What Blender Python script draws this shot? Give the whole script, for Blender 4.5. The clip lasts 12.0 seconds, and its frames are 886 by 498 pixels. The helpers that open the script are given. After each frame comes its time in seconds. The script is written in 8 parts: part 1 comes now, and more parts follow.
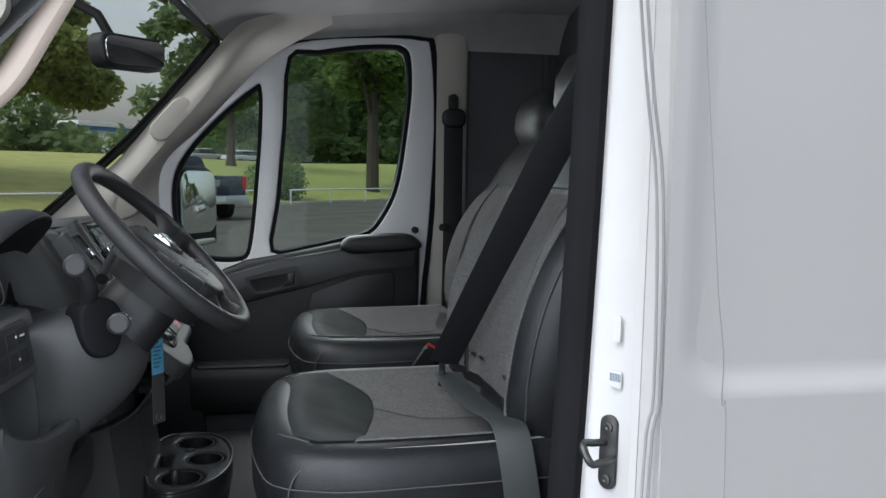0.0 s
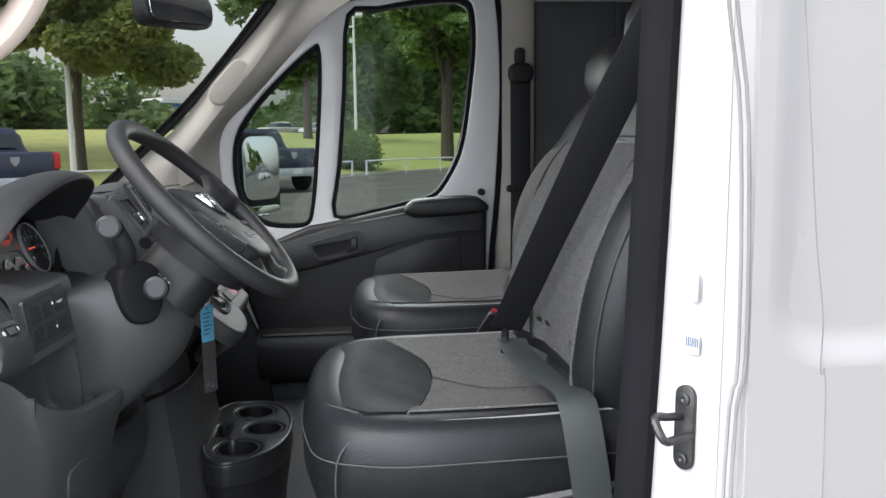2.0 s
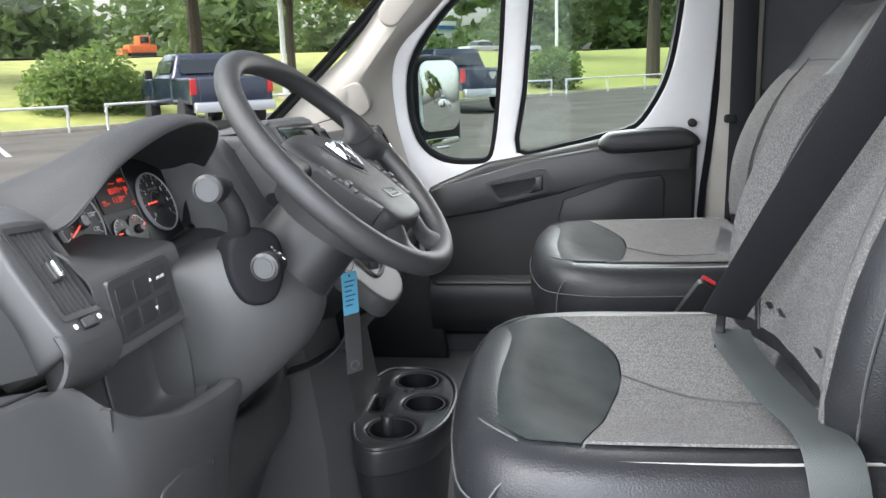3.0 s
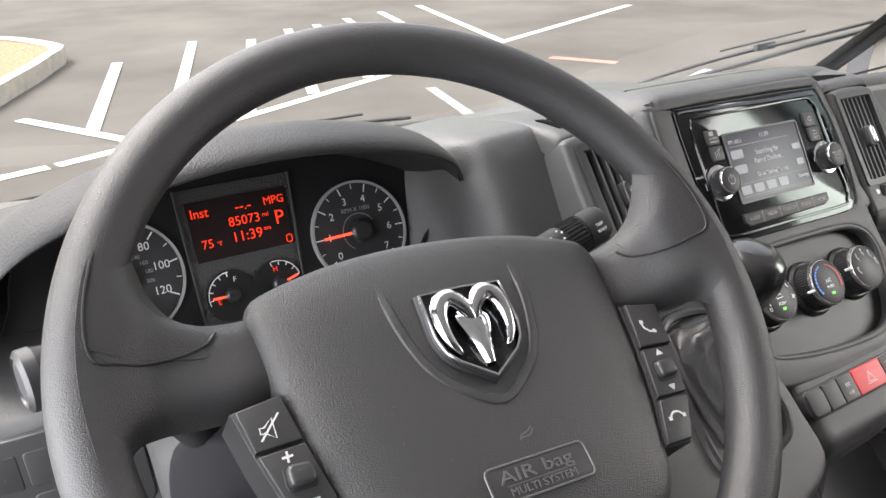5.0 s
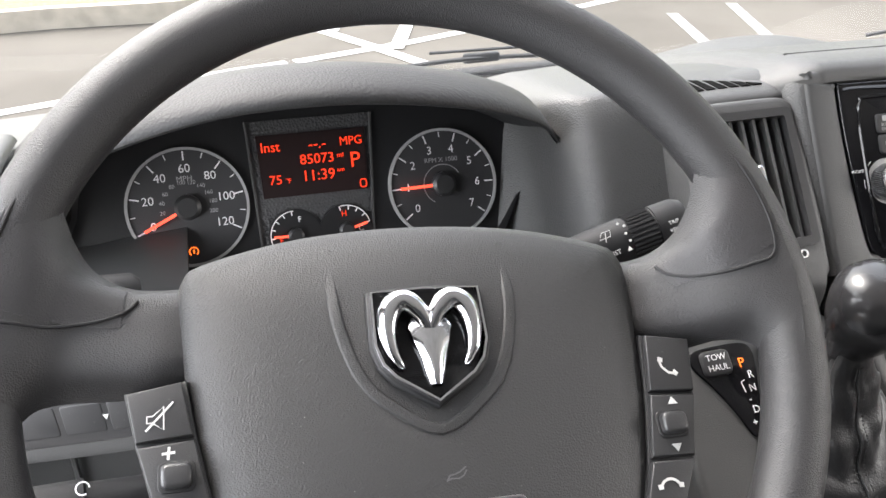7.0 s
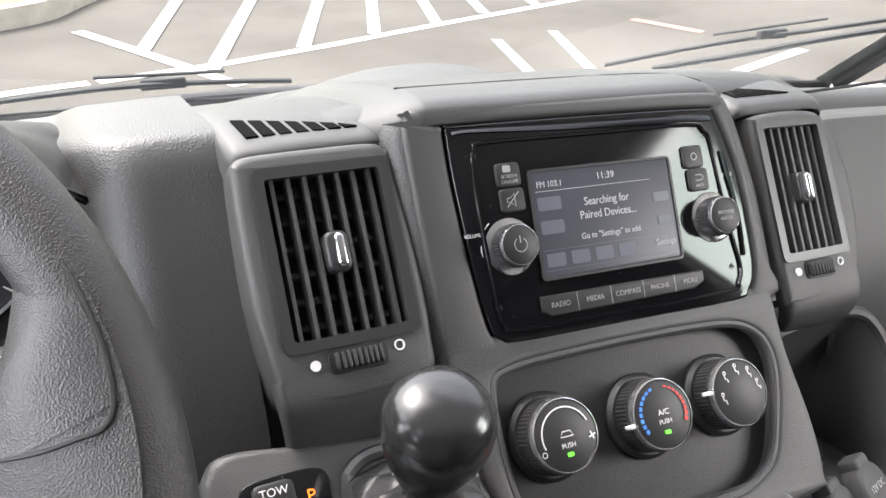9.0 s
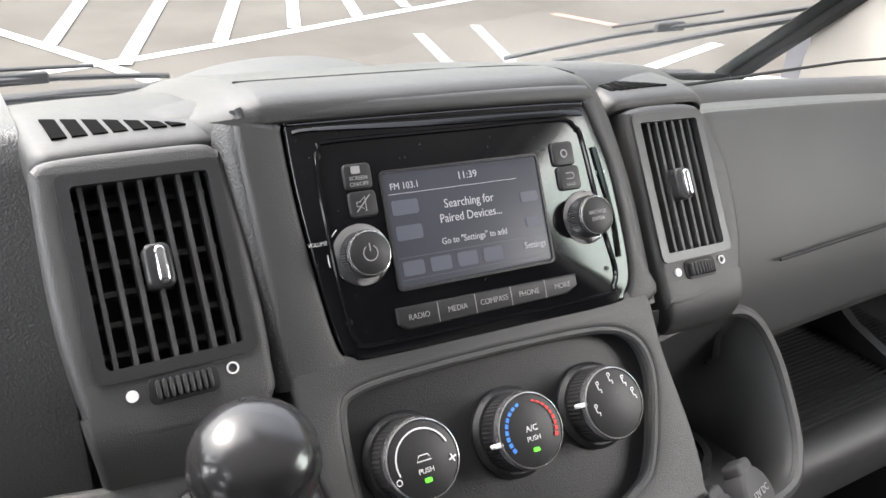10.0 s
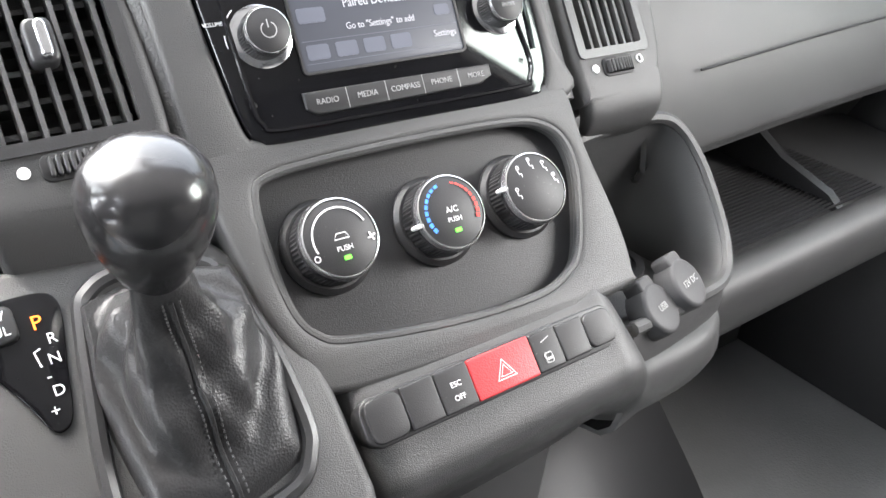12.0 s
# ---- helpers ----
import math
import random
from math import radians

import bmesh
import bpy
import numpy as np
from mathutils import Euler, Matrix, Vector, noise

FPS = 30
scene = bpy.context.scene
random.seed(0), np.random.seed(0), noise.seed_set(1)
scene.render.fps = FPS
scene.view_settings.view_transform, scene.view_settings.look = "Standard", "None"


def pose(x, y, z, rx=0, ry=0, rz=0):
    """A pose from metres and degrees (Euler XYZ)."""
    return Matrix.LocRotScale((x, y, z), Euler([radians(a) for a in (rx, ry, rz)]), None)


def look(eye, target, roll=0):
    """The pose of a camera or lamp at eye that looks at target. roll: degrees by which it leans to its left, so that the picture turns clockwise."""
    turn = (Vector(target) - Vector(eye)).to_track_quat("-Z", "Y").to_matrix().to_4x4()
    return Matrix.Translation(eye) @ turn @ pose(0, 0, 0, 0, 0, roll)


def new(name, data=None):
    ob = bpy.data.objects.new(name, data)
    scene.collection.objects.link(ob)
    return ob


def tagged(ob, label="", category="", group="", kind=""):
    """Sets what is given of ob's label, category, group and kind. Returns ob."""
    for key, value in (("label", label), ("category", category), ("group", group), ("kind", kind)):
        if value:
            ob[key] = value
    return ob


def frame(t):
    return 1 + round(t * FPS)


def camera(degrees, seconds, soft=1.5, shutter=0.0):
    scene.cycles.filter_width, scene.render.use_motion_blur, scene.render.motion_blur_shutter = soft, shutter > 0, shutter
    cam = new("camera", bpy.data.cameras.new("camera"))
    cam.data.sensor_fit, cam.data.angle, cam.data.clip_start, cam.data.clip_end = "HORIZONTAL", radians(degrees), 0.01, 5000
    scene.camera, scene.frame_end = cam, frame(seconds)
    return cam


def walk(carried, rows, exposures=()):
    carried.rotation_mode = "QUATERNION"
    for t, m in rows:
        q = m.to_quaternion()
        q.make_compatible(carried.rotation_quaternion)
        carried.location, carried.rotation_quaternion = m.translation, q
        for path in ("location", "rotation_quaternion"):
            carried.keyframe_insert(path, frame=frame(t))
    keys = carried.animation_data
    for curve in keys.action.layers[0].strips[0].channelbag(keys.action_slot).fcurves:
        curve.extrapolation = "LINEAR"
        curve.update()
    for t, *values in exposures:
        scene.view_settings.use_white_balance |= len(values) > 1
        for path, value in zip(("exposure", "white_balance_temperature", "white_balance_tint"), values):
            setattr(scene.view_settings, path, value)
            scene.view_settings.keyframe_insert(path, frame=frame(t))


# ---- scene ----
cam = camera(56.63, 12.0)
PATH = [
    (0, (-1.7706, 0.4755, 1.4157), (0.1768, 0.0566, 1.2356), 0.87),
    (0.1, (-1.7198, 0.4674, 1.4009), (0.2303, 0.0626, 1.2185), -0.16),
    (0.2, (-1.7214, 0.4695, 1.3978), (0.2325, 0.0835, 1.2150), -0.22),
    (0.3, (-1.7228, 0.4713, 1.3948), (0.2344, 0.1031, 1.2114), -0.28),
    (0.4, (-1.7237, 0.4726, 1.3918), (0.2364, 0.1204, 1.2072), -0.34),
    (0.5, (-1.7751, 0.4829, 1.3991), (0.1877, 0.1458, 1.2153), 0.52),
    (0.6, (-1.7232, 0.4726, 1.3863), (0.2410, 0.1462, 1.1981), -0.46),
    (0.7, (-1.7210, 0.4713, 1.3837), (0.2445, 0.1543, 1.1929), -0.52),
    (0.8, (-1.7179, 0.4694, 1.3813), (0.2485, 0.1600, 1.1875), -0.58),
    (0.9, (-1.7144, 0.4669, 1.3791), (0.2527, 0.1641, 1.1819), -0.64),
    (1, (-1.7611, 0.4746, 1.3883), (0.2062, 0.1753, 1.1876), 0.13),
    (1.1, (-1.7080, 0.4607, 1.3751), (0.2600, 0.1691, 1.1699), -0.77),
    (1.2, (-1.7049, 0.4570, 1.3734), (0.2633, 0.1702, 1.1636), -0.85),
    (1.3, (-1.7013, 0.4530, 1.3721), (0.2670, 0.1708, 1.1575), -0.93),
    (1.4, (-1.6965, 0.4487, 1.3713), (0.2719, 0.1709, 1.1517), -1.02),
    (1.5, (-1.7413, 0.4547, 1.3840), (0.2267, 0.1782, 1.1593), -0.22),
    (1.6, (-1.6814, 0.4390, 1.3712), (0.2874, 0.1712, 1.1432), -1.18),
    (1.7, (-1.6706, 0.4338, 1.3717), (0.2986, 0.1722, 1.1393), -1.26),
    (1.8, (-1.6579, 0.4283, 1.3723), (0.3117, 0.1749, 1.1347), -1.35),
    (1.9, (-1.6433, 0.4227, 1.3728), (0.3268, 0.1801, 1.1284), -1.46),
    (2, (-1.6766, 0.4275, 1.3878), (0.2932, 0.1939, 1.1321), -0.62),
    (2.1, (-1.6091, 0.4113, 1.3728), (0.3625, 0.2029, 1.1094), -1.75),
    (2.2, (-1.5891, 0.4059, 1.3723), (0.3834, 0.2233, 1.0971), -1.90),
    (2.3, (-1.5666, 0.4010, 1.3717), (0.4068, 0.2510, 1.0831), -2.02),
    (2.4, (-1.5410, 0.3969, 1.3712), (0.4326, 0.2865, 1.0670), -2.13),
    (2.5, (-1.5563, 0.4070, 1.3882), (0.4151, 0.3268, 1.0608), -0.91),
    (2.6, (-1.4793, 0.3924, 1.3722), (0.4912, 0.3844, 1.0300), -2.24),
    (2.7, (-1.4436, 0.3914, 1.3753), (0.5222, 0.4452, 1.0109), -2.28),
    (2.8, (-1.4061, 0.3905, 1.3795), (0.5523, 0.5113, 0.9919), -2.34),
    (2.9, (-1.3679, 0.3890, 1.3843), (0.5800, 0.5806, 0.9733), -2.44),
    (3, (-1.3777, 0.3889, 1.4021), (0.5586, 0.6344, 0.9655), -1.77),
    (3.1, (-1.2932, 0.3811, 1.3930), (0.6245, 0.7207, 0.9378), -2.84),
    (3.2, (-1.2569, 0.3741, 1.3966), (0.6411, 0.7895, 0.9224), -3.18),
    (3.3, (-1.2202, 0.3651, 1.4003), (0.6556, 0.8567, 0.9109), -3.63),
    (3.4, (-1.1822, 0.3540, 1.4046), (0.6692, 0.9220, 0.9048), -4.20),
    (3.5, (-1.1800, 0.3575, 1.4252), (0.6583, 0.9500, 0.9059), -3.31),
    (3.6, (-1.0992, 0.3275, 1.4167), (0.6981, 1.0455, 0.9125), -5.65),
    (3.7, (-1.0899, 0.3486, 1.4453), (0.6964, 1.0601, 0.8948), -3.60),
    (3.8, (-1.0110, 0.3213, 1.4313), (0.7201, 1.1669, 0.8945), -6.18),
    (3.9, (-0.9678, 0.3223, 1.4384), (0.7230, 1.2331, 0.8802), -6.11),
    (4, (-0.9253, 0.3238, 1.4453), (0.7198, 1.3024, 0.8657), -5.91),
    (4.1, (-0.8839, 0.3257, 1.4519), (0.7105, 1.3729, 0.8507), -5.59),
    (4.2, (-0.8438, 0.3280, 1.4582), (0.6948, 1.4436, 0.8350), -5.20),
    (4.3, (-0.8051, 0.3305, 1.4641), (0.6729, 1.5133, 0.8187), -4.74),
    (4.4, (-0.7681, 0.3332, 1.4697), (0.6453, 1.5804, 0.8013), -4.23),
    (4.5, (-0.7329, 0.3360, 1.4748), (0.6124, 1.6443, 0.7832), -3.70),
    (4.6, (-0.6997, 0.3388, 1.4795), (0.5749, 1.7040, 0.7643), -3.17),
    (4.7, (-0.6688, 0.3415, 1.4836), (0.5334, 1.7587, 0.7444), -2.66),
    (4.8, (-0.6403, 0.3440, 1.4873), (0.4888, 1.8079, 0.7243), -2.18),
    (4.9, (-0.6144, 0.3463, 1.4903), (0.4418, 1.8515, 0.7037), -1.76),
    (5, (-0.5913, 0.3482, 1.4927), (0.3935, 1.8892, 0.6831), -1.40),
    (5.1, (-0.5713, 0.3497, 1.4945), (0.3445, 1.9211, 0.6627), -1.13),
    (5.2, (-0.5544, 0.3507, 1.4956), (0.2955, 1.9478, 0.6430), -0.96),
    (5.3, (-0.5360, 0.3439, 1.5205), (0.2319, 1.9411, 0.5935), -0.71),
    (5.4, (-0.5310, 0.3475, 1.4950), (0.2002, 1.9815, 0.6032), -0.93),
    (5.5, (-0.5179, 0.3336, 1.5184), (0.1406, 1.9579, 0.5550), -1.03),
    (5.6, (-0.5193, 0.3361, 1.4943), (0.1163, 1.9902, 0.5669), -1.07),
    (5.7, (-0.5161, 0.3332, 1.4951), (0.0817, 1.9940, 0.5547), -1.13),
    (5.8, (-0.5140, 0.3316, 1.4959), (0.0522, 1.9978, 0.5455), -1.17),
    (5.9, (-0.5122, 0.3311, 1.4967), (0.0282, 2.0014, 0.5385), -1.19),
    (6, (-0.5008, 0.3224, 1.5210), (-0.0048, 1.9749, 0.5094), -1.46),
    (6.1, (-0.5070, 0.3310, 1.4966), (-0.0022, 2.0063, 0.5278), -1.19),
    (6.2, (-0.5033, 0.3311, 1.4956), (-0.0099, 2.0079, 0.5236), -1.17),
    (6.3, (-0.4992, 0.3312, 1.4944), (-0.0142, 2.0091, 0.5200), -1.15),
    (6.4, (-0.4950, 0.3315, 1.4934), (-0.0168, 2.0106, 0.5178), -1.12),
    (6.5, (-0.4795, 0.3243, 1.5152), (-0.0361, 1.9854, 0.4935), -1.51),
    (6.6, (-0.4873, 0.3350, 1.4945), (-0.0213, 2.0185, 0.5205), -1.10),
    (6.7, (-0.4712, 0.3336, 1.5188), (-0.0378, 1.9983, 0.4986), -1.57),
    (6.8, (-0.4773, 0.3479, 1.4958), (-0.0143, 2.0331, 0.5234), -1.10),
    (6.9, (-0.4702, 0.3552, 1.4953), (-0.0072, 2.0403, 0.5227), -1.10),
    (7, (-0.4618, 0.3628, 1.4945), (0.0014, 2.0476, 0.5215), -1.09),
    (7.1, (-0.4522, 0.3705, 1.4935), (0.0110, 2.0550, 0.5199), -1.10),
    (7.2, (-0.4416, 0.3783, 1.4922), (0.0218, 2.0623, 0.5178), -1.09),
    (7.3, (-0.4302, 0.3861, 1.4908), (0.0334, 2.0697, 0.5158), -1.09),
    (7.4, (-0.4182, 0.3938, 1.4892), (0.0458, 2.0767, 0.5132), -1.08),
    (7.5, (-0.4056, 0.4012, 1.4875), (0.0590, 2.0835, 0.5107), -1.07),
    (7.6, (-0.3927, 0.4083, 1.4857), (0.0725, 2.0899, 0.5081), -1.06),
    (7.7, (-0.3795, 0.4150, 1.4839), (0.0865, 2.0959, 0.5055), -1.06),
    (7.8, (-0.3663, 0.4211, 1.4821), (0.1007, 2.1013, 0.5029), -1.05),
    (7.9, (-0.3532, 0.4266, 1.4803), (0.1152, 2.1061, 0.5005), -1.04),
    (8, (-0.3404, 0.4313, 1.4785), (0.1294, 2.1100, 0.4981), -1.03),
    (8.1, (-0.3280, 0.4352, 1.4769), (0.1436, 2.1132, 0.4961), -1.02),
    (8.2, (-0.3161, 0.4381, 1.4754), (0.1577, 2.1152, 0.4942), -1.01),
    (8.3, (-0.3141, 0.4373, 1.4742), (0.2100, 2.1035, 0.4999), -0.02),
    (8.4, (-0.2946, 0.4408, 1.4727), (0.2152, 2.1119, 0.4993), -0.59),
    (8.5, (-0.2926, 0.4357, 1.4734), (0.3175, 2.0840, 0.5188), 1.00),
    (8.6, (-0.2726, 0.4406, 1.4684), (0.3576, 2.0839, 0.5184), 0.85),
    (8.7, (-0.2605, 0.4396, 1.4652), (0.4129, 2.0703, 0.5232), 1.27),
    (8.8, (-0.2484, 0.4384, 1.4622), (0.4584, 2.0584, 0.5262), 1.56),
    (8.9, (-0.2367, 0.4374, 1.4599), (0.4969, 2.0480, 0.5283), 1.75),
    (9, (-0.2382, 0.4333, 1.4617), (0.5595, 2.0185, 0.5393), 2.88),
    (9.1, (-0.2167, 0.4370, 1.4592), (0.5625, 2.0294, 0.5334), 2.07),
    (9.2, (-0.2085, 0.4371, 1.4597), (0.5919, 2.0188, 0.5337), 2.26),
    (9.3, (-0.2012, 0.4374, 1.4603), (0.6190, 2.0082, 0.5331), 2.47),
    (9.4, (-0.1945, 0.4380, 1.4608), (0.6435, 1.9984, 0.5318), 2.65),
    (9.5, (-0.2026, 0.4364, 1.4640), (0.6964, 1.9653, 0.5398), 3.85),
    (9.6, (-0.1816, 0.4407, 1.4600), (0.6841, 1.9850, 0.5296), 2.90),
    (9.7, (-0.1756, 0.4430, 1.4576), (0.7000, 1.9820, 0.5276), 2.96),
    (9.8, (-0.1706, 0.4454, 1.4545), (0.7128, 1.9804, 0.5253), 2.99),
    (9.9, (-0.1672, 0.4473, 1.4514), (0.7222, 1.9791, 0.5226), 3.00),
    (10, (-0.1802, 0.4466, 1.4520), (0.7606, 1.9502, 0.5279), 4.14),
    (10.1, (-0.1660, 0.4478, 1.4475), (0.7316, 1.9739, 0.5173), 3.00),
    (10.2, (-0.1661, 0.4472, 1.4467), (0.7345, 1.9706, 0.5149), 3.00),
    (10.3, (-0.1662, 0.4460, 1.4462), (0.7369, 1.9667, 0.5124), 3.00),
    (10.4, (-0.1665, 0.4443, 1.4461), (0.7385, 1.9623, 0.5099), 3.00),
    (10.5, (-0.1810, 0.4406, 1.4482), (0.7723, 1.9329, 0.5186), 4.09),
    (10.6, (-0.1680, 0.4390, 1.4458), (0.7402, 1.9520, 0.5046), 3.00),
    (10.7, (-0.1695, 0.4356, 1.4449), (0.7403, 1.9460, 0.5011), 2.98),
    (10.8, (-0.1712, 0.4322, 1.4427), (0.7406, 1.9394, 0.4957), 2.95),
    (10.9, (-0.1725, 0.4288, 1.4386), (0.7419, 1.9320, 0.4876), 2.90),
    (11, (-0.1886, 0.4259, 1.4344), (0.7795, 1.8979, 0.4880), 3.89),
    (11.1, (-0.1725, 0.4238, 1.4226), (0.7495, 1.9152, 0.4604), 2.65),
    (11.2, (-0.1713, 0.4221, 1.4113), (0.7549, 1.9060, 0.4417), 2.43),
    (11.3, (-0.1696, 0.4206, 1.3994), (0.7606, 1.8966, 0.4216), 2.17),
    (11.4, (-0.1678, 0.4190, 1.3882), (0.7660, 1.8870, 0.4018), 1.89),
    (11.5, (-0.1804, 0.4174, 1.3828), (0.8056, 1.8501, 0.3955), 2.68),
    (11.6, (-0.1645, 0.4144, 1.3727), (0.7751, 1.8671, 0.3693), 1.31),
    (11.7, (-0.1634, 0.4113, 1.3688), (0.7782, 1.8570, 0.3572), 1.03),
    (11.8, (-0.1625, 0.4077, 1.3668), (0.7806, 1.8468, 0.3472), 0.75),
    (11.9, (-0.1617, 0.4039, 1.3661), (0.7825, 1.8365, 0.3385), 0.48),
    (12, (-0.1768, 0.4019, 1.3708), (0.8221, 1.7956, 0.3414), 1.44),
]
walk(cam, [(t, look(e, g, r)) for t, e, g, r in PATH],
     [(0, 0.05, 6050, 10), (1, 0.35, 6250, 12), (2.2, 0.75, 6250, 12), (3, 1.6, 6250, 12), (3.7, 1.85, 6550, 14), (5.3, 2.05, 6650, 15), (6.7, 2.3, 6600, 14), (8.3, 2.4, 6550, 14), (10, 2.3, 6550, 14), (12, 3.4, 6450, 13)])

# ---- world and light: a bright overcast noon ----
SUN_EL, SUN_AZ = 55, 330
world = bpy.data.worlds.new("sky")
scene.world = world
world.use_nodes = True
wn = world.node_tree
sky = wn.nodes.new("ShaderNodeTexSky")
sky.sky_type, sky.sun_disc = "NISHITA", False
sky.sun_elevation, sky.sun_rotation = radians(SUN_EL), radians(SUN_AZ)
sky.air_density, sky.dust_density, sky.ozone_density = 1.6, 4.5, 1.0
desat = wn.nodes.new("ShaderNodeHueSaturation")
desat.inputs["Saturation"].default_value = 0.35
bg = wn.nodes["Background"]
bg.inputs["Strength"].default_value = 0.15
wn.links.new(sky.outputs[0], desat.inputs["Color"])
wn.links.new(desat.outputs[0], bg.inputs["Color"])
sun = new("sun", bpy.data.lights.new("sun", "SUN"))
sun.data.energy, sun.data.angle, sun.data.color = 0.6, radians(25), (1.0, 0.96, 0.9)
el, az = radians(SUN_EL), radians(SUN_AZ)

def sky_lamp(name, o, d, w, h, watts, col=(0.97, 0.99, 1.0)):
    """The sky's light through one opening of the cab."""
    l = new(name, bpy.data.lights.new(name, "AREA"))
    l.data.shape, l.data.size, l.data.size_y, l.data.energy = "RECTANGLE", w, h, watts
    l.data.color = col
    l.matrix_world = look(o, Vector(o) + Vector(d))
    return l


sky_lamp("left_door_sky", (-1.0, .63, 1.45), (1, -.05, -.1), .75, .95, 5.2, (0.91, 0.965, 1.0))
sky_lamp("right_window_sky", (.905, .25, 1.48), (-1, 0, -.1), .34, .52, 2.2, (1.0, 0.97, 0.94))
sun.matrix_world = look((0, 0, 20), (-20 * math.cos(el) * math.sin(az), -20 * math.cos(el) * math.cos(az), 20 - 20 * math.sin(el)))


# ---- materials ----
def mat(name, col, rough=0.5, metal=0.0, var=0.12, vscale=6.0, grain=0.0, gscale=900.0, spec=0.5, coat=0.0, emit=None, glow=0.0, col2=None, stretch=None, dust=0.0):
    """A surface of one base colour with broad blotches, fine grain relief and uneven gloss; dust adds pale specks."""
    m = bpy.data.materials.new(name)
    m.use_nodes = True
    t, L = m.node_tree, m.node_tree.links
    b = t.nodes["Principled BSDF"]
    b.inputs["Metallic"].default_value = metal
    b.inputs["Specular IOR Level"].default_value = spec
    b.inputs["Coat Weight"].default_value = coat
    b.inputs["Coat Roughness"].default_value = 0.08
    co = t.nodes.new("ShaderNodeTexCoord")
    src = co.outputs["Object"]
    if stretch:
        mp = t.nodes.new("ShaderNodeMapping")
        mp.inputs["Scale"].default_value = stretch
        L.new(src, mp.inputs[0])
        src = mp.outputs[0]
    n1 = t.nodes.new("ShaderNodeTexNoise")
    n1.inputs["Scale"].default_value, n1.inputs["Detail"].default_value = vscale, 5
    L.new(src, n1.inputs["Vector"])
    mix = t.nodes.new("ShaderNodeMix")
    mix.data_type = "RGBA"
    c2 = col2 or tuple(c * (1 - var) for c in col)
    c1 = tuple(min(1, c * (1 + var)) for c in col)
    mix.inputs[6].default_value, mix.inputs[7].default_value = (*c1, 1), (*c2, 1)
    ramp = t.nodes.new("ShaderNodeMapRange")
    ramp.inputs[1].default_value, ramp.inputs[2].default_value = 0.3, 0.7
    L.new(n1.outputs[0], ramp.inputs[0])
    L.new(ramp.outputs[0], mix.inputs[0])
    out = mix.outputs[2]
    if dust:
        v = t.nodes.new("ShaderNodeTexVoronoi")
        v.inputs["Scale"].default_value = 260
        L.new(src, v.inputs["Vector"])
        mr = t.nodes.new("ShaderNodeMapRange")
        mr.inputs[1].default_value, mr.inputs[2].default_value = 0.06 + 0.1 * dust, 0.03
        L.new(v.outputs["Distance"], mr.inputs[0])
        n3 = t.nodes.new("ShaderNodeTexNoise")
        n3.inputs["Scale"].default_value = 45
        L.new(src, n3.inputs["Vector"])
        m3 = t.nodes.new("ShaderNodeMapRange")
        m3.inputs[1].default_value, m3.inputs[2].default_value, m3.inputs[4].default_value = 0.48, 0.72, dust
        L.new(n3.outputs[0], m3.inputs[0])
        mul = t.nodes.new("ShaderNodeMath")
        mul.operation = "MULTIPLY"
        L.new(mr.outputs[0], mul.inputs[0])
        L.new(m3.outputs[0], mul.inputs[1])
        md = t.nodes.new("ShaderNodeMix")
        md.data_type = "RGBA"
        md.inputs[7].default_value = (0.35, 0.34, 0.32, 1)
        L.new(mul.outputs[0], md.inputs[0])
        L.new(out, md.inputs[6])
        out = md.outputs[2]
    L.new(out, b.inputs["Base Color"])
    r = t.nodes.new("ShaderNodeMapRange")
    r.inputs[3].default_value, r.inputs[4].default_value = max(0.02, rough * 0.85), min(1, rough * 1.15)
    L.new(n1.outputs[0], r.inputs[0])
    L.new(r.outputs[0], b.inputs["Roughness"])
    if grain:
        v = t.nodes.new("ShaderNodeTexVoronoi")
        v.inputs["Scale"].default_value = gscale
        L.new(src, v.inputs["Vector"])
        bp = t.nodes.new("ShaderNodeBump")
        bp.inputs["Strength"].default_value, bp.inputs["Distance"].default_value = grain, 0.0006
        L.new(v.outputs["Distance"], bp.inputs["Height"])
        L.new(bp.outputs[0], b.inputs["Normal"])
    if emit:
        b.inputs["Emission Color"].default_value = (*emit, 1)
        b.inputs["Emission Strength"].default_value = glow
    return m


def glass(name, tint=(1, 1, 1), fres=1.0):
    """A thin clear pane: see-through, with a mirror gloss that grows at grazing angles."""
    m = bpy.data.materials.new(name)
    m.use_nodes = True
    t, L = m.node_tree, m.node_tree.links
    t.nodes.remove(t.nodes["Principled BSDF"])
    tr, gl, mx, lw = (t.nodes.new("ShaderNode" + k) for k in ("BsdfTransparent", "BsdfGlossy", "MixShader", "LayerWeight"))
    tr.inputs[0].default_value = (*tint, 1)
    gl.inputs["Roughness"].default_value = 0.02
    pw, mr = t.nodes.new("ShaderNodeMath"), t.nodes.new("ShaderNodeMapRange")
    pw.operation, pw.inputs[1].default_value = "POWER", 4.0
    lw.inputs[0].default_value = 0.5
    mr.inputs[3].default_value, mr.inputs[4].default_value = 0.03 * fres, 0.6 * fres
    L.new(lw.outputs["Facing"], pw.inputs[0])
    L.new(pw.outputs[0], mr.inputs[0])
    L.new(mr.outputs[0], mx.inputs[0])
    L.new(tr.outputs[0], mx.inputs[1])
    L.new(gl.outputs[0], mx.inputs[2])
    L.new(mx.outputs[0], t.nodes["Material Output"].inputs[0])
    return m


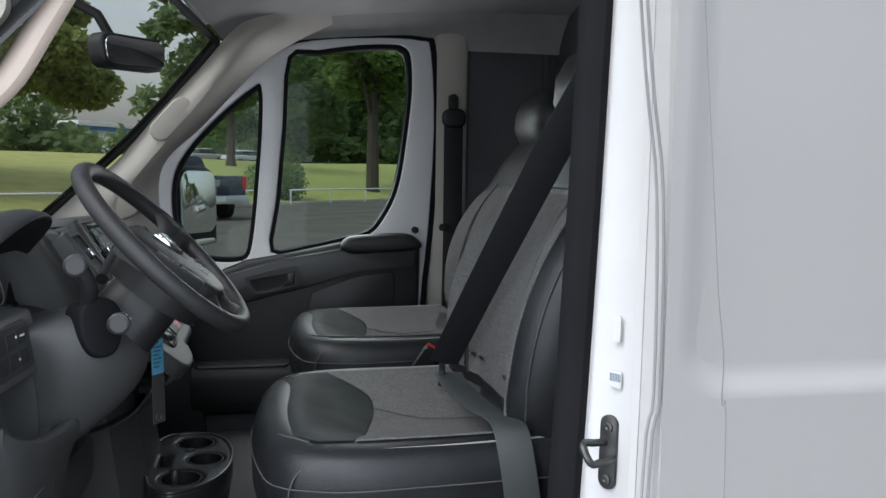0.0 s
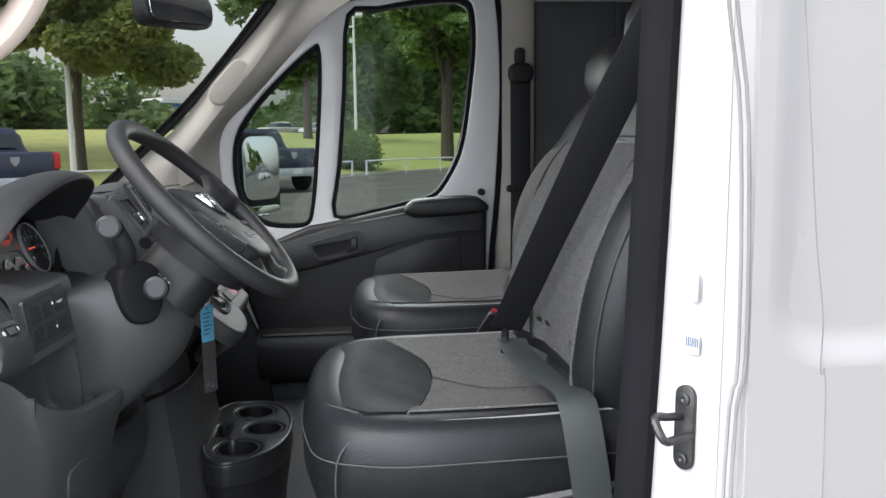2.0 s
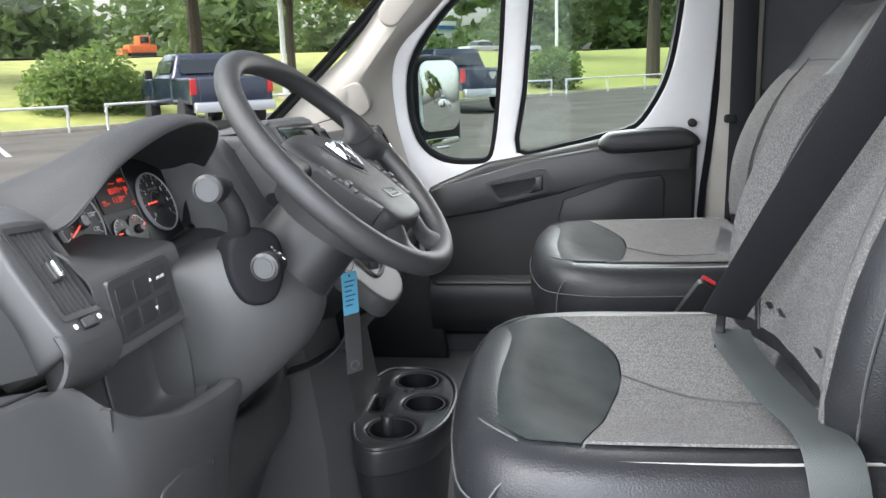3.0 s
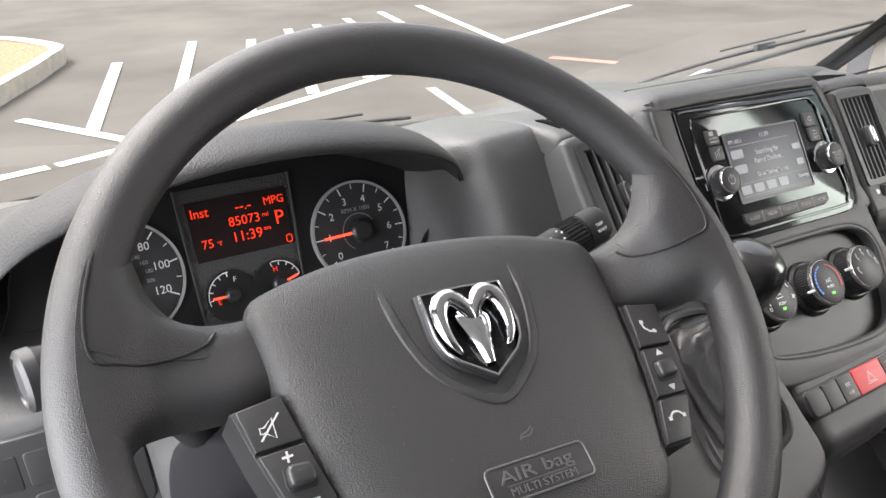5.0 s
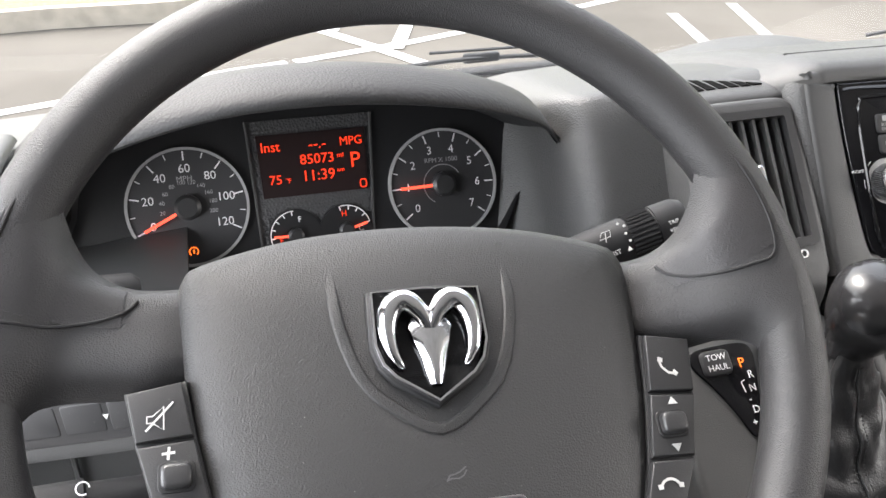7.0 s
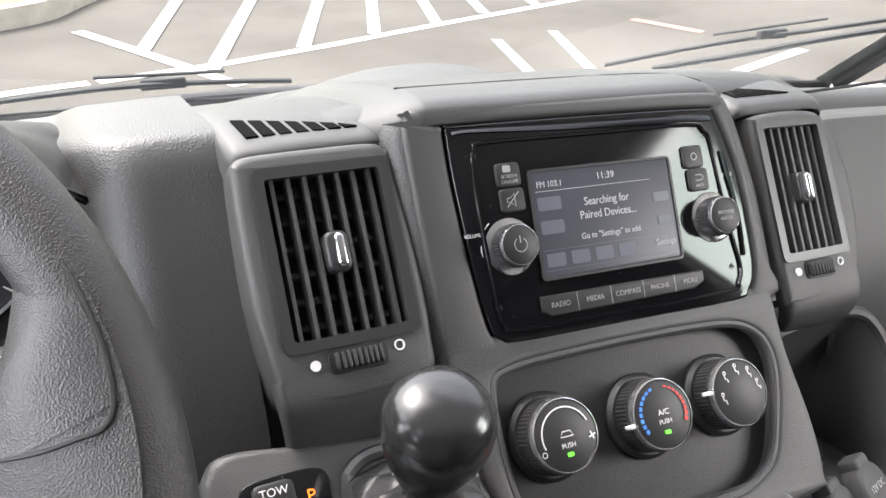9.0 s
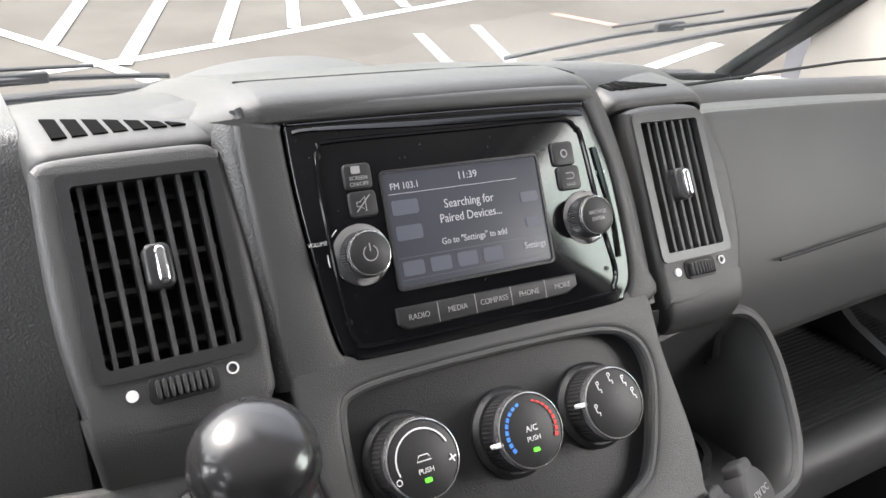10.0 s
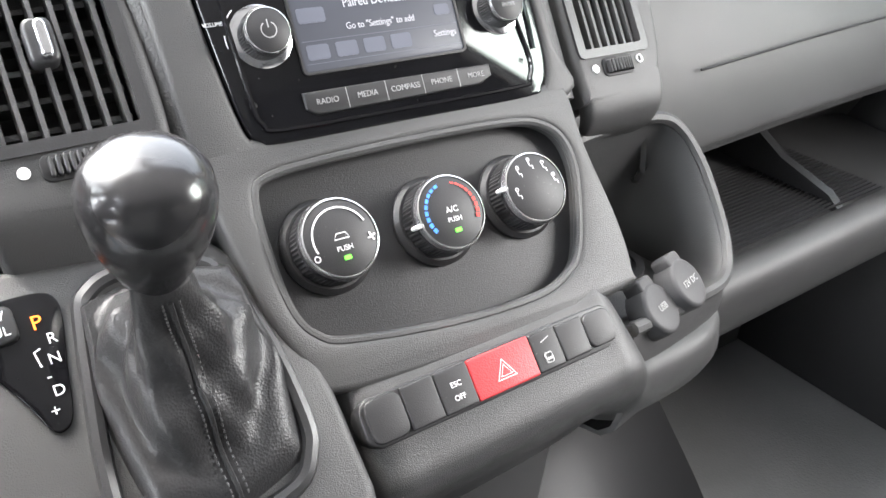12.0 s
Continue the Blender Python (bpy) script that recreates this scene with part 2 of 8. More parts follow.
def woven(m, scale, low=0.65, high=1.25):
    """Break a fabric's colour into the small dots of an open weave."""
    t = m.node_tree
    b = t.nodes["Principled BSDF"]
    src = b.inputs["Base Color"].links[0].from_socket
    co, v, r, mx = (t.nodes.new(k) for k in ("ShaderNodeTexCoord", "ShaderNodeTexVoronoi", "ShaderNodeMapRange", "ShaderNodeVectorMath"))
    v.inputs["Scale"].default_value, v.inputs["Randomness"].default_value = scale, 0.8
    r.inputs[1].default_value, r.inputs[2].default_value = 0.15, 0.6
    r.inputs[3].default_value, r.inputs[4].default_value = high, low
    mx.operation = "SCALE"
    t.links.new(co.outputs["Object"], v.inputs["Vector"])
    t.links.new(v.outputs["Distance"], r.inputs[0])
    t.links.new(src, mx.inputs[0])
    t.links.new(r.outputs[0], mx.inputs["Scale"])
    t.links.new(mx.outputs[0], b.inputs["Base Color"])


def leafy(m, col, share=0.5):
    """Lets light through thin leaves."""
    t, L = m.node_tree, m.node_tree.links
    tr, mx = t.nodes.new("ShaderNodeBsdfTranslucent"), t.nodes.new("ShaderNodeMixShader")
    tr.inputs[0].default_value = (*col, 1)
    mx.inputs[0].default_value = share
    L.new(t.nodes["Principled BSDF"].outputs[0], mx.inputs[1])
    L.new(tr.outputs[0], mx.inputs[2])
    L.new(mx.outputs[0], t.nodes["Material Output"].inputs[0])


M_DASH = mat("grained_dark_grey_plastic", (0.055, 0.055, 0.055), 0.46, grain=0.32, gscale=1450, dust=0.45)
M_PEBBLE = mat("pebble_grained_plastic", (0.060, 0.060, 0.060), 0.42, grain=0.55, gscale=760, dust=0.2)
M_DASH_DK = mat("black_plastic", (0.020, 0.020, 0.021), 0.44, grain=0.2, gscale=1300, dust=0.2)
M_DASH_TOP = mat("soft_grey_dash_top", (0.055, 0.055, 0.056), 0.5, grain=0.4, gscale=900)
M_SMOOTH = mat("smooth_dark_plastic", (0.030, 0.030, 0.031), 0.36, grain=0.1)
# near-black colour in place of the shade inside the open slits
M_SLIT_SHADE = mat("slit_shade_black", (0.004, 0.004, 0.004), 0.9, spec=0.05)
M_BLACK = mat("deep_black_plastic", (0.008, 0.008, 0.009), 0.6)
M_PIANO = mat("gloss_black_panel", (0.006, 0.006, 0.007), 0.10, spec=0.3, coat=0.15, dust=0.6)
M_WHEEL = mat("leathergrain_wheel_rubber", (0.030, 0.0293, 0.030), 0.45, grain=0.40, gscale=1500)
M_GRIP = mat("pebbled_grip_rubber", (0.031, 0.030, 0.031), 0.40, grain=0.34, gscale=1400)
M_PAD = mat("wheel_pad_plastic", (0.027, 0.027, 0.0275), 0.45, grain=0.42, gscale=1350, dust=0.4)
M_KNOBBALL = mat("gloss_gear_knob", (0.020, 0.020, 0.021), 0.22, coat=0.15)
M_CHROME = mat("chrome", (0.75, 0.75, 0.77), 0.12, metal=1.0, var=0.03)
M_RING = mat("bright_knob_rim", (0.70, 0.70, 0.71), 0.2, metal=0.9, var=0.03)
M_SILVER = mat("satin_silver", (0.55, 0.55, 0.57), 0.3, metal=0.9, var=0.05)
M_LEATHER = mat("black_leather", (0.016, 0.017, 0.019), 0.42, spec=0.4, grain=0.5, gscale=420, vscale=25, var=0.2)
M_BOOT = mat("boot_leather", (0.026, 0.026, 0.027), 0.42, grain=0.3, gscale=800, vscale=25, var=0.25)
M_VINYL = mat("dark_green_black_vinyl", (0.022, 0.028, 0.027), 0.62, grain=0.3, gscale=420, vscale=18, spec=0.18)
M_MESH = mat("grey_woven_seat_fabric", (0.175, 0.172, 0.167), 0.85, grain=0.9, gscale=520, vscale=40, var=0.03, spec=0.2)
woven(M_MESH, 380)
M_STITCH = mat("grey_stitching", (0.07, 0.075, 0.075), 0.8)
M_PIPING = mat("pale_seam_piping", (0.30, 0.30, 0.29), 0.6)
M_BELT = mat("black_webbing", (0.008, 0.008, 0.011), 0.7, grain=0.6, gscale=700, stretch=(1, 1, 0.2))
M_BELT_G = mat("grey_green_webbing", (0.045, 0.052, 0.052), 0.65, grain=0.6, gscale=700)
M_BEIGE = mat("light_grey_trim", (0.46, 0.43, 0.385), 0.6, grain=0.25, gscale=700)
M_HEADLINER = mat("grey_headliner_felt", (0.34, 0.338, 0.33), 0.95, grain=0.6, gscale=500, spec=0.1)
M_PAINT = mat("white_van_paint", (0.80, 0.80, 0.81), 0.25, coat=0.5, var=0.015, vscale=2)
M_PAINT_IN = mat("white_door_jamb_paint", (0.74, 0.74, 0.75), 0.32, coat=0.3, var=0.04, vscale=9)
M_RUBBER = mat("black_door_seal", (0.008, 0.008, 0.010), 0.75, grain=0.2, spec=0.2)
M_PANEL_GREY = mat("grey_bulkhead_panel", (0.085, 0.088, 0.095), 0.6, grain=0.15)
M_FLOOR = mat("grey_rubber_floor", (0.22, 0.222, 0.225), 0.6, grain=0.5, gscale=300)
M_STEEL = mat("dark_striker_steel", (0.11, 0.11, 0.11), 0.42, metal=0.8, var=0.3, vscale=60)
M_RED_BTN = mat("red_hazard_plastic", (0.55, 0.035, 0.04), 0.45, grain=0.25, dust=0.25)
M_BTN = mat("button_plastic", (0.020, 0.020, 0.021), 0.5, grain=0.12, gscale=1500, dust=0.5)
M_WHITE_INK = mat("white_print", (0.78, 0.78, 0.78), 0.6, var=0.02)
M_STALK = mat("matt_black_stalk", (0.018, 0.018, 0.019), 0.55, grain=0.15, gscale=1400, spec=0.2)
M_CAP = mat("grey_cap_plastic", (0.055, 0.055, 0.057), 0.55, grain=0.15, spec=0.3, dust=0.4)
M_ENDCAP = mat("stalk_end_grey", (0.035, 0.035, 0.037), 0.5)
# paler than the pad: light caught by the raised edges is in the colour
M_EMBOSS = mat("embossed_lettering_lit", (0.085, 0.085, 0.087), 0.36)
M_GREY_INK = mat("grey_print", (0.33, 0.33, 0.33), 0.6, var=0.02)
M_PRINT = mat("dim_white_print", (0.48, 0.48, 0.47), 0.6, var=0.02)
M_RED_INK = mat("red_print", (0.7, 0.04, 0.03), 0.5, var=0.02)
M_BLUE_INK = mat("blue_print", (0.04, 0.22, 0.75), 0.5, var=0.02)
M_LED_RED = mat("red_display_segments", (0.3, 0.01, 0.0), 0.5, emit=(1.0, 0.05, 0.012), glow=0.3)
M_LED_ORANGE = mat("orange_lamp", (0.4, 0.12, 0.0), 0.5, emit=(1.0, 0.16, 0.02), glow=0.5)
M_LED_GREEN = mat("green_lamp", (0.05, 0.3, 0.02), 0.5, emit=(0.12, 1.0, 0.04), glow=0.35)
M_NEEDLE = mat("red_gauge_needle", (0.7, 0.06, 0.03), 0.5, emit=(1.0, 0.08, 0.04), glow=0.5)
M_GAUGE = mat("gauge_dial_grey", (0.030, 0.030, 0.032), 0.5, grain=0.3, gscale=1400)
M_GAUGE_DK = mat("cluster_black", (0.010, 0.010, 0.011), 0.45)
M_LCD = mat("dark_lcd", (0.018, 0.010, 0.010), 0.5, spec=0.2)
M_SCREEN = mat("touch_screen", (0.030, 0.032, 0.038), 0.35, spec=0.3, emit=(0.28, 0.30, 0.36), glow=0.032)
M_SCREEN_INK = mat("screen_letters", (0.30, 0.30, 0.31), 0.5, emit=(0.9, 0.92, 1.0), glow=0.055)
M_SCREEN_DIM = mat("screen_ghost", (0.07, 0.075, 0.09), 0.3, emit=(0.4, 0.43, 0.55), glow=0.028)
M_TAG = mat("blue_key_tag", (0.16, 0.50, 0.72), 0.5, var=0.05)
M_TAG_INK = mat("dark_blue_ink", (0.03, 0.12, 0.25), 0.6)
M_CLEAR = mat("clear_plastic_sleeve", (0.075, 0.073, 0.072), 0.18, coat=0.3)
M_GLASS = glass("clear_glass", (0.93, 0.96, 0.95), 0.35)
M_GLASS_DOOR = glass("door_glass", (0.80, 0.87, 0.84), 0.25)
M_MIRROR = mat("mirror_silver", (0.85, 0.86, 0.87), 0.03, metal=1.0, var=0.01)


# ---- mesh helpers ----
def thing(name, at_, label, category, group="", kind=""):
    e = new(name)
    e.location = at_
    e.empty_display_size = 0.05
    return tagged(e, label, category, group, kind)


def part(name, bm, material, parent=None, label="", sharp=35, smooth=True):
    me = bpy.data.meshes.new(name)
    bmesh.ops.recalc_face_normals(bm, faces=bm.faces)
    bm.to_mesh(me)
    bm.free()
    me.materials.append(material)
    if smooth:
        for p in me.polygons:
            p.use_smooth = True
        me.set_sharp_from_angle(angle=radians(sharp))
    ob = new(name, me)
    if parent is not None:
        ob.parent = parent
        if parent.type == "EMPTY":
            ob.matrix_parent_inverse = parent.matrix_basis.inverted()
    return tagged(ob, label)


def structure(name, bm, material, label, category, **k):
    return tagged(part(name, bm, material, None, "", **k), label, category, "", "structure")


class Frame:
    """A flat face in space: origin, right, up and outward directions."""
    def __init__(self, o, u, v, k=1.0):
        self.o, self.u, self.k = Vector(o), Vector(u).normalized(), k
        self.v = Vector(v)
        self.v = (self.v - self.u * self.v.dot(self.u)).normalized()
        self.n = self.u.cross(self.v)

    def __call__(self, a, b, c=0.0):
        return self.o + (self.u * a + self.v * b + self.n * c) * self.k

    def matrix(self, a=0, b=0, c=0):
        m = Matrix((self.u * self.k, self.v * self.k, self.n * self.k)).transposed().to_4x4()
        m.translation = self(a, b, c)
        return m

    def shifted(self, a, b, c=0.0, turn=0.0):
        r = radians(turn)
        return Frame(self(a, b, c), self.u * math.cos(r) + self.v * math.sin(r), self.v * math.cos(r) - self.u * math.sin(r), self.k)


def rrect(w, h, r, n=5, cx=0, cy=0):
    r = min(r, w / 2 - 1e-5, h / 2 - 1e-5)
    pts = []
    for sx, sy, a0 in ((1, 1, 0), (-1, 1, 90), (-1, -1, 180), (1, -1, 270)):
        for k in range(n + 1):
            a = radians(a0 + 90 * k / n)
            pts.append((cx + sx * (w / 2 - r) + r * math.cos(a), cy + sy * (h / 2 - r) + r * math.sin(a)))
    return pts


def circle(r, n=32, cx=0, cy=0):
    return [(cx + r * math.cos(2 * math.pi * k / n), cy + r * math.sin(2 * math.pi * k / n)) for k in range(n)]


def spline(pts, n=6, closed=False):
    """Catmull-Rom through the points."""
    P = [Vector(p) for p in pts]
    N = len(P)
    out = []
    for i in range(N if closed else N - 1):
        p0, p1 = P[(i - 1) % N] if closed or i else P[0], P[i]
        p2 = P[(i + 1) % N]
        p3 = P[(i + 2) % N] if closed or i + 2 < N else P[-1]
        for k in range(n):
            t = k / n
            out.append(0.5 * (2 * p1 + (p2 - p0) * t + (2 * p0 - 5 * p1 + 4 * p2 - p3) * t * t + (3 * p1 - p0 - 3 * p2 + p3) * t ** 3))
    if not closed:
        out.append(P[-1])
    return out


def add_ring(bm, pts):
    return [bm.verts.new(p) for p in pts]


def bridge(bm, a, b, closed=True):
    n = len(a)
    for i in range(n if closed else n - 1):
        j = (i + 1) % n
        bm.faces.new((a[i], a[j], b[j], b[i]))


def loft(rings, bm=None, closed=True, caps=True):
    bm = bm or bmesh.new()
    R = [add_ring(bm, r) for r in rings]
    for a, b in zip(R, R[1:]):
        bridge(bm, a, b, closed)
    if caps and closed:
        bm.faces.new(R[0][::-1])
        bm.faces.new(R[-1])
    return bm


def prism(F, pts, c0, c1, bev=0.0, bm=None):
    """An outline on a face raised from c0 to c1 with a rounded upper edge."""
    if bev <= 0:
        return loft([[F(a, b, c0) for a, b in pts], [F(a, b, c1) for a, b in pts]], bm)
    cx, cy = sum(p[0] for p in pts) / len(pts), sum(p[1] for p in pts) / len(pts)
    w = max(p[0] for p in pts) - min(p[0] for p in pts)
    h = max(p[1] for p in pts) - min(p[1] for p in pts)

    def inset(d):
        return [(cx + (a - cx) * (1 - 2 * d / w), cy + (b - cy) * (1 - 2 * d / h)) for a, b in pts]
    rings = [[F(a, b, c0) for a, b in pts]]
    for k in range(4):
        q = radians(90 * k / 3)
        s = 1 if c1 > c0 else -1
        rings.append([F(a, b, c1 - s * bev * (1 - math.sin(q))) for a, b in inset(bev * (1 - math.cos(q)))])
    return loft(rings, bm)


def block(c, s, bev=0.0, bm=None, F=None):
    F = F or Frame(c, (1, 0, 0), (0, 1, 0))
    return prism(F, rrect(s[0], s[1], max(bev, 1e-4), 3 if bev else 1), -s[2] / 2, s[2] / 2, bev, bm)


def ringplate(F, outer, inner, c0, c1, bm=None):
    """A frame between two outlines with the same number of points."""
    bm = bm or bmesh.new()
    A = [add_ring(bm, [F(a, b, c) for a, b in o]) for o, c in ((outer, c0), (outer, c1), (inner, c1), (inner, c0))]
    for i in range(4):
        bridge(bm, A[i], A[(i + 1) % 4])
    return bm


def cutplate(F, outer, holes, c0, c1, bev=0.0):
    """A plate with openings through it."""
    cu = bpy.data.curves.new("tmp", "CURVE")
    cu.dimensions, cu.fill_mode = "2D", "BOTH"
    cu.extrude = max(abs(c1 - c0) / 2 - bev, 1e-5)
    cu.bevel_depth, cu.bevel_resolution, cu.offset = bev, 2, -bev
    for o in [outer] + list(holes):
        s = cu.splines.new("POLY")
        s.points.add(len(o) - 1)
        for p, q in zip(s.points, o):
            p.co = (q[0], q[1], 0, 1)
        s.use_cyclic_u = True
    ob = bpy.data.objects.new("tmp", cu)
    scene.collection.objects.link(ob)
    me = bpy.data.meshes.new_from_object(ob.evaluated_get(bpy.context.evaluated_depsgraph_get()))
    bm = bmesh.new()
    bm.from_mesh(me)
    bpy.data.objects.remove(ob)
    bpy.data.curves.remove(cu)
    bpy.data.meshes.remove(me)
    bmesh.ops.remove_doubles(bm, verts=bm.verts, dist=1e-6)
    bmesh.ops.transform(bm, matrix=F.matrix(0, 0, (c0 + c1) / 2), verts=bm.verts)
    return bm


def tube(path, r, n=10, bm=None, caps=True, flat=1.0, up=None):
    """A round bar along a path; r may be a list."""
    P = [Vector(p) for p in path]
    rings = []
    side = None
    for i, p in enumerate(P):
        d = (P[min(i + 1, len(P) - 1)] - P[max(i - 1, 0)]).normalized()
        ref = Vector(up) if up else (side if side is not None else (Vector((0, 0, 1)) if abs(d.z) < 0.9 else Vector((1, 0, 0))))
        a = (ref - d * ref.dot(d)).normalized()
        side = a
        b = d.cross(a)
        q = r[i] if isinstance(r, (list, tuple)) else r
        rings.append([p + a * (q * flat * math.cos(2 * math.pi * k / n)) + b * (q * math.sin(2 * math.pi * k / n)) for k in range(n)])
    return loft(rings, bm, True, caps)


def closed_tube(path, r, n=10, bm=None, normal=(0, 0, 1), flat=1.0):
    P = [Vector(p) for p in path]
    N = len(P)
    bm = bm or bmesh.new()
    R = []
    nn = Vector(normal).normalized()
    for i, p in enumerate(P):
        d = (P[(i + 1) % N] - P[i - 1]).normalized()
        b = d.cross(nn).normalized()
        R.append(add_ring(bm, [p + nn * (r * flat * math.sin(2 * math.pi * k / n)) + b * (r * math.cos(2 * math.pi * k / n)) for k in range(n)]))
    for i in range(N):
        bridge(bm, R[i], R[(i + 1) % N])
    return bm


def revolve(F, prof, n=32, bm=None):
    """A turned piece: (radius, height) pairs about the face's outward axis."""
    return loft([[F(r * math.cos(2 * math.pi * k / n), r * math.sin(2 * math.pi * k / n), h) for k in range(n)] for r, h in prof], bm)


def surf(sections, nu=5, nv=5, thick=0.0, out=None):
    """A smooth skin through rows of points; out is the side away from which it is thickened."""
    rows = [spline(s, nv) for s in sections]
    cols = [spline([r[j] for r in rows], nu) for j in range(len(rows[0]))]
    bm = bmesh.new()
    V = [[bm.verts.new(p) for p in c] for c in cols]
    for a, b in zip(V, V[1:]):
        for i in range(len(a) - 1):
            bm.faces.new((a[i], a[i + 1], b[i + 1], b[i]))
    if thick:
        bmesh.ops.recalc_face_normals(bm, faces=bm.faces)
        if out is not None and sum((f.normal * f.calc_area() for f in bm.faces), Vector()).dot(Vector(out)) < 0:
            bmesh.ops.reverse_faces(bm, faces=bm.faces[:])
        bm.normal_update()
        flat = [v for c in V for v in c]
        twin = {v: bm.verts.new(v.co - v.normal * thick) for v in flat}
        rim = [e for e in bm.edges if len(e.link_faces) == 1]
        loops = [(e.link_loops[0].vert, e.link_loops[0].link_loop_next.vert) for e in rim]
        for f in list(bm.faces):
            bm.faces.new([twin[v] for v in reversed(f.verts)])
        for a, b in loops:
            bm.faces.new((b, a, twin[a], twin[b]))
    return bm


def strip(path, width, thick, across, bm=None):
    """A flat band along a path; across: the band's width direction, one for all or one a point."""
    P = [Vector(p) for p in path]
    rings = []
    for i, p in enumerate(P):
        d = (P[min(i + 1, len(P) - 1)] - P[max(i - 1, 0)]).normalized()
        a = Vector(across[i] if isinstance(across, list) else across)
        a = (a - d * a.dot(d)).normalized()
        n = d.cross(a)
        w, t = (width[i] if isinstance(width, list) else width) / 2, thick / 2
        rings.append([p + a * x + n * y for x, y in ((-w, -t * 0.4), (-w * 0.9, -t), (w * 0.9, -t), (w, -t * 0.4), (w, t * 0.4), (w * 0.9, t), (-w * 0.9, t), (-w, t * 0.4))])
    return loft(rings, bm)


def letters(F, text, size, a, b, c=0.0006, align="CENTER", squeeze=1.0, bm=None, turn=0.0, depth=0.0001):
    """Writing on a face, with the built-in font."""
    cu = bpy.data.curves.new("tmp", "FONT")
    cu.body, cu.size, cu.align_x, cu.align_y, cu.resolution_u, cu.extrude = text, size, align, "CENTER", 3, depth
    ob = bpy.data.objects.new("tmp", cu)
    scene.collection.objects.link(ob)
    me = bpy.data.meshes.new_from_object(ob.evaluated_get(bpy.context.evaluated_depsgraph_get()))
    tmp = bmesh.new()
    tmp.from_mesh(me)
    bmesh.ops.transform(tmp, matrix=F.matrix(a, b, c) @ Matrix.Rotation(radians(turn), 4, "Z") @ Matrix.Diagonal((squeeze, 1, 1, 1)), verts=tmp.verts)
    out = bm or bmesh.new()
    m2 = bpy.data.meshes.new("tmp")
    tmp.to_mesh(m2)
    out.from_mesh(m2)
    tmp.free()
    bpy.data.objects.remove(ob)
    bpy.data.curves.remove(cu)
    bpy.data.meshes.remove(me)
    bpy.data.meshes.remove(m2)
    return out


def line_on(F, pts, w, c=0.0006, bm=None, closed=False):
    """A thin printed line on a face."""
    P = [Vector((a, b, 0)) for a, b in pts]
    bm = bm or bmesh.new()
    n = len(P)
    L_, R_ = [], []
    for i, p in enumerate(P):
        q0 = P[i - 1] if (i or closed) else P[i]
        q1 = P[(i + 1) % n] if (i < n - 1 or closed) else P[i]
        d = (q1 - q0).normalized()
        s = Vector((-d.y, d.x, 0)) * (w / 2)
        L_.append(bm.verts.new(F(*(p + s)[:2], c)))
        R_.append(bm.verts.new(F(*(p - s)[:2], c)))
    for i in range(n if closed else n - 1):
        j = (i + 1) % n
        bm.faces.new((L_[i], L_[j], R_[j], R_[i]))
    return bm


def arc(r, a0, a1, n=24, cx=0, cy=0):
    return [(cx + r * math.cos(radians(a0 + (a1 - a0) * k / n)), cy + r * math.sin(radians(a0 + (a1 - a0) * k / n))) for k in range(n + 1)]


# ---- outside: ground, bank, woods ----
M_ASPHALT = mat("worn_asphalt", (0.115, 0.106, 0.094), 0.9, spec=0.1, var=0.2, vscale=0.7, grain=0.9, gscale=160)
M_LINE = mat("white_road_paint", (0.46, 0.46, 0.45), 0.7, var=0.18, vscale=9)
M_LINE_OLD = mat("worn_grey_road_paint", (0.25, 0.245, 0.24), 0.8, var=0.3, vscale=9)
M_LINE_RED = mat("faded_red_road_paint", (0.42, 0.20, 0.15), 0.8, var=0.3, vscale=9)
M_GRASS = mat("mown_grass", (0.32, 0.32, 0.085), 0.9, col2=(0.24, 0.27, 0.075), vscale=1.2, grain=1.0, gscale=40)
M_CONCRETE = mat("concrete_kerb", (0.48, 0.43, 0.36), 0.85, var=0.15, vscale=8, grain=0.5, gscale=200)
M_MULCH = mat("red_mulch", (0.34, 0.17, 0.09), 0.9, var=0.35, vscale=30, grain=1.0, gscale=60)
M_BARK = mat("bark", (0.07, 0.055, 0.042), 0.9, var=0.3, vscale=14, grain=0.8, gscale=60)
M_LEAF = mat("oak_leaves", (0.15, 0.22, 0.065), 0.55, col2=(0.09, 0.15, 0.045), vscale=0.9)
M_LEAF_Y = mat("yellow_green_leaves", (0.24, 0.27, 0.07), 0.55, col2=(0.13, 0.18, 0.05), vscale=0.9)
M_LEAF_DK = mat("dark_pine_leaves", (0.12, 0.17, 0.07), 0.6, col2=(0.075, 0.12, 0.05), vscale=0.6)
leafy(M_LEAF, (.26, .36, .10))
leafy(M_LEAF_Y, (.40, .44, .14))
leafy(M_LEAF_DK, (.20, .28, .10))
M_POST = mat("white_painted_steel", (0.72, 0.72, 0.70), 0.45, var=0.06, vscale=10)

ground = bmesh.new()
for x in (-2500, 2500):
    for y in (-2500, 2500):
        ground.verts.new((x, y, 0))
ground.verts.ensure_lookup_table()
ground.faces.new([ground.verts[i] for i in (0, 2, 3, 1)])
structure("ground", ground, M_ASPHALT, "worn grey asphalt car park with tyre marks", "ground", smooth=False)


def paint_line(name, pts, w, material, label, coat=0):
    F = Frame((0, 0, 0.004 + .0025 * coat), (1, 0, 0), (0, 1, 0))
    return structure(name, line_on(F, pts, w, 0), material, label, "road marking", smooth=False)


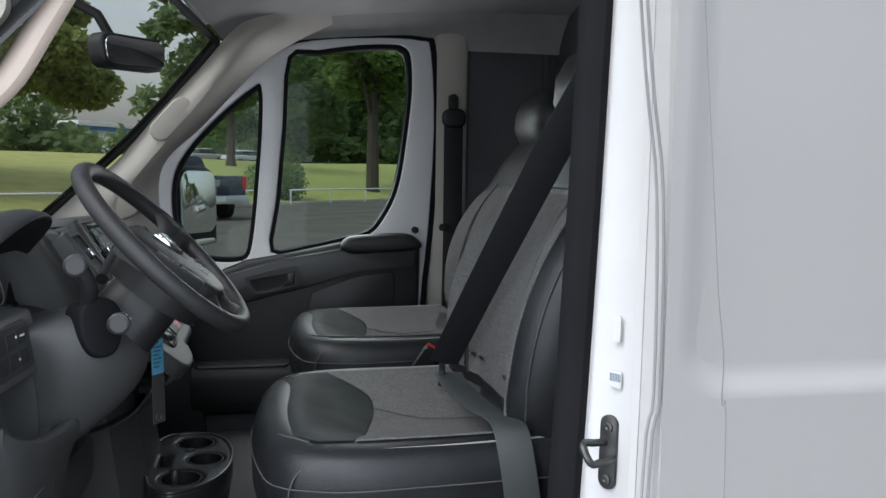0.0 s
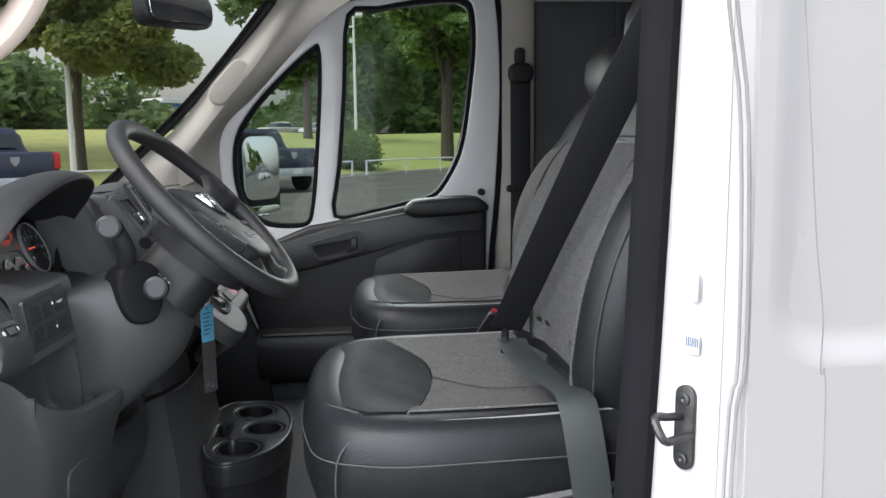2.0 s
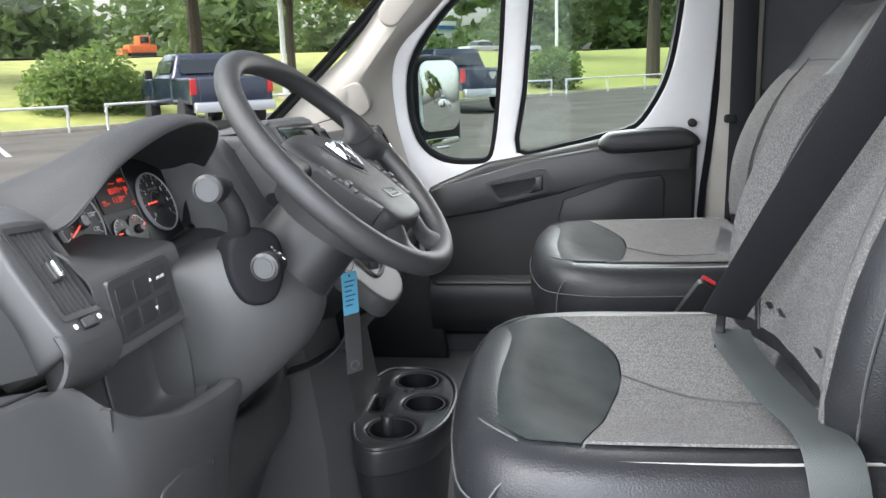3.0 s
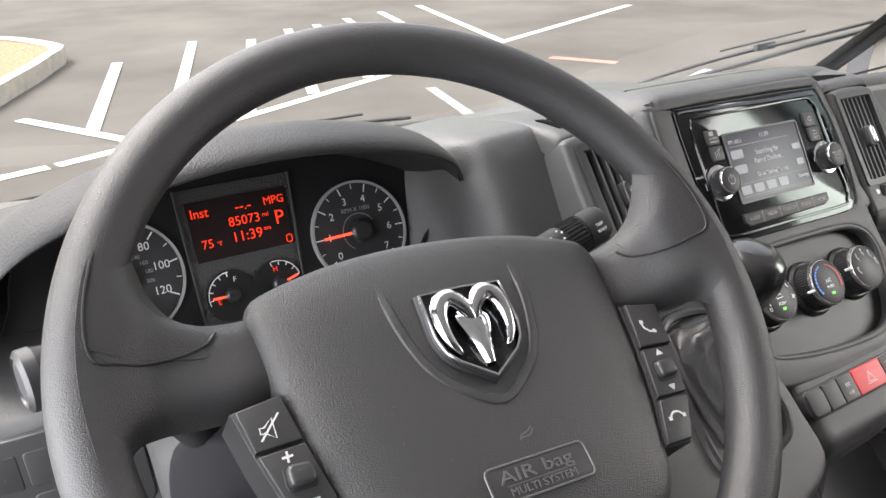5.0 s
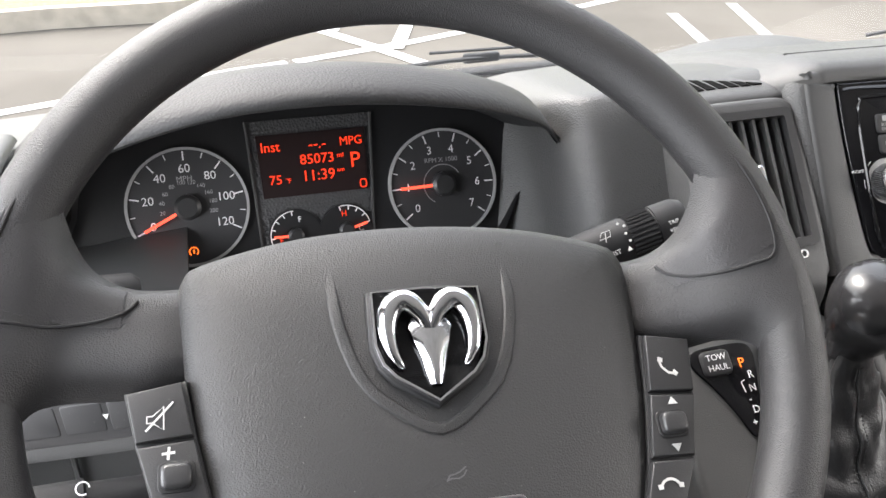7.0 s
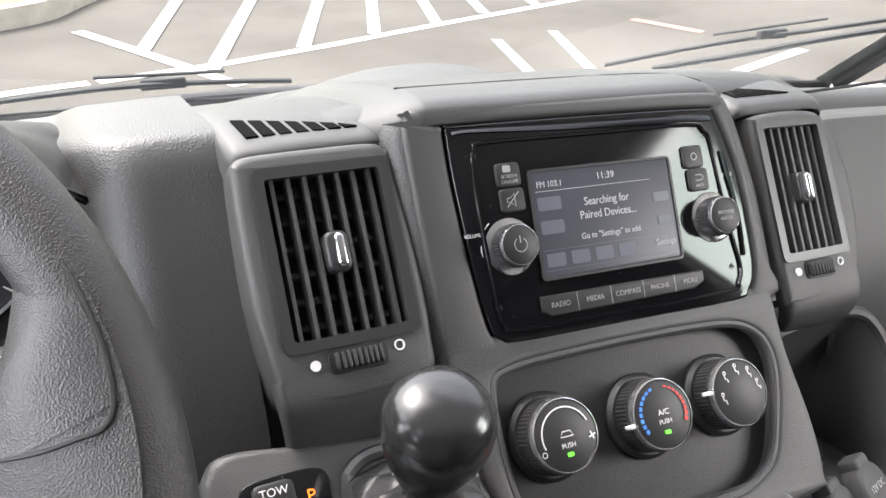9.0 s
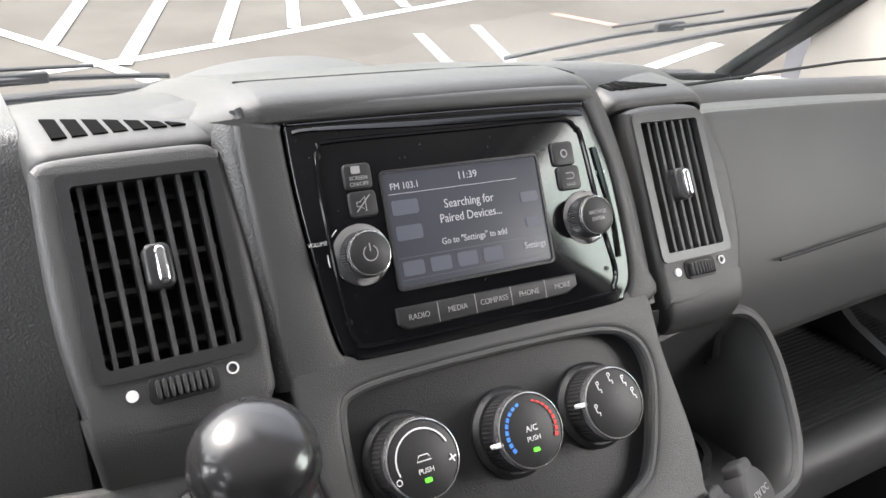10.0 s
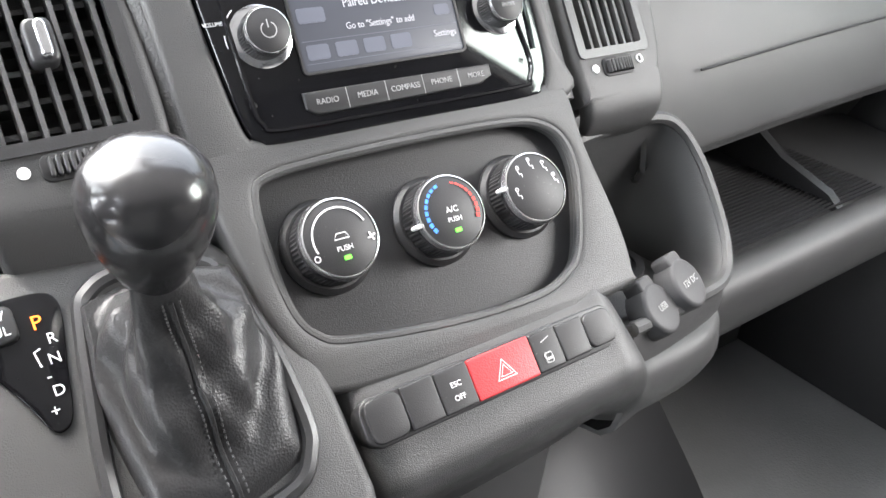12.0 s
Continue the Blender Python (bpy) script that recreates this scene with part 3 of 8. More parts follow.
paint_line("road_marking", [(0.02, 5.588), (0.823, 5.80), (1.527, 6.05), (2.704, 6.52), (4.06, 7.03), (7.5, 8.35)], 0.10, M_LINE, "white painted edge line of a hatched bay", 0)
paint_line("road_marking", [(0.0, 6.92), (0.547, 5.80), (0.79, 5.27)], 0.10, M_LINE, "white painted bay line", 1)
for a, b in (((0.36, 6.25), (1.1, 8.7)), ((0.70, 5.66), (2.05, 9.4)), ((1.41, 6.05), (2.6, 9.1)), ((2.05, 6.32), (3.2, 9.5)), ((2.68, 6.56), (3.6, 9.6)), ((3.25, 6.80), (4.1, 9.8)), ((3.9, 7.0), (4.7, 10.0)), ((4.6, 7.25), (5.4, 10.2))):
    paint_line("road_marking", [a, b], 0.10, M_LINE, "white painted hatching stripe on asphalt", 2)
paint_line("road_marking", [(-3.2, 4.70), (-1.14, 5.28), (-.37, 5.52), (-.03, 5.585)], 0.10, M_LINE, "white painted bay line", 0)
paint_line("road_marking", [(2.896, 5.941), (2.65, 5.0)], 0.09, M_LINE_OLD, "worn old painted stripe", 0)
paint_line("road_marking", [(3.492, 6.081), (3.12, 5.0)], 0.09, M_LINE_OLD, "worn old painted stripe", 0)
paint_line("road_marking", [(3.649, 4.475), (5.129, 5.011)], 0.10, M_LINE, "short white painted stripe", 0)
paint_line("road_marking", [(4.447, 6.29), (4.729, 5.713)], 0.12, M_LINE_RED, "faded red painted mark on asphalt", 0)
for a, b in (((10.8, 11.7), (13.6, 13.8)), ((12.6, 10.1), (15.3, 12.3)), ((14.5, 8.6), (17.2, 10.8))):
    paint_line("road_marking", [a, b], 0.11, M_LINE, "white painted parking bay line")

# grass bank beyond the lot's edge: rises along the edge's normal
EN, ET = Vector((0.63, 0.777, 0)), Vector((0.777, -0.63, 0))


def bank_z(d):
    return 0.06 if d < 22.4 else 0.06 + 2.35 * min(1, (d - 22.4) / 24) ** 0.8


rows_ = []
for d in (21.9, 22.0, 23, 26, 30, 36, 42, 47, 60, 120):
    z = -0.02 if d == 21.9 else bank_z(d)
    rows_.append([EN * d + ET * s + Vector((0, 0, z + 0.12 * math.sin(s * 0.13 + d))) if d > 23 else EN * d + ET * s + Vector((0, 0, z)) for s in range(-120, 140, 10)])
structure("grass_bank", surf(rows_, 2, 2), M_GRASS, "mown green grass bank beside the car park", "grass")
kerb_b = strip([EN * 21.8 + ET * s + Vector((0, 0, 0.05)) for s in range(-120, 140, 10)], 0.16, 0.14, (0.63, 0.777, 0))
structure("kerb", kerb_b, M_CONCRETE, "pale concrete kerb along the grass", "kerb")
road_far = strip([EN * 52 + ET * s + Vector((0, 0, 2.46)) for s in range(-120, 140, 10)], 7, 0.05, (0.63, 0.777, 0))
structure("road", road_far, M_ASPHALT, "grey road along the top of the bank", "road")

# mulch island with a kerb ahead of the van
isl = spline([(-3.4, 7.2), (-1.6, 7.05), (-.75, 6.98), (-.45, 7.1), (-.15, 7.35), (.1, 7.8), (.5, 8.6), (.7, 9.4), (-.2, 10.5), (-3, 9.5)], 4, True)
Fz = Frame((0, 0, 0), (1, 0, 0), (0, 1, 0))
outer = [(p[0], p[1]) for p in (Vector((*q, 0)) if len(q) == 2 else q for q in isl)]
cxm, cym = -1.2, 8.4
inner = [(cxm + (a - cxm) * 0.93, cym + (b - cym) * 0.93) for a, b in outer]
structure("kerb_island", ringplate(Fz, outer, inner, -0.02, 0.15), M_CONCRETE, "rounded concrete kerb of a planting island", "kerb")
structure("mulch_bed", prism(Fz, inner, -0.02, 0.13), M_MULCH, "reddish mulch bed inside the kerb", "mulch", smooth=False)


def leaf_cloud(rng, blobs, n, size, bm=None):
    """Many small leaf cards, scattered through uneven clumps."""
    verts, faces = [], []
    tot = sum(b[3] ** 2 for b in blobs)
    for cx, cy, cz, r, flat in blobs:
        for _ in range(int(n * r * r / tot)):
            d = Vector((rng.gauss(0, 1), rng.gauss(0, 1), rng.gauss(0, 1))).normalized() * r * rng.random() ** 0.35
            p = Vector((cx + d.x, cy + d.y, cz + d.z * flat))
            s = size * rng.uniform(0.6, 1.4)
            a = Vector((rng.gauss(0, 1), rng.gauss(0, 1), rng.gauss(0, 0.6))).normalized() * s
            b = a.cross(Vector((rng.gauss(0, 1), rng.gauss(0, 1), rng.gauss(0, 1)))).normalized() * s * 0.55
            k = len(verts)
            verts += [p - a, p + b * 0.9, p + a, p - b * 0.9]
            faces.append((k, k + 1, k + 2, k + 3))
    return verts, faces


def tree(x, y, z0, h, crown_r, trunk_r, seed, leaf, n=9000, base=0.35, size=0.28, label="", lean=0.0, name="tree"):
    rng = random.Random(seed)
    t = thing(name, (x, y, z0), label, "tree")
    top = Vector((x + lean, y, z0 + h * 0.8))
    tr = tube(spline([(x, y, z0 - 0.3), (x + rng.uniform(-.1, .1), y, z0 + h * .25), (x + lean * .5, y + rng.uniform(-.2, .2), z0 + h * .5), top], 4),
              [trunk_r * f for f in np.interp(range(13), [0, 1, 6, 12], [1.5, 1.05, .75, .2])], 9)
    blobs = []
    for i in range(22):
        a, q = rng.uniform(0, 6.28), rng.uniform(0.2, 1)
        zz = z0 + h * rng.uniform(base + .05, .97)
        rr = crown_r * (1 - 0.55 * abs((zz - z0) / h - (base + .3)))
        c = Vector((x + lean * .6 + math.cos(a) * rr * q * .75, y + math.sin(a) * rr * q * .75, zz))
        blobs.append((c.x, c.y, c.z, crown_r * rng.uniform(.17, .36), .62))
        mid = Vector((x + lean * .4, y, z0 + h * rng.uniform(.3, .6)))
        tube(spline([mid, mid.lerp(c, .5) + Vector((0, 0, .3)), c], 3), [trunk_r * f for f in (.35, .33, .3, .25, .2, .15, .08)], 6, tr)
    part("trunk", tr, M_BARK, t)
    v, f = leaf_cloud(rng, blobs, n, size)
    me = bpy.data.meshes.new("crown")
    me.from_pydata(v, [], f)
    me.materials.append(leaf)
    ob = new("crown", me)
    ob.parent, ob.matrix_parent_inverse = t, t.matrix_basis.inverted()
    return t


def bz(x, y):
    return bank_z(0.63 * x + 0.777 * y)


tree(28.5, 9.5, bz(28.5, 9.5), 9.5, 4.6, 0.16, 31, M_LEAF_Y, 42000, .34, .14, "broad light green oak at the lot edge")
tree(33, 15, bz(33, 15), 14, 6.5, 0.28, 1, M_LEAF_Y, 26000, .32, .24, "broad green oak on the grass bank")
tree(27, 21, bz(27, 21), 12, 5.5, 0.25, 2, M_LEAF_Y, 16000, .25, .26, "broad green oak on the grass bank")
tree(46, -5.55, bz(46, -5.55) - .2, 13, 5.0, 0.38, 3, M_LEAF, 24000, .33, .24, "dark green oak with a stout trunk on the grass")
tree(56, -13, bz(56, -13), 14, 6, 0.35, 4, M_LEAF, 12000, .25, .3, "green oak by the road")
tree(60, 3, bz(60, 3), 15, 5, 0.3, 5, M_LEAF_DK, 10000, .25, .3, "tall dark green tree by the road")

tree(13, -58, 0, 11, 5, 0.3, 6, M_LEAF_Y, 9000, .25, .3, "green tree at the back of the car park")
tree(22, -70, 0, 13, 6, 0.3, 7, M_LEAF, 9000, .25, .3, "green tree at the back of the car park")
tree(2, -75, 0, 12, 6, 0.3, 8, M_LEAF_Y, 8000, .25, .3, "green tree at the back of the car park")

# woods along the far side of the road
rngw = random.Random(11)
V_, F_ = [], []
for i in range(190):
    s, d = rngw.uniform(-95, 190), rngw.uniform(62, 88)
    hgt = rngw.uniform(4, 7.5) * (.25 if 50 < s < 76 and d < 82 else 1) if s < 82 else rngw.uniform(12, 24)
    p = EN * d + ET * s
    bl = [(p.x + rngw.gauss(0, 1.4), p.y + rngw.gauss(0, 1.4), 2.3 + hgt * k, rngw.uniform(1.6, 3.2), 0.9) for k in (0.15, 0.35, 0.55, 0.75, 0.92)]
    v, f = leaf_cloud(rngw, bl, 420 if s < 82 else 650, 0.55 if s < 82 else .8)
    k = len(V_)
    V_ += v
    F_ += [tuple(q + k for q in g) for g in f]
me = bpy.data.meshes.new("woods")
me.from_pydata(V_, [], F_)
me.materials.append(M_LEAF_DK)
tagged(new("woods", me), "dense dark green woods along the far road", "woods", "", "stuff")


def bush(x, y, z, r, seed, mat_, label):
    rng = random.Random(seed)
    v, f = leaf_cloud(rng, [(x + rng.uniform(-r, r) * .5, y + rng.uniform(-r, r) * .5, z + r * rng.uniform(.3, .8), r * .6, .9) for _ in range(6)], 5000, .10)
    m_ = bpy.data.meshes.new("bush")
    m_.from_pydata(v, [], f)
    m_.materials.append(mat_)
    return tagged(new("bush", m_), label, "bush")


bush(37.5, 0.3, 0.1, 1.6, 21, M_LEAF, "rounded green shrub at the grass edge")
bush(21.5, 13.5, 0.2, 1.7, 22, M_LEAF, "loose green shrub on the bank")
bush(14.3, 18.5, 0.1, 0.9, 23, M_LEAF, "low green shrub beside the rail")


def rail(p, q, n, label):
    p, q = Vector(p), Vector(q)
    t = thing("pipe_rail", (*p[:2], 0), label, "railing", "white pipe rails")
    d = (q - p)
    part("top_rail", tube(spline([p + Vector((0, 0, .35)), p + Vector((0, 0, .62)) + d.normalized() * .05, p + Vector((0, 0, .66)) + d * .08, q + Vector((0, 0, .66)) - d * .08, q + Vector((0, 0, .62)) - d.normalized() * .05, q + Vector((0, 0, .35))], 3), .035, 8), M_POST, t)
    for i in range(n):
        b = p + d * (i / (n - 1))
        part("rail_post", tube([b - Vector((0, 0, .1)), b + Vector((0, 0, .62))], .035, 8), M_POST, t)


E0 = EN * 21.2
for s0, s1 in ((-9.5, -3.2), (-2.2, 6.5), (7.5, 16), (17, 26), (27, 36)):
    rail(E0 + ET * s0, E0 + ET * s1, 4, "white painted pipe rail along the lot edge")


def lamp_post(x, y, label):
    t = thing("lamp_post", (x, y, 0), label, "lamp post", "lot lamp posts")
    part("base", revolve(Frame((x, y, 0), (1, 0, 0), (0, 1, 0)), [(.28, -.05), (.28, .55), (.24, .6), (.0, .6)], 16), M_CONCRETE, t)
    part("pole", tube([(x, y, .5), (x, y, 8.5)], [.10, .07], 10), M_POST, t)
    part("lamp_head", block((x - .3, y - .3, 8.5), (.7, .4, .18), .04), M_POST, t)


lamp_post(17.1, 16.7, "white steel car park lamp post on a concrete base")
lamp_post(27.5, 9.5, "white steel car park lamp post on a concrete base")
lamp_post(46, -0.3, "white steel car park lamp post")

# ---- the van's shell ----
def as2_(pts):
    return [(p[0], p[1]) for p in pts]



def side_surf(sgn, name, cols, label, mat_=M_BEIGE):
    return structure(name, surf([[(sgn * x, y, z) for x, y, z in c] for c in cols], 6, 5, 0.004), mat_, label, "pillar trim")


AP_W = [(.835, 1.16, 1.10), (.82, 1.13, 1.272), (.805, .92, 1.424), (.785, .78, 1.585), (.765, .64, 1.745), (.74, .56, 1.83), (.735, .50, 1.868), (.74, .38, 1.905)]
AP_M = [(.81, .86, 1.08), (.79, .95, 1.25), (.765, .845, 1.40), (.748, .72, 1.55), (.735, .60, 1.70), (.715, .52, 1.80), (.76, .42, 1.865), (.77, .32, 1.905)]
AP_D = [(.850, .748, 1.10), (.850, .790, 1.27), (.845, .785, 1.43), (.835, .67, 1.55), (.825, .545, 1.685), (.815, .47, 1.76), (.825, .36, 1.83), (.83, .24, 1.89)]
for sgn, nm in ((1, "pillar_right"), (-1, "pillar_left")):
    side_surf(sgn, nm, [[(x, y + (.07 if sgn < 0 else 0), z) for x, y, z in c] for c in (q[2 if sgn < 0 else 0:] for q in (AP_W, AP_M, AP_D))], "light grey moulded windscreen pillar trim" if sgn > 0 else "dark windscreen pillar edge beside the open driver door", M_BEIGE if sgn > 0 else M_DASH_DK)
    oc = Vector((sgn * .752, .745 + (.07 if sgn < 0 else 0), 1.565))
    pn = Vector((-sgn * .93, -.25, .25)).normalized()
    pu = Vector((0, -.66, .75))
    Fp = Frame(oc, pu, pn.cross(pu))
    if Fp.n.dot(pn) < 0:
        Fp = Frame(oc, pu, pu.cross(pn))
    ov = [(a * 1.0, b) for a, b in rrect(.15, .062, .031, 8)]
    structure("pillar_pad", prism(Fp, ov, -.012, .012, .006), M_BEIGE, "oval light grey cover set in the pillar trim", "trim")

GR = Frame((.787, .90, 1.315), (-.2, -.9, .25), (-.25, .2, .9))
if GR.n.x > 0:
    GR = Frame(GR.o, (.2, .9, -.25), (-.25, .2, .9))
grl = as2_(spline([(-.045, -.035), (-.05, .0), (-.02, .035), (.03, .045), (.05, .03), (.05, -.03), (.0, -.045)], 4, True))
structure("speaker_grille", prism(GR, grl, -.01, .008, .004), M_BEIGE, "light grey tweeter grille in the pillar foot", "speaker grille")

GL = [[(sx * a, y, z) for sx, a, y, z in r] for r in (
    [(-1, .80, 1.20, 1.212), (-1, .5, 1.31, 1.185), (1, 0, 1.375, 1.160), (1, .5, 1.335, 1.146), (1, .80, 1.245, 1.148)],
    [(-1, .80, .86, 1.51), (-1, .45, 1.0, 1.53), (1, 0, 1.08, 1.535), (1, .45, 1.0, 1.53), (1, .80, .86, 1.51)],
    [(-1, .75, .615, 1.79), (-1, .4, .72, 1.86), (1, 0, .76, 1.88), (1, .4, .72, 1.86), (1, .75, .615, 1.79)])]
ws = structure("windscreen", surf(GL, 6, 6), M_GLASS, "large raked clear windscreen", "windscreen")
ws.visible_shadow = False
band = [Vector(p) for p in spline(GL[0], 6)]
structure("windscreen_band", strip([p + Vector((0, .010, -.004)) for p in band], .014, .004, (0, -.55, .8)), M_BLACK, "black frit band along the windscreen foot", "trim")
structure("windscreen_band", strip([Vector(p) + Vector((-.006, .006, 0)) for p in spline([r[-1] for r in GL], 6)], [.055] * 13, .003, (-.9, .4, 0)), M_BLACK, "black frit band along the windscreen side", "trim")
for k in (0, -1):
    e = spline([r[k] for r in GL], 6)
    structure("windscreen_seal", tube(e, .011, 6), M_BLACK, "black rubber seal at the windscreen edge", "trim")
structure("windscreen_seal", tube(spline(GL[2], 6), .012, 6), M_BLACK, "black rubber seal at the windscreen header", "trim")

roof = [[(-.76, .60, 1.80), (-.4, .70, 1.88), (0, .74, 1.90), (.4, .70, 1.88), (.76, .60, 1.80)],
        [(-.80, .45, 1.86), (-.4, .50, 1.95), (0, .52, 1.97), (.4, .50, 1.95), (.80, .45, 1.86)],
        [(-.82, .15, 1.90), (-.4, .15, 2.0), (0, .15, 2.02), (.4, .15, 2.0), (.82, .15, 1.90)],
        [(-.82, -.3, 1.92), (-.4, -.3, 2.02), (0, -.3, 2.04), (.4, -.3, 2.02), (.82, -.3, 1.92)],
        [(-.82, -.62, 1.92), (-.4, -.62, 2.02), (0, -.62, 2.04), (.4, -.62, 2.02), (.82, -.62, 1.92)]]
structure("ceiling", surf(roof, 5, 5), M_HEADLINER, "grey felt headliner of the cab", "headliner")
skin = [[(x * 1.18, y + .06, z + .06) for x, y, z in r] for r in roof]
structure("roof", surf(skin, 4, 4), M_PAINT, "white painted van roof", "roof")

structure("cantrail", surf([[(.885, y, z - .10), (.865, y, z - .06), (.83, y, z - .02), (.78, y, z + .02)] for y, z in ((.42, 1.875), (.25, 1.895), (.0, 1.915), (-.3, 1.92), (-.55, 1.92))], 3, 3, .004), M_HEADLINER, "grey headliner edge above the passenger door", "headliner")
structure("floor", block((0, .35, .56), (1.76, 2.0, .06), .0), M_FLOOR, "grey rubber cab floor mat", "floor")
fl = bmesh.new()
for i in range(9):
    for j in range(8):
        F = Frame((-.72 + i * .055 + (j % 2) * .027, .28 + j * .05, .59), (1, 0, 0), (0, 1, 0))
        prism(F, rrect(.036, .014, .006, 2), 0, .003, .001, fl)
structure("floor_ribs", fl, M_FLOOR, "raised grip ribs of the floor mat", "floor")

# partition behind the seats
Fb = Frame((0, -.50, 1.2), (1, 0, 0), (0, 0, 1))
structure("bulkhead", prism(Fb, rrect(1.84, 1.7, .05), -.02, 0), M_PANEL_GREY, "dark grey steel partition behind the seats", "partition")
for cx in (-.45, .42):
    structure("bulkhead_rib", ringplate(Fb, rrect(.72, 1.06, .09, 5, cx, .12), rrect(.67, 1.01, .075, 5, cx, .12), 0, .012), M_PANEL_GREY, "pressed frame on the grey partition", "partition")
structure("bulkhead_rib", ringplate(Fb, rrect(1.5, .16, .05, 5, 0, .74), rrect(1.46, .12, .04, 5, 0, .74), 0, .012), M_PANEL_GREY, "pressed frame on the grey partition", "partition")

# driver's door post, seen with the door open
def post_ring(z):
    dy = -.045 * (z - 1.2)
    xin = .0 if z < 1.3 else -.02 * (z - 1.3)
    return dy, xin


def post_loft(prof, name, m_, label, cat):
    rings = []
    for z in (.45, .8, 1.0, 1.2, 1.4, 1.6, 1.8, 2.0):
        dy, xi = post_ring(z)
        rings.append([(x - xi * 1.5, y + dy * k, z) for x, y, k in prof])
    return structure(name, loft(rings), m_, label, cat, sharp=30)


post_loft([(-1.020, .078, .3), (-1.018, .088, .3), (-1.008, .096, .3), (-.996, .098, .3), (-.990, .092, .4), (-.982, .096, .5), (-.955, .110, .8), (-.930, .128, 1), (-.918, .136, 1), (-.91, .10, 1), (-.91, -.2, 1), (-1.0, -.2, 1)],
          "pillar_door_left", M_PAINT_IN, "white painted door post with weld flange", "door post")
post_loft([(-.999, .099, .3), (-.993, .104, .3), (-.990, .100, .3), (-.996, .095, .3)], "door_flange", M_PAINT_IN, "rounded white flange edge on the door post", "door post")
post_loft([(-.938, .138, 1), (-.930, .150, 1), (-.920, .157, 1), (-.910, .158, 1), (-.901, .150, 1), (-.899, .11, 1), (-.92, .11, 1)],
          "door_seal_left", M_RUBBER, "black rubber door seal on the post", "door seal")
post_loft([(-.900, .152, 1), (-.894, .140, 1), (-.885, -.3, 1), (-.91, -.3, 1), (-.91, .11, 1)], "post_trim_left", M_DASH_DK, "dark plastic trim inside the door post", "trim")

# the white side panel with its pressed blank field
Fs = Frame((-1.022, -1.2, 1.35), (0, -1, 0), (0, 0, 1))
o_ = rrect(2.6, 2.6, .01, 6, .015, .1)
field = rrect(2.50, 1.32, .055, 8, -.020, .500)
wl = cutplate(Fs, o_, [field], -.03, 0)
loft([[Fs(a, b, c) for a, b in rrect(2.50 - 2 * q, 1.32 - 2 * q, .055 - q * .6, 8, -.020, .500)] for q, c in ((0, 0), (.005, -.0004), (.012, -.0022), (.022, -.0050), (.029, -.0062), (.035, -.0065))], wl, True, False)
prism(Fs, rrect(2.43, 1.25, .034, 8, -.020, .500), -.03, -.0065, 0, wl)
structure("wall_left", wl, M_PAINT, "glossy white steel side panel with a pressed field", "van side")
M_SEAM = mat("panel_joint_grey", (.50, .50, .51), .6)
for d_ in (0, .007):
    structure("flange_bead", tube(spline([(-1.0215, .110 - d_, .5), (-1.0215, .104 - d_, 1.1), (-1.0215, .095 - d_, 1.2), (-1.0215, .100 - d_, 1.4), (-1.0215, .118 - d_, 1.53), (-1.0215, .16 - d_, 1.9)], 4), .0016, 6), M_SEAM, "fine folded flange line along the door opening", "panel joint")
structure("panel_seam", tube(spline([(-1.0222, .008, .3), (-1.0222, .012, 1.1), (-1.0222, .019, 1.185), (-1.0285, .023, 1.235), (-1.0285, .032, 1.30), (-1.0285, .042, 1.40), (-1.0285, .056, 1.54), (-1.0285, .09, 1.9)], 4), .0006, 5), M_SEAM, "fine vertical panel joint in the white side", "panel joint")
# ---- passenger side: door, wall ----
Fd = Frame((0.87, 0, 0), (0, 1, 0), (0, 0, 1))     # outward direction is +x
MAINW = [tuple(p) for p in spline([(.409, 1.772), (.316, 1.795), (.192, 1.816), (.090, 1.823), (.050, 1.818), (.026, 1.789), (.020, 1.683), (.032, 1.558), (.052, 1.414), (.079, 1.324), (.129, 1.242), (.17, 1.215), (.229, 1.201), (.338, 1.176), (.463, 1.165), (.447, 1.324), (.427, 1.553)], 3, True)]
QW = [tuple(p) for p in spline([(.490, 1.675), (.517, 1.672), (.60, 1.60), (.694, 1.50), (.748, 1.41), (.758, 1.31), (.745, 1.23), (.715, 1.175), (.66, 1.142), (.587, 1.135), (.537, 1.146), (.519, 1.20), (.505, 1.324), (.488, 1.553)], 3, True)]
DOOR = [tuple(p) for p in spline([(-.02, .70), (-.015, .991), (-.038, 1.232), (-.054, 1.559), (-.040, 1.808), (-.007, 1.839), (.12, 1.842), (.333, 1.824), (.45, 1.785), (.55, 1.705), (.665, 1.59), (.80, 1.44), (.93, 1.28), (.98, 1.1), (.98, .70)], 3, True)]


def as2(pts):
    return [(p[0], p[1]) for p in pts]
structure("door_frame_right", cutplate(Fd, as2(DOOR), [as2(MAINW), as2(QW)], -.02, .05, .006), M_PAINT_IN, "white painted passenger door frame with two window openings", "door")
DOOR2 = [(.47 + (a - .47) * 1.035, 1.25 + (b - 1.25) * 1.02) for a, b in as2(DOOR)]
structure("door_gap_right", ringplate(Fd, DOOR2, as2(DOOR), -.012, .05), M_RUBBER, "black rubber gap round the passenger door", "door seal")


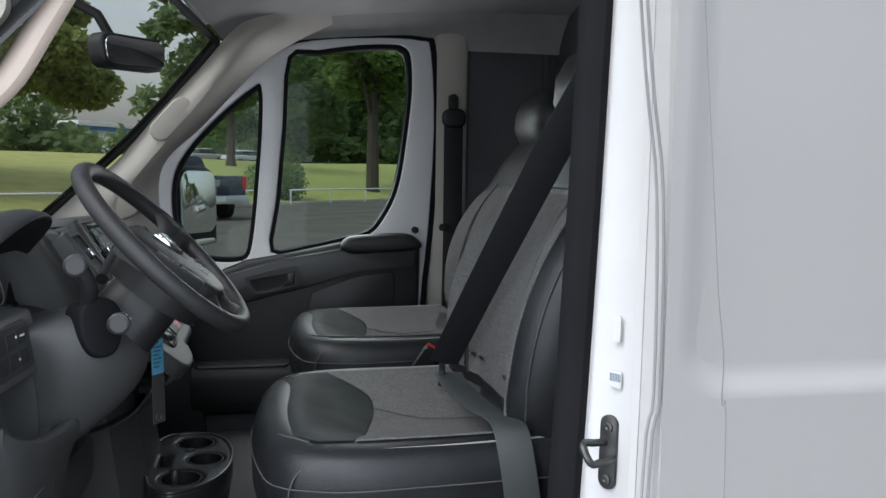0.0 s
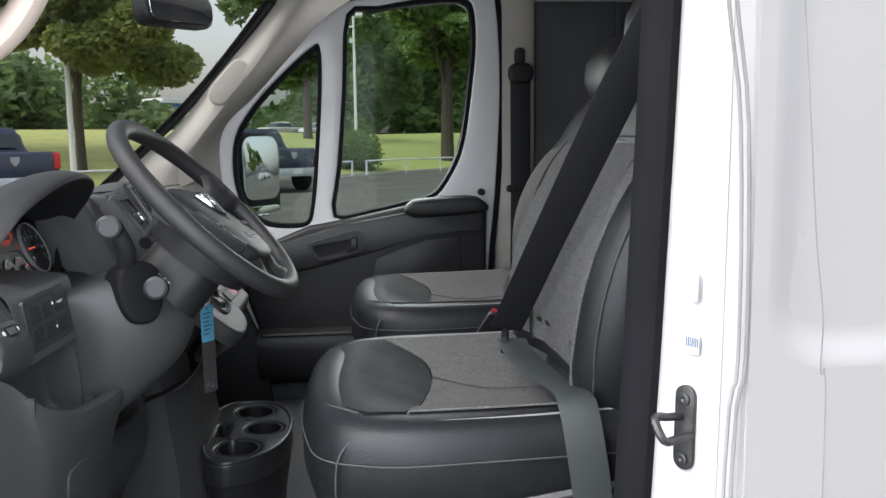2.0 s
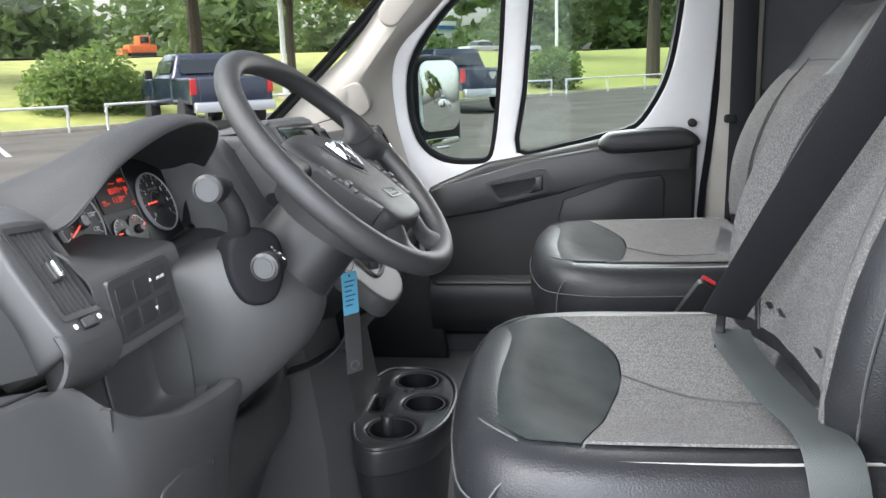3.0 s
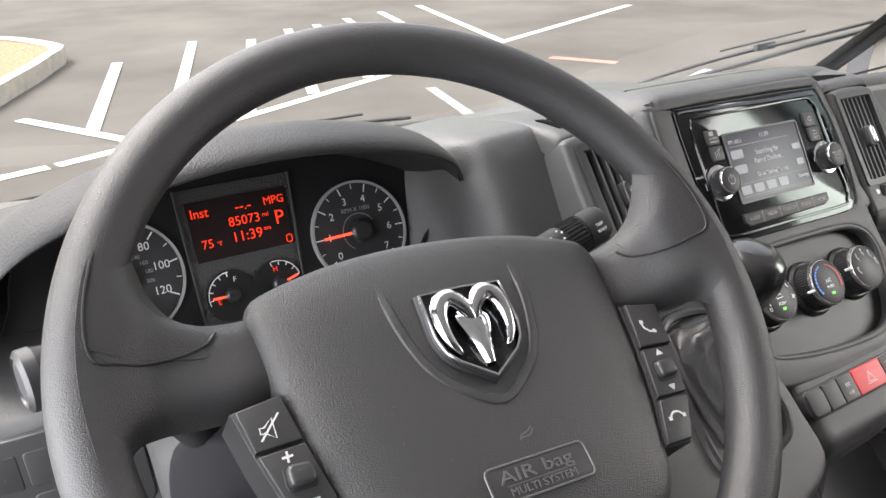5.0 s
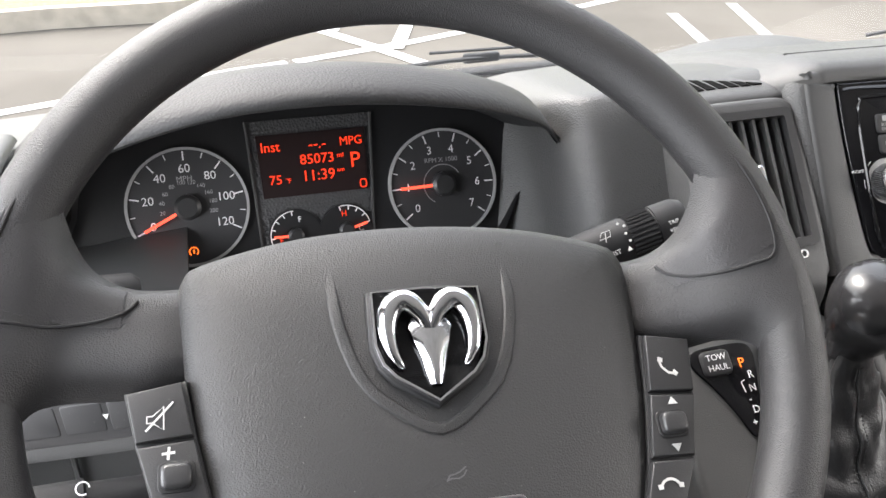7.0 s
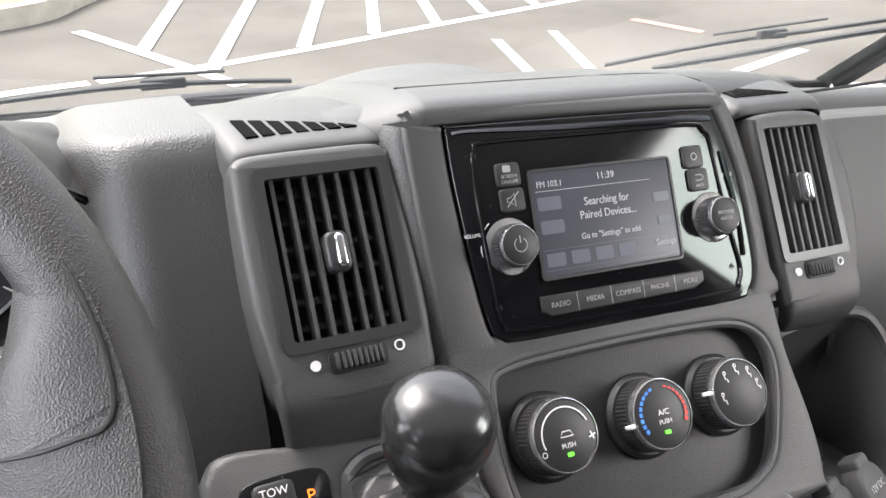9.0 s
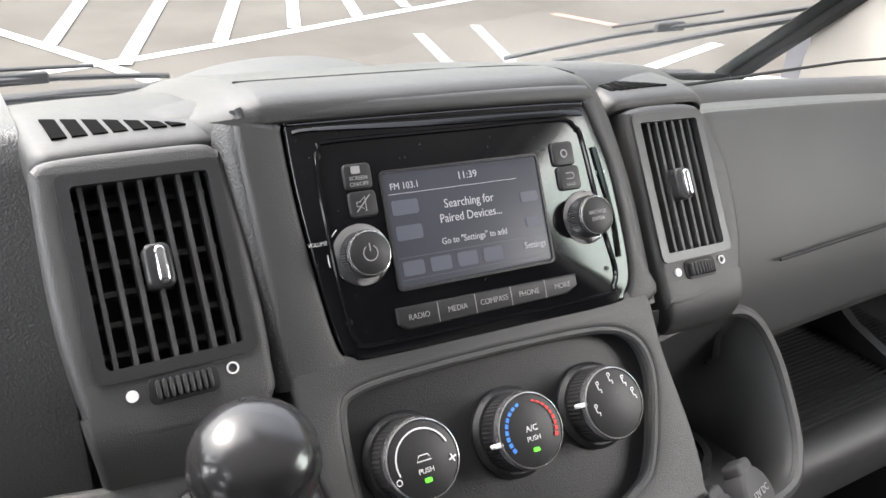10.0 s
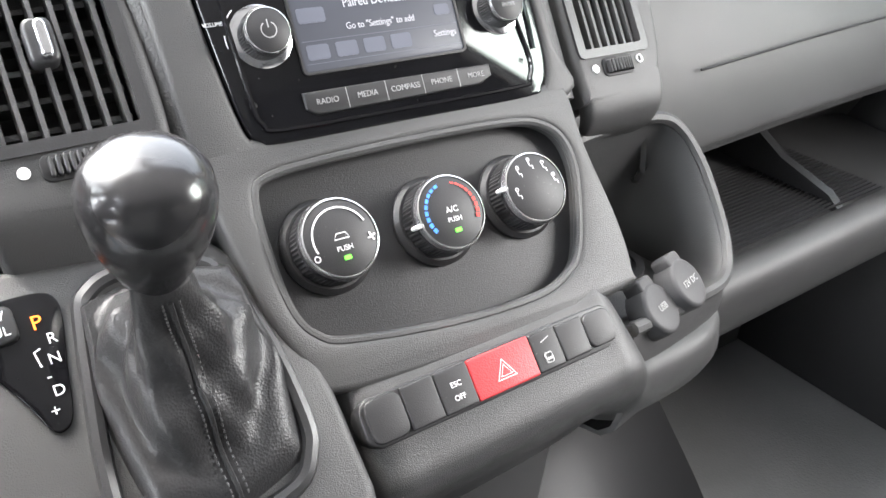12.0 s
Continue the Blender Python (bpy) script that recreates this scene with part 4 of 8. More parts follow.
def inset(pts, d):
    n, out = len(pts), []
    ar = sum(pts[i][0] * pts[(i + 1) % n][1] - pts[(i + 1) % n][0] * pts[i][1] for i in range(n))
    s = 1 if ar > 0 else -1
    for i in range(n):
        (ax_, ay), (bx, by) = pts[i - 1], pts[(i + 1) % n]
        dx, dy = bx - ax_, by - ay
        l = math.hypot(dx, dy) or 1
        out.append((pts[i][0] - s * d * dy / l, pts[i][1] + s * d * dx / l))
    return out


for o, nm in ((as2(MAINW), "window_1"), (as2(QW), "window_2")):
    structure(nm + "_seal", ringplate(Fd, inset(o, -.003), inset(o, .012), -.015, .03), M_RUBBER, "black rubber window channel", "window seal")
    pn_ = structure(nm, prism(Fd, inset(o, .008), .010, .014), M_GLASS_DOOR, "clear passenger door window, closed", "window", smooth=False)
    pn_.visible_shadow = False
# outer door skin and wall round the door
WALLR = [(-1.6, .45), (1.25, .45), (1.25, 1.2), (1.06, 1.27), (.62, 1.80), (.3, 1.93), (-1.6, 1.95)]
structure("wall_right", cutplate(Frame((.93, 0, 0), (0, 1, 0), (0, 0, 1)), WALLR, [DOOR2], -.02, .07), M_PANEL_GREY, "grey inner side wall of the van", "van side")
structure("door_skin_right", cutplate(Frame((.95, 0, 0), (0, 1, 0), (0, 0, 1)), as2(DOOR), [inset(as2(MAINW), -.006), inset(as2(QW), -.006)], -.02, .06), M_PAINT, "white outer skin of the passenger door", "door")
Fw = Frame((.905, 0, 0), (0, -1, 0), (0, 0, 1))
for cy, w in ((.30, .30), (.66, .32)):
    structure("wall_rib", ringplate(Fw, rrect(w, .62, .05, 5, cy, 1.62), rrect(w - .035, .585, .04, 5, cy, 1.62), 0, .014), M_PANEL_GREY, "pressed frame on the grey side wall", "van side")
# rear door post trim and belt on the passenger side
structure("post_trim_right", surf([[(.90, -.04, z), (.868, -.045, z), (.855, -.075, z), (.855, -.13, z), (.87, -.165, z), (.905, -.17, z)] for z in (.6, 1.0, 1.4, 1.75, 1.93)], 3, 3, .004), M_BEIGE, "light grey trim on the passenger door post", "pillar trim")


def seat_belt_right():
    t = thing("seat_belt", (.84, -.09, .9), "black webbing seat belt hanging on the passenger door post", "seat belt", "seat belts")
    part("webbing", strip([(.845, -.115, .85), (.843, -.117, 1.2), (.842, -.115, 1.585)], .062, .004, (0, 1, 0)), M_BELT, t)
    part("anchor", prism(Frame((.838, -.115, 1.597), (0, -1, 0), (0, 0, 1)), rrect(.075, .06, .025), -.01, .022, .01), M_BLACK, t)
    part("loop", prism(Frame((.84, -.112, 1.648), (0, -1, 0), (0, 0, 1)), rrect(.03, .05, .012), -.005, .012, .004), M_BLACK, t)
    part("stopper", prism(Frame((.838, -.087, 1.245), (0, -1, 0), (0, 0, 1)), rrect(.03, .022, .008), -.004, .008, .003), M_BLACK, t)


seat_belt_right()


def door_trim():
    t = thing("door_panel", (.80, .3, .75), "black moulded passenger door panel with pull handle", "door panel")
    up = [tuple(p) for p in [(.70, 1.075), (.672, 1.089), (.537, 1.143), (.408, 1.164), (.235, 1.200), (.214, 1.210), (.056, 1.218), (.010, 1.206), (-.006, 1.178), (-.004, .997), (-.002, .74), (.10, .68), (.43, .62), (.495, .622), (.571, .731), (.69, .81), (.745, .98)]]
    # stepped inner skin
    Fp = Frame((.87, 0, 0), (0, -1, 0), (0, 0, 1))
    o = [(-a, b) for a, b in up]
    part("panel", cutplate(Fp, o, [], -.01, .055, .014), M_DASH_DK, t)
    part("armrest", prism(Fp, [(-a, b) for a, b in as2(spline([(.250, 1.185), (.236, 1.208), (.20, 1.220), (.056, 1.228), (.008, 1.212), (-.007, 1.184), (.05, 1.172), (.20, 1.163), (.235, 1.170)], 4, True))], .04, .085, .018), M_DASH_DK, t)
    part("upper_band", prism(Fp, [(-a, b) for a, b in [(.715, .988), (.695, 1.07), (.66, 1.085), (.45, 1.146), (.25, 1.180), (.005, 1.180), (.008, 1.126), (.077, 1.124), (.187, 1.112), (.343, 1.061), (.537, 1.013), (.673, .991)]], .04, .068, .012), M_SMOOTH, t, "grey-black grained upper band")
    h = part("handle_recess", ringplate(Fp, [(-a, b) for a, b in as2(spline([(.543, 1.089), (.525, 1.096), (.401, 1.127), (.382, 1.114), (.381, 1.074), (.395, 1.064), (.497, 1.041), (.523, 1.054)], 3, True))],
                                        [(-a, b) for a, b in as2(spline([(.530, 1.084), (.518, 1.088), (.410, 1.114), (.394, 1.104), (.393, 1.082), (.405, 1.074), (.495, 1.052), (.514, 1.060)], 3, True))], .055, .08), M_SMOOTH, t, "dark door pull surround")
    part("handle_well", prism(Fp, [(-.517, 1.05), (-.392, 1.075), (-.392, 1.108), (-.527, 1.085)], .060, .0695), M_BLACK, h)
    part("lever", prism(Fp, [(-.430, 1.064), (-.393, 1.073), (-.393, 1.112), (-.413, 1.107), (-.413, 1.088)], .07, .088, .005), M_SMOOTH, h)
    part("map_pocket", surf([[(.812, y, .835), (.780, y, .822), (.768, y, .78), (.780, y, .71), (.82, y, .67)] for y in (.40, .43, .5, .58, .66, .70)], 4, 4, .006), M_DASH_DK, t)
    part("pocket_lip", tube([(.795, .40, .822), (.776, .42, .822), (.776, .68, .822), (.795, .70, .822)], .006, 8), M_SMOOTH, t)
    part("recess_panel", prism(Fp, [(-a, b) for a, b in [(.355, .99), (.340, 1.042), (.187, 1.096), (.085, 1.105), (.075, 1.09), (.075, .90), (.33, .88)]], .05, .058, .006), M_DASH_DK, t)
    b = part("bolt", revolve(Frame((.842, .007, 1.236), (0, -1, 0), (0, 0, 1)), [(.011, -.01), (.011, .006), (.007, .01), (0, .01)], 16), M_BLACK, t)


door_trim()


structure("kick_panel", prism(Frame((.822, 0, 0), (0, -1, 0), (0, 0, 1)), [(-.66, .592), (-.69, .80), (-.735, .90), (-.74, 1.10), (-1.02, 1.10), (-1.02, .592)], -.02, .012, .004), M_DASH_DK, "dark footwell side trim ahead of the passenger door", "trim")


def wing_mirror():
    t = thing("wing_mirror", (1.02, .70, 1.1), "tall black wing mirror outside the passenger window", "mirror")
    F = Frame((1.075, .705, 1.268), (.83, -.56, 0), (0, .02, 1))
    part("housing", prism(F, rrect(.205, .325, .06, 6), -.09, .012, .02), M_BLACK, t)
    part("mirror_glass", prism(F, rrect(.180, .205, .045, 6, 0, .045), .0115, .014, .001), M_MIRROR, t, "clear upper mirror pane")
    part("wide_glass", prism(F, rrect(.180, .068, .025, 6, 0, -.112), .0115, .014, .001), M_MIRROR, t, "small wide-angle pane")
    part("arm", tube([(.95, .80, 1.16), (1.02, .75, 1.14)], .03, 8), M_BLACK, t)


wing_mirror()
# ---- dashboard ----
FD = Frame((.0595, .8012, 1.2526), (1, -.02, -.027), (0, .51, .86))       # centre stack face
FC = Frame((-.404, .9205, 1.2355), (1, -.015, -.02), (0, .378, .926), .976)     # instrument face
FL = Frame((.0572, .7647, 1.1929), (1, -.02, -.027), (.0335, .6429, .7652))  # lower centre stack, heater knobs
FA = Frame((-.1145, .8058, 1.2545), (1, -.02, 0), (0, .6055, .7958))        # vent beside the wheel
FB = Frame((.2306, .8066, 1.242), (1, .02, -.045), (0, .56, .83))          # vent beside the glovebox
FW = Frame((-.400, .6337, 1.2923), (1, 0, 0), (0, .696, .717))    # steering wheel plane
dash = thing("dashboard", (0, .95, .6), "dark grey grained plastic van dashboard", "dashboard")

SEC = {
    -.86: [(1.05, 1.255), (1.0, 1.262), (.95, 1.264), (.91, 1.258), (.88, 1.23), (.85, 1.17), (.86, 1.11), (.87, 1.0), (.88, .80), (.88, .58)],
    -.74: [(1.12, 1.245), (1.05, 1.258), (.98, 1.268), (.93, 1.262), (.895, 1.235), (.87, 1.17), (.89, 1.11), (.90, 1.0), (.84, .80), (.88, .58)],
    -.60: [(1.20, 1.228), (1.10, 1.25), (1.02, 1.265), (.97, 1.262), (.93, 1.235), (.89, 1.17), (.91, 1.10), (.92, 1.0), (.86, .80), (.90, .58)],
    -.41: [(1.28, 1.185), (1.15, 1.230), (1.07, 1.258), (1.01, 1.268), (.975, 1.24), (.935, 1.17), (.93, 1.10), (.92, 1.0), (.91, .80), (.92, .58)],
    -.235: [(1.32, 1.16), (1.18, 1.212), (1.07, 1.248), (1.01, 1.270), (.975, 1.245), (.93, 1.17), (.91, 1.10), (.90, 1.0), (.90, .80), (.92, .58)],
    -.195: [(1.335, 1.158), (1.18, 1.212), (1.05, 1.257), (.95, 1.283), (.90, 1.270), (.855, 1.19), (.82, 1.12), (.82, 1.0), (.86, .80), (.92, .58)],
    -.15: [(1.345, 1.158), (1.18, 1.214), (1.04, 1.262), (.93, 1.293), (.865, 1.290), (.835, 1.20), (.80, 1.10), (.80, 1.0), (.86, .80), (.92, .58)],
    .05: [(1.355, 1.175), (1.18, 1.228), (1.04, 1.272), (.93, 1.299), (.855, 1.312), (.825, 1.22), (.78, 1.10), (.80, 1.0), (.86, .80), (.92, .58)],
    .26: [(1.33, 1.160), (1.18, 1.212), (1.04, 1.258), (.94, 1.290), (.875, 1.290), (.84, 1.20), (.80, 1.10), (.83, 1.0), (.90, .80), (.94, .58)],
    .36: [(1.29, 1.155), (1.16, 1.205), (1.05, 1.236), (.96, 1.259), (.905, 1.266), (.88, 1.20), (.86, 1.12), (.93, 1.0), (.96, .80), (.98, .58)],
    .60: [(1.20, 1.155), (1.10, 1.195), (1.02, 1.222), (.96, 1.242), (.915, 1.248), (.88, 1.20), (.86, 1.12), (.95, 1.0), (.97, .80), (.98, .58)],
    .74: [(1.12, 1.180), (1.05, 1.203), (.98, 1.226), (.90, 1.246), (.85, 1.248), (.812, 1.20), (.775, 1.13), (.90, 1.05), (.97, .80), (.98, .58)],
    .86: [(1.05, 1.200), (1.0, 1.216), (.93, 1.238), (.875, 1.250), (.84, 1.246), (.805, 1.19), (.77, 1.12), (.88, 1.02), (.95, .80), (.98, .58)],
}
part("top_shell", surf([[(x, y, z) for y, z in s] for x, s in sorted(SEC.items())], 5, 5, .004), M_DASH, dash)

# raised cover in front of the centre stack and passenger-side seam
part("centre_cover", surf([[(x, 1.150, 1.240 + k * .3), (x, 1.10, 1.262 + k), (x, 1.05, 1.281 + k), (x, 1.0, 1.2895 + k), (x, .955, 1.2935 + k * .4)] for x, k in ((-.060, -.026), (-.045, -.010), (.0, .0), (.05, .001), (.09, -.006), (.12, -.022))], 5, 5, .004), M_DASH_TOP, dash)
FTOP = ((.8330, 1.3075), (.8345, 1.3125), (.8385, 1.3165), (.848, 1.3185), (.872, 1.3165), (.915, 1.3070), (.98, 1.2910), (1.06, 1.266))
part("fascia_top", surf([[(x, y + back * max(0, min(1, (.90 - y) / .05)), z + k - .027 * (x - .05)) for y, z in FTOP] for x, k, back in ((-.092, -.026, .034), (-.084, -.0195, .024), (-.076, -.0140, .013), (-.069, -.0090, .005), (-.062, -.0042, .001), (-.053, -.0010, 0), (-.044, 0, 0), (.0, 0, 0), (.08, 0, 0), (.145, -.0004, 0), (.158, -.0020, .0005), (.167, -.0055, .002), (.176, -.0105, .008), (.185, -.0150, .018), (.194, -.0200, .030), (.202, -.0260, .040))], 4, 4, .004, (0, 0, 1)), M_DASH, dash)
part("cover_seam", tube(spline([(-.052, .880, 1.3178), (.02, .883, 1.3152), (.10, .882, 1.3132), (.150, .874, 1.3125), (.172, .862, 1.309)], 4), .0006, 5), M_BLACK, dash)


def vent(F, w, h, nv, nh, parent, aim=0.0, dots=True):
    """A dash air vent: deep well, upright slats before level ones, silver aiming tab, ridged wheel."""
    v = part("vent_frame", ringplate(F, rrect(w + .012, h + .012, .004, 2), rrect(w, h, .002, 2), -.03, .0035), M_SMOOTH, parent)
    part("vent_well", prism(F, rrect(w, h, .002, 1), -.045, -.036), M_BLACK, v)
    for i in range(nv):
        x = -w / 2 + w * (i + .5) / nv
        part("slat", prism(F, [(x - .0011 + aim, -h / 2), (x + .0011 + aim, -h / 2), (x + .0011 + aim, h / 2), (x - .0011 + aim, h / 2)], -.013, -.0005), M_DASH, v, smooth=False)
    for i in range(nh):
        y = -h / 2 + h * (i + .5) / nh
        part("cross_slat", prism(F, [(-w / 2, y - .0014), (w / 2, y - .0014), (w / 2, y + .0014), (-w / 2, y + .0014)], -.028, -.0128), M_DASH, v, smooth=False)
    tab = part("tab_block", prism(F, rrect(.013, .022, .004, 3), -.004, .006, .002), M_SMOOTH, v)
    part("tab", prism(F, rrect(.006, .019, .0028, 3, .001), .005, .0095, .002), M_CHROME, tab, "silver aiming tab")
    bw = w * .42
    wheel = part("thumbwheel_slot", prism(F, rrect(bw + .006, .013, .004, 3, 0, -h / 2 - .0135), -.002, .0032, .0005), M_BLACK, v)
    wb = bmesh.new()
    for i in range(9):
        xx = -bw / 2 + bw * (i + .5) / 9
        prism(F, rrect(bw / 9 * .7, .0095, .001, 1, xx, -h / 2 - .0135), 0, .006 + .002 * math.sin(math.pi * (i + .5) / 9), .0008, wb)
    part("thumbwheel", wb, M_SMOOTH, wheel)
    if dots:
        part("closed_mark", prism(F, circle(.0028, 16, -bw / 2 - .010, -h / 2 - .0135), .001, .0032), M_WHITE_INK, v, "white dot")
        part("open_mark", ringplate(F, circle(.0030, 20, bw / 2 + .010, -h / 2 - .0115), circle(.0022, 20, bw / 2 + .010, -h / 2 - .0115), .001, .0032), M_WHITE_INK, v, "white ring")


def pod(F, outline, hole, parent, name="vent_pod", deep=.07):
    return part(name, cutplate(F, outline, [hole], -deep, .002, .005), M_DASH, parent)


# centre-left pod
P1 = as2(spline([(-.0480, .046), (-.0455, .055), (-.036, .0585), (.0, .0590), (.030, .0585), (.0385, .055), (.0425, .046), (.0447, -.022), (.0435, -.055), (.0405, -.072), (.020, -.078), (-.025, -.078), (-.0395, -.074), (-.0445, -.057), (-.0490, -.013)], 4, True))
pod1 = pod(FA, P1, rrect(.0655, .0890, .003, 2, 0, 0), dash)
vent(FA, .0635, .0870, 7, 6, pod1)
# centre-right pod
P2 = as2(spline([(-.0350, .046), (-.031, .0545), (.0, .0570), (.028, .0550), (.0385, .047), (.0480, .025), (.0520, .005), (.0500, -.030), (.0440, -.058), (.030, -.074), (.0, -.080), (-.030, -.080), (-.0360, -.070), (-.0355, .0)], 4, True))
pod2 = pod(FB, P2, rrect(.0560, .0910, .003, 2, 0, 0), dash)
vent(FB, .0540, .0890, 7, 0, pod2)
for F_, pd, w0_, w1_, pr in ((FA, pod1, -.0445, .0400, ((-.062, .0022), (-.076, .0012), (-.088, -.006), (-.104, -.020), (-.125, -.036))), (FB, pod2, -.034, .041, ((-.064, .0022), (-.080, .0010), (-.092, -.006), (-.100, -.022), (-.103, -.060)))):
    part("pod_chin", surf([[F_(a * (1 - .04 * i_), v_, c_ - e) for i_, (v_, c_) in enumerate(pr)] for a, e in ((w0_ - .002, .010), (w0_, .002), (w0_ + .008, 0), ((w0_ + w1_) / 2, 0), (w1_ - .008, 0), (w1_, .002), (w1_ + .002, .010))], 4, 4, .004), M_DASH, pd)
# tops of the pods, running forward; the side by the radio climbs to the fascia
TOPS = ((1.03, 1.270), (.96, 1.2915), (.915, 1.3020), (.885, 1.3050), (.862, 1.3050), (.853, 1.3042), (.847, 1.3027), (.8435, 1.3000), (.843, 1.2960))
for dz, dy, ends in ((0, 0, ((-.1612, -.018, .012, .10), (-.1606, -.010, .008, .10), (-.1590, -.0045, .004, .10), (-.154, -.0010, .001, .05), (-.140, 0, 0, 0), (-.116, .0004, 0, 0), (-.090, 0, 0, 0), (-.078, 0, 0, 0), (-.071, -.002, .001, 0), (-.066, -.008, .004, 0))),
                     (-.0085, -.002, ((.187, -.008, .004, 0), (.192, -.002, .001, 0), (.199, .0004, 0, 0), (.210, .0004, 0, 0), (.235, .0004, 0, 0), (.262, -.0006, 0, 0), (.274, -.004, .002, 0), (.282, -.011, .006, 0), (.286, -.022, .011, 0)))):
    part("pod_top", surf([[(x - fl * max(0, y - .84) * .5, y + dy + back * (y < .90), z + dz + k) for y, z in TOPS] for x, k, back, fl in ends], 4, 4, .004, (0, 0, 1)), M_DASH, dash)


def slits(F, n, x0, x1, near, far, lean, parent):
    """A row of near-black bars, the shade of open slits put into their colour, between a level near edge and a far edge
    that falls to one end.
    """
    st = (x1 - x0) / n
    for i in range(n):
        a, b = x0 + st * i, x0 + st * (i + .74)
        fa, fb = (near + (far - near) * (1 - (i + q) / n) ** .75 for q in (0, .74))
        part("defroster_slit_shade", prism(F, [(a, near), (b, near), (b - lean, fb), (a - lean, fa)], -.006, .0008), M_SLIT_SHADE, parent, smooth=False)


slits(Frame((-.1175, .856, 1.3050), (1, 0, 0), (0, 1, .0)), 7, -.030, .036, .001, .031, .002, dash)
slits(Frame((.239, .8520, 1.2966), (1, -.02, 0), (0, 1, .0)), 8, -.040, .012, .001, .027, .004, dash)

# driver's side vent pod
FV = Frame((-.6662, .8572, 1.2197), (.994, .028, -.109), (.077, .544, .835))
PV = as2(spline([(-.0480, .046), (-.040, .0575), (0, .0610), (.034, .0575), (.0435, .046), (.0475, -.030), (.0460, -.064), (.038, -.076), (0, -.080), (-.034, -.078), (-.048, -.068), (-.0530, 0)], 4, True))
pod3 = pod(FV, PV, rrect(.0606, .0926, .003, 2, 0, 0), dash, deep=.08)
vent(FV, .0586, .0906, 7, 0, pod3)
part("pod_chin", surf([[FV(a, -.064 + e, .0026 - e), FV(a, -.076, .0015 - e), FV(a, -.090, -.007), FV(a, -.102, -.024), FV(a, -.108, -.05)] for a, e in ((-.055, .004), (-.048, 0), (-.03, 0), (.03, 0), (.042, 0), (.0475, .004))], 4, 5, .004), M_DASH, pod3)
part("pod_hood", surf([[FV(a, .046, .0022 - e), FV(a, .056, .0005 - e), (-.662 + a, .914, 1.2745 - e), (-.662 + a, .95, 1.279 - e), (-.662 + a, 1.01, 1.277 - e)] for a, e in ((-.057, .008), (-.053, .002), (-.03, 0), (.02, 0), (.042, .001), (.0475, .007))], 4, 5, .004, (0, -.5, 1)), M_DASH, pod3)
# far right vent, by the passenger door
FR = Frame((.765, .798, 1.197), (1, .10, 0), (0, .45, .89))
pod4 = pod(FR, as2(spline([(-.045, .05), (0, .062), (.045, .058), (.06, .03), (.06, -.08), (0, -.09), (-.04, -.085), (-.05, 0)], 4, True)), rrect(.057, .084, .003, 2, .0, -.005), dash, deep=.06)
vent(FR.shifted(0, -.005), .055, .082, 7, 0, pod4)
# side window demister by the driver: small louvre block low at the dash end
FS_ = Frame((-.765, .885, 1.14), (1, .2, 0), (0, .4, .9))
part("end_seam", tube(spline([(-.82, .815, 1.150), (-.775, .818, 1.143), (-.735, .832, 1.132)], 4), .0016, 5), M_BLACK, dash)
part("end_louvre", ringplate(FS_, rrect(.05, .075, .012), rrect(.038, .062, .008), -.02, .006), M_DASH, dash)
for i in range(6):
    part("louvre_slat", prism(FS_, rrect(.04, .003, .001, 1, 0, -.026 + i * .0105), -.012, .002), M_SMOOTH, dash)

# switch panel between vent and column
FSW = Frame((-.5746, .8150, 1.1686), (.983, -.172, .064), (-.06, .12, .985))
rows_l = []
for x in (-.640, -.615, -.577, -.53, -.500):
    y, z = .8165 - .175 * (x + .5746), 1.1686 + .065 * (x + .5746)
    f = max(0, (-.59 - x) / .05)
    rows_l.append([(x, .965, z + .050 + .03 * f), (x, .915, z + .050 + .03 * f), (x, .865, z + .047 + .022 * f), (x, y + .018, z + .042 + .008 * f), (x, y + .006, z + .034), (x, y, z), (x, y - .006, z - .040), (x, y + .002, z - .047), (x, y + .05, z - .045)])
part("left_fascia", surf(rows_l, 4, 4, .003), M_DASH, dash)
sw = part("switch_panel", prism(FSW, rrect(.104, .068, .007), -.006, .0022, .001), M_SMOOTH, dash)
for i in range(3):
    part("blank_switch", prism(FSW, rrect(.026, .024, .002, 2, -.030 + .029 * i, .012 if i < 2 else .014), .0005, .0026, .001), M_BTN, sw)
    part("blank_switch", prism(FSW, rrect(.026, .022, .002, 2, -.030 + .029 * i, -.016), .0005, .0026, .001), M_BTN, sw)
part("mode_print", letters(FSW, "MODE", .0048, .030, .014, .0030), M_WHITE_INK, sw)
for k, (yy, up) in enumerate(((.016, 1), (-.016, -1))):
    part("arrow_print", prism(FSW, [(.0115, yy - .0016 * up), (.0150, yy - .0016 * up), (.01325, yy + .0018 * up)], .0018, .0032), M_WHITE_INK, sw, smooth=False)
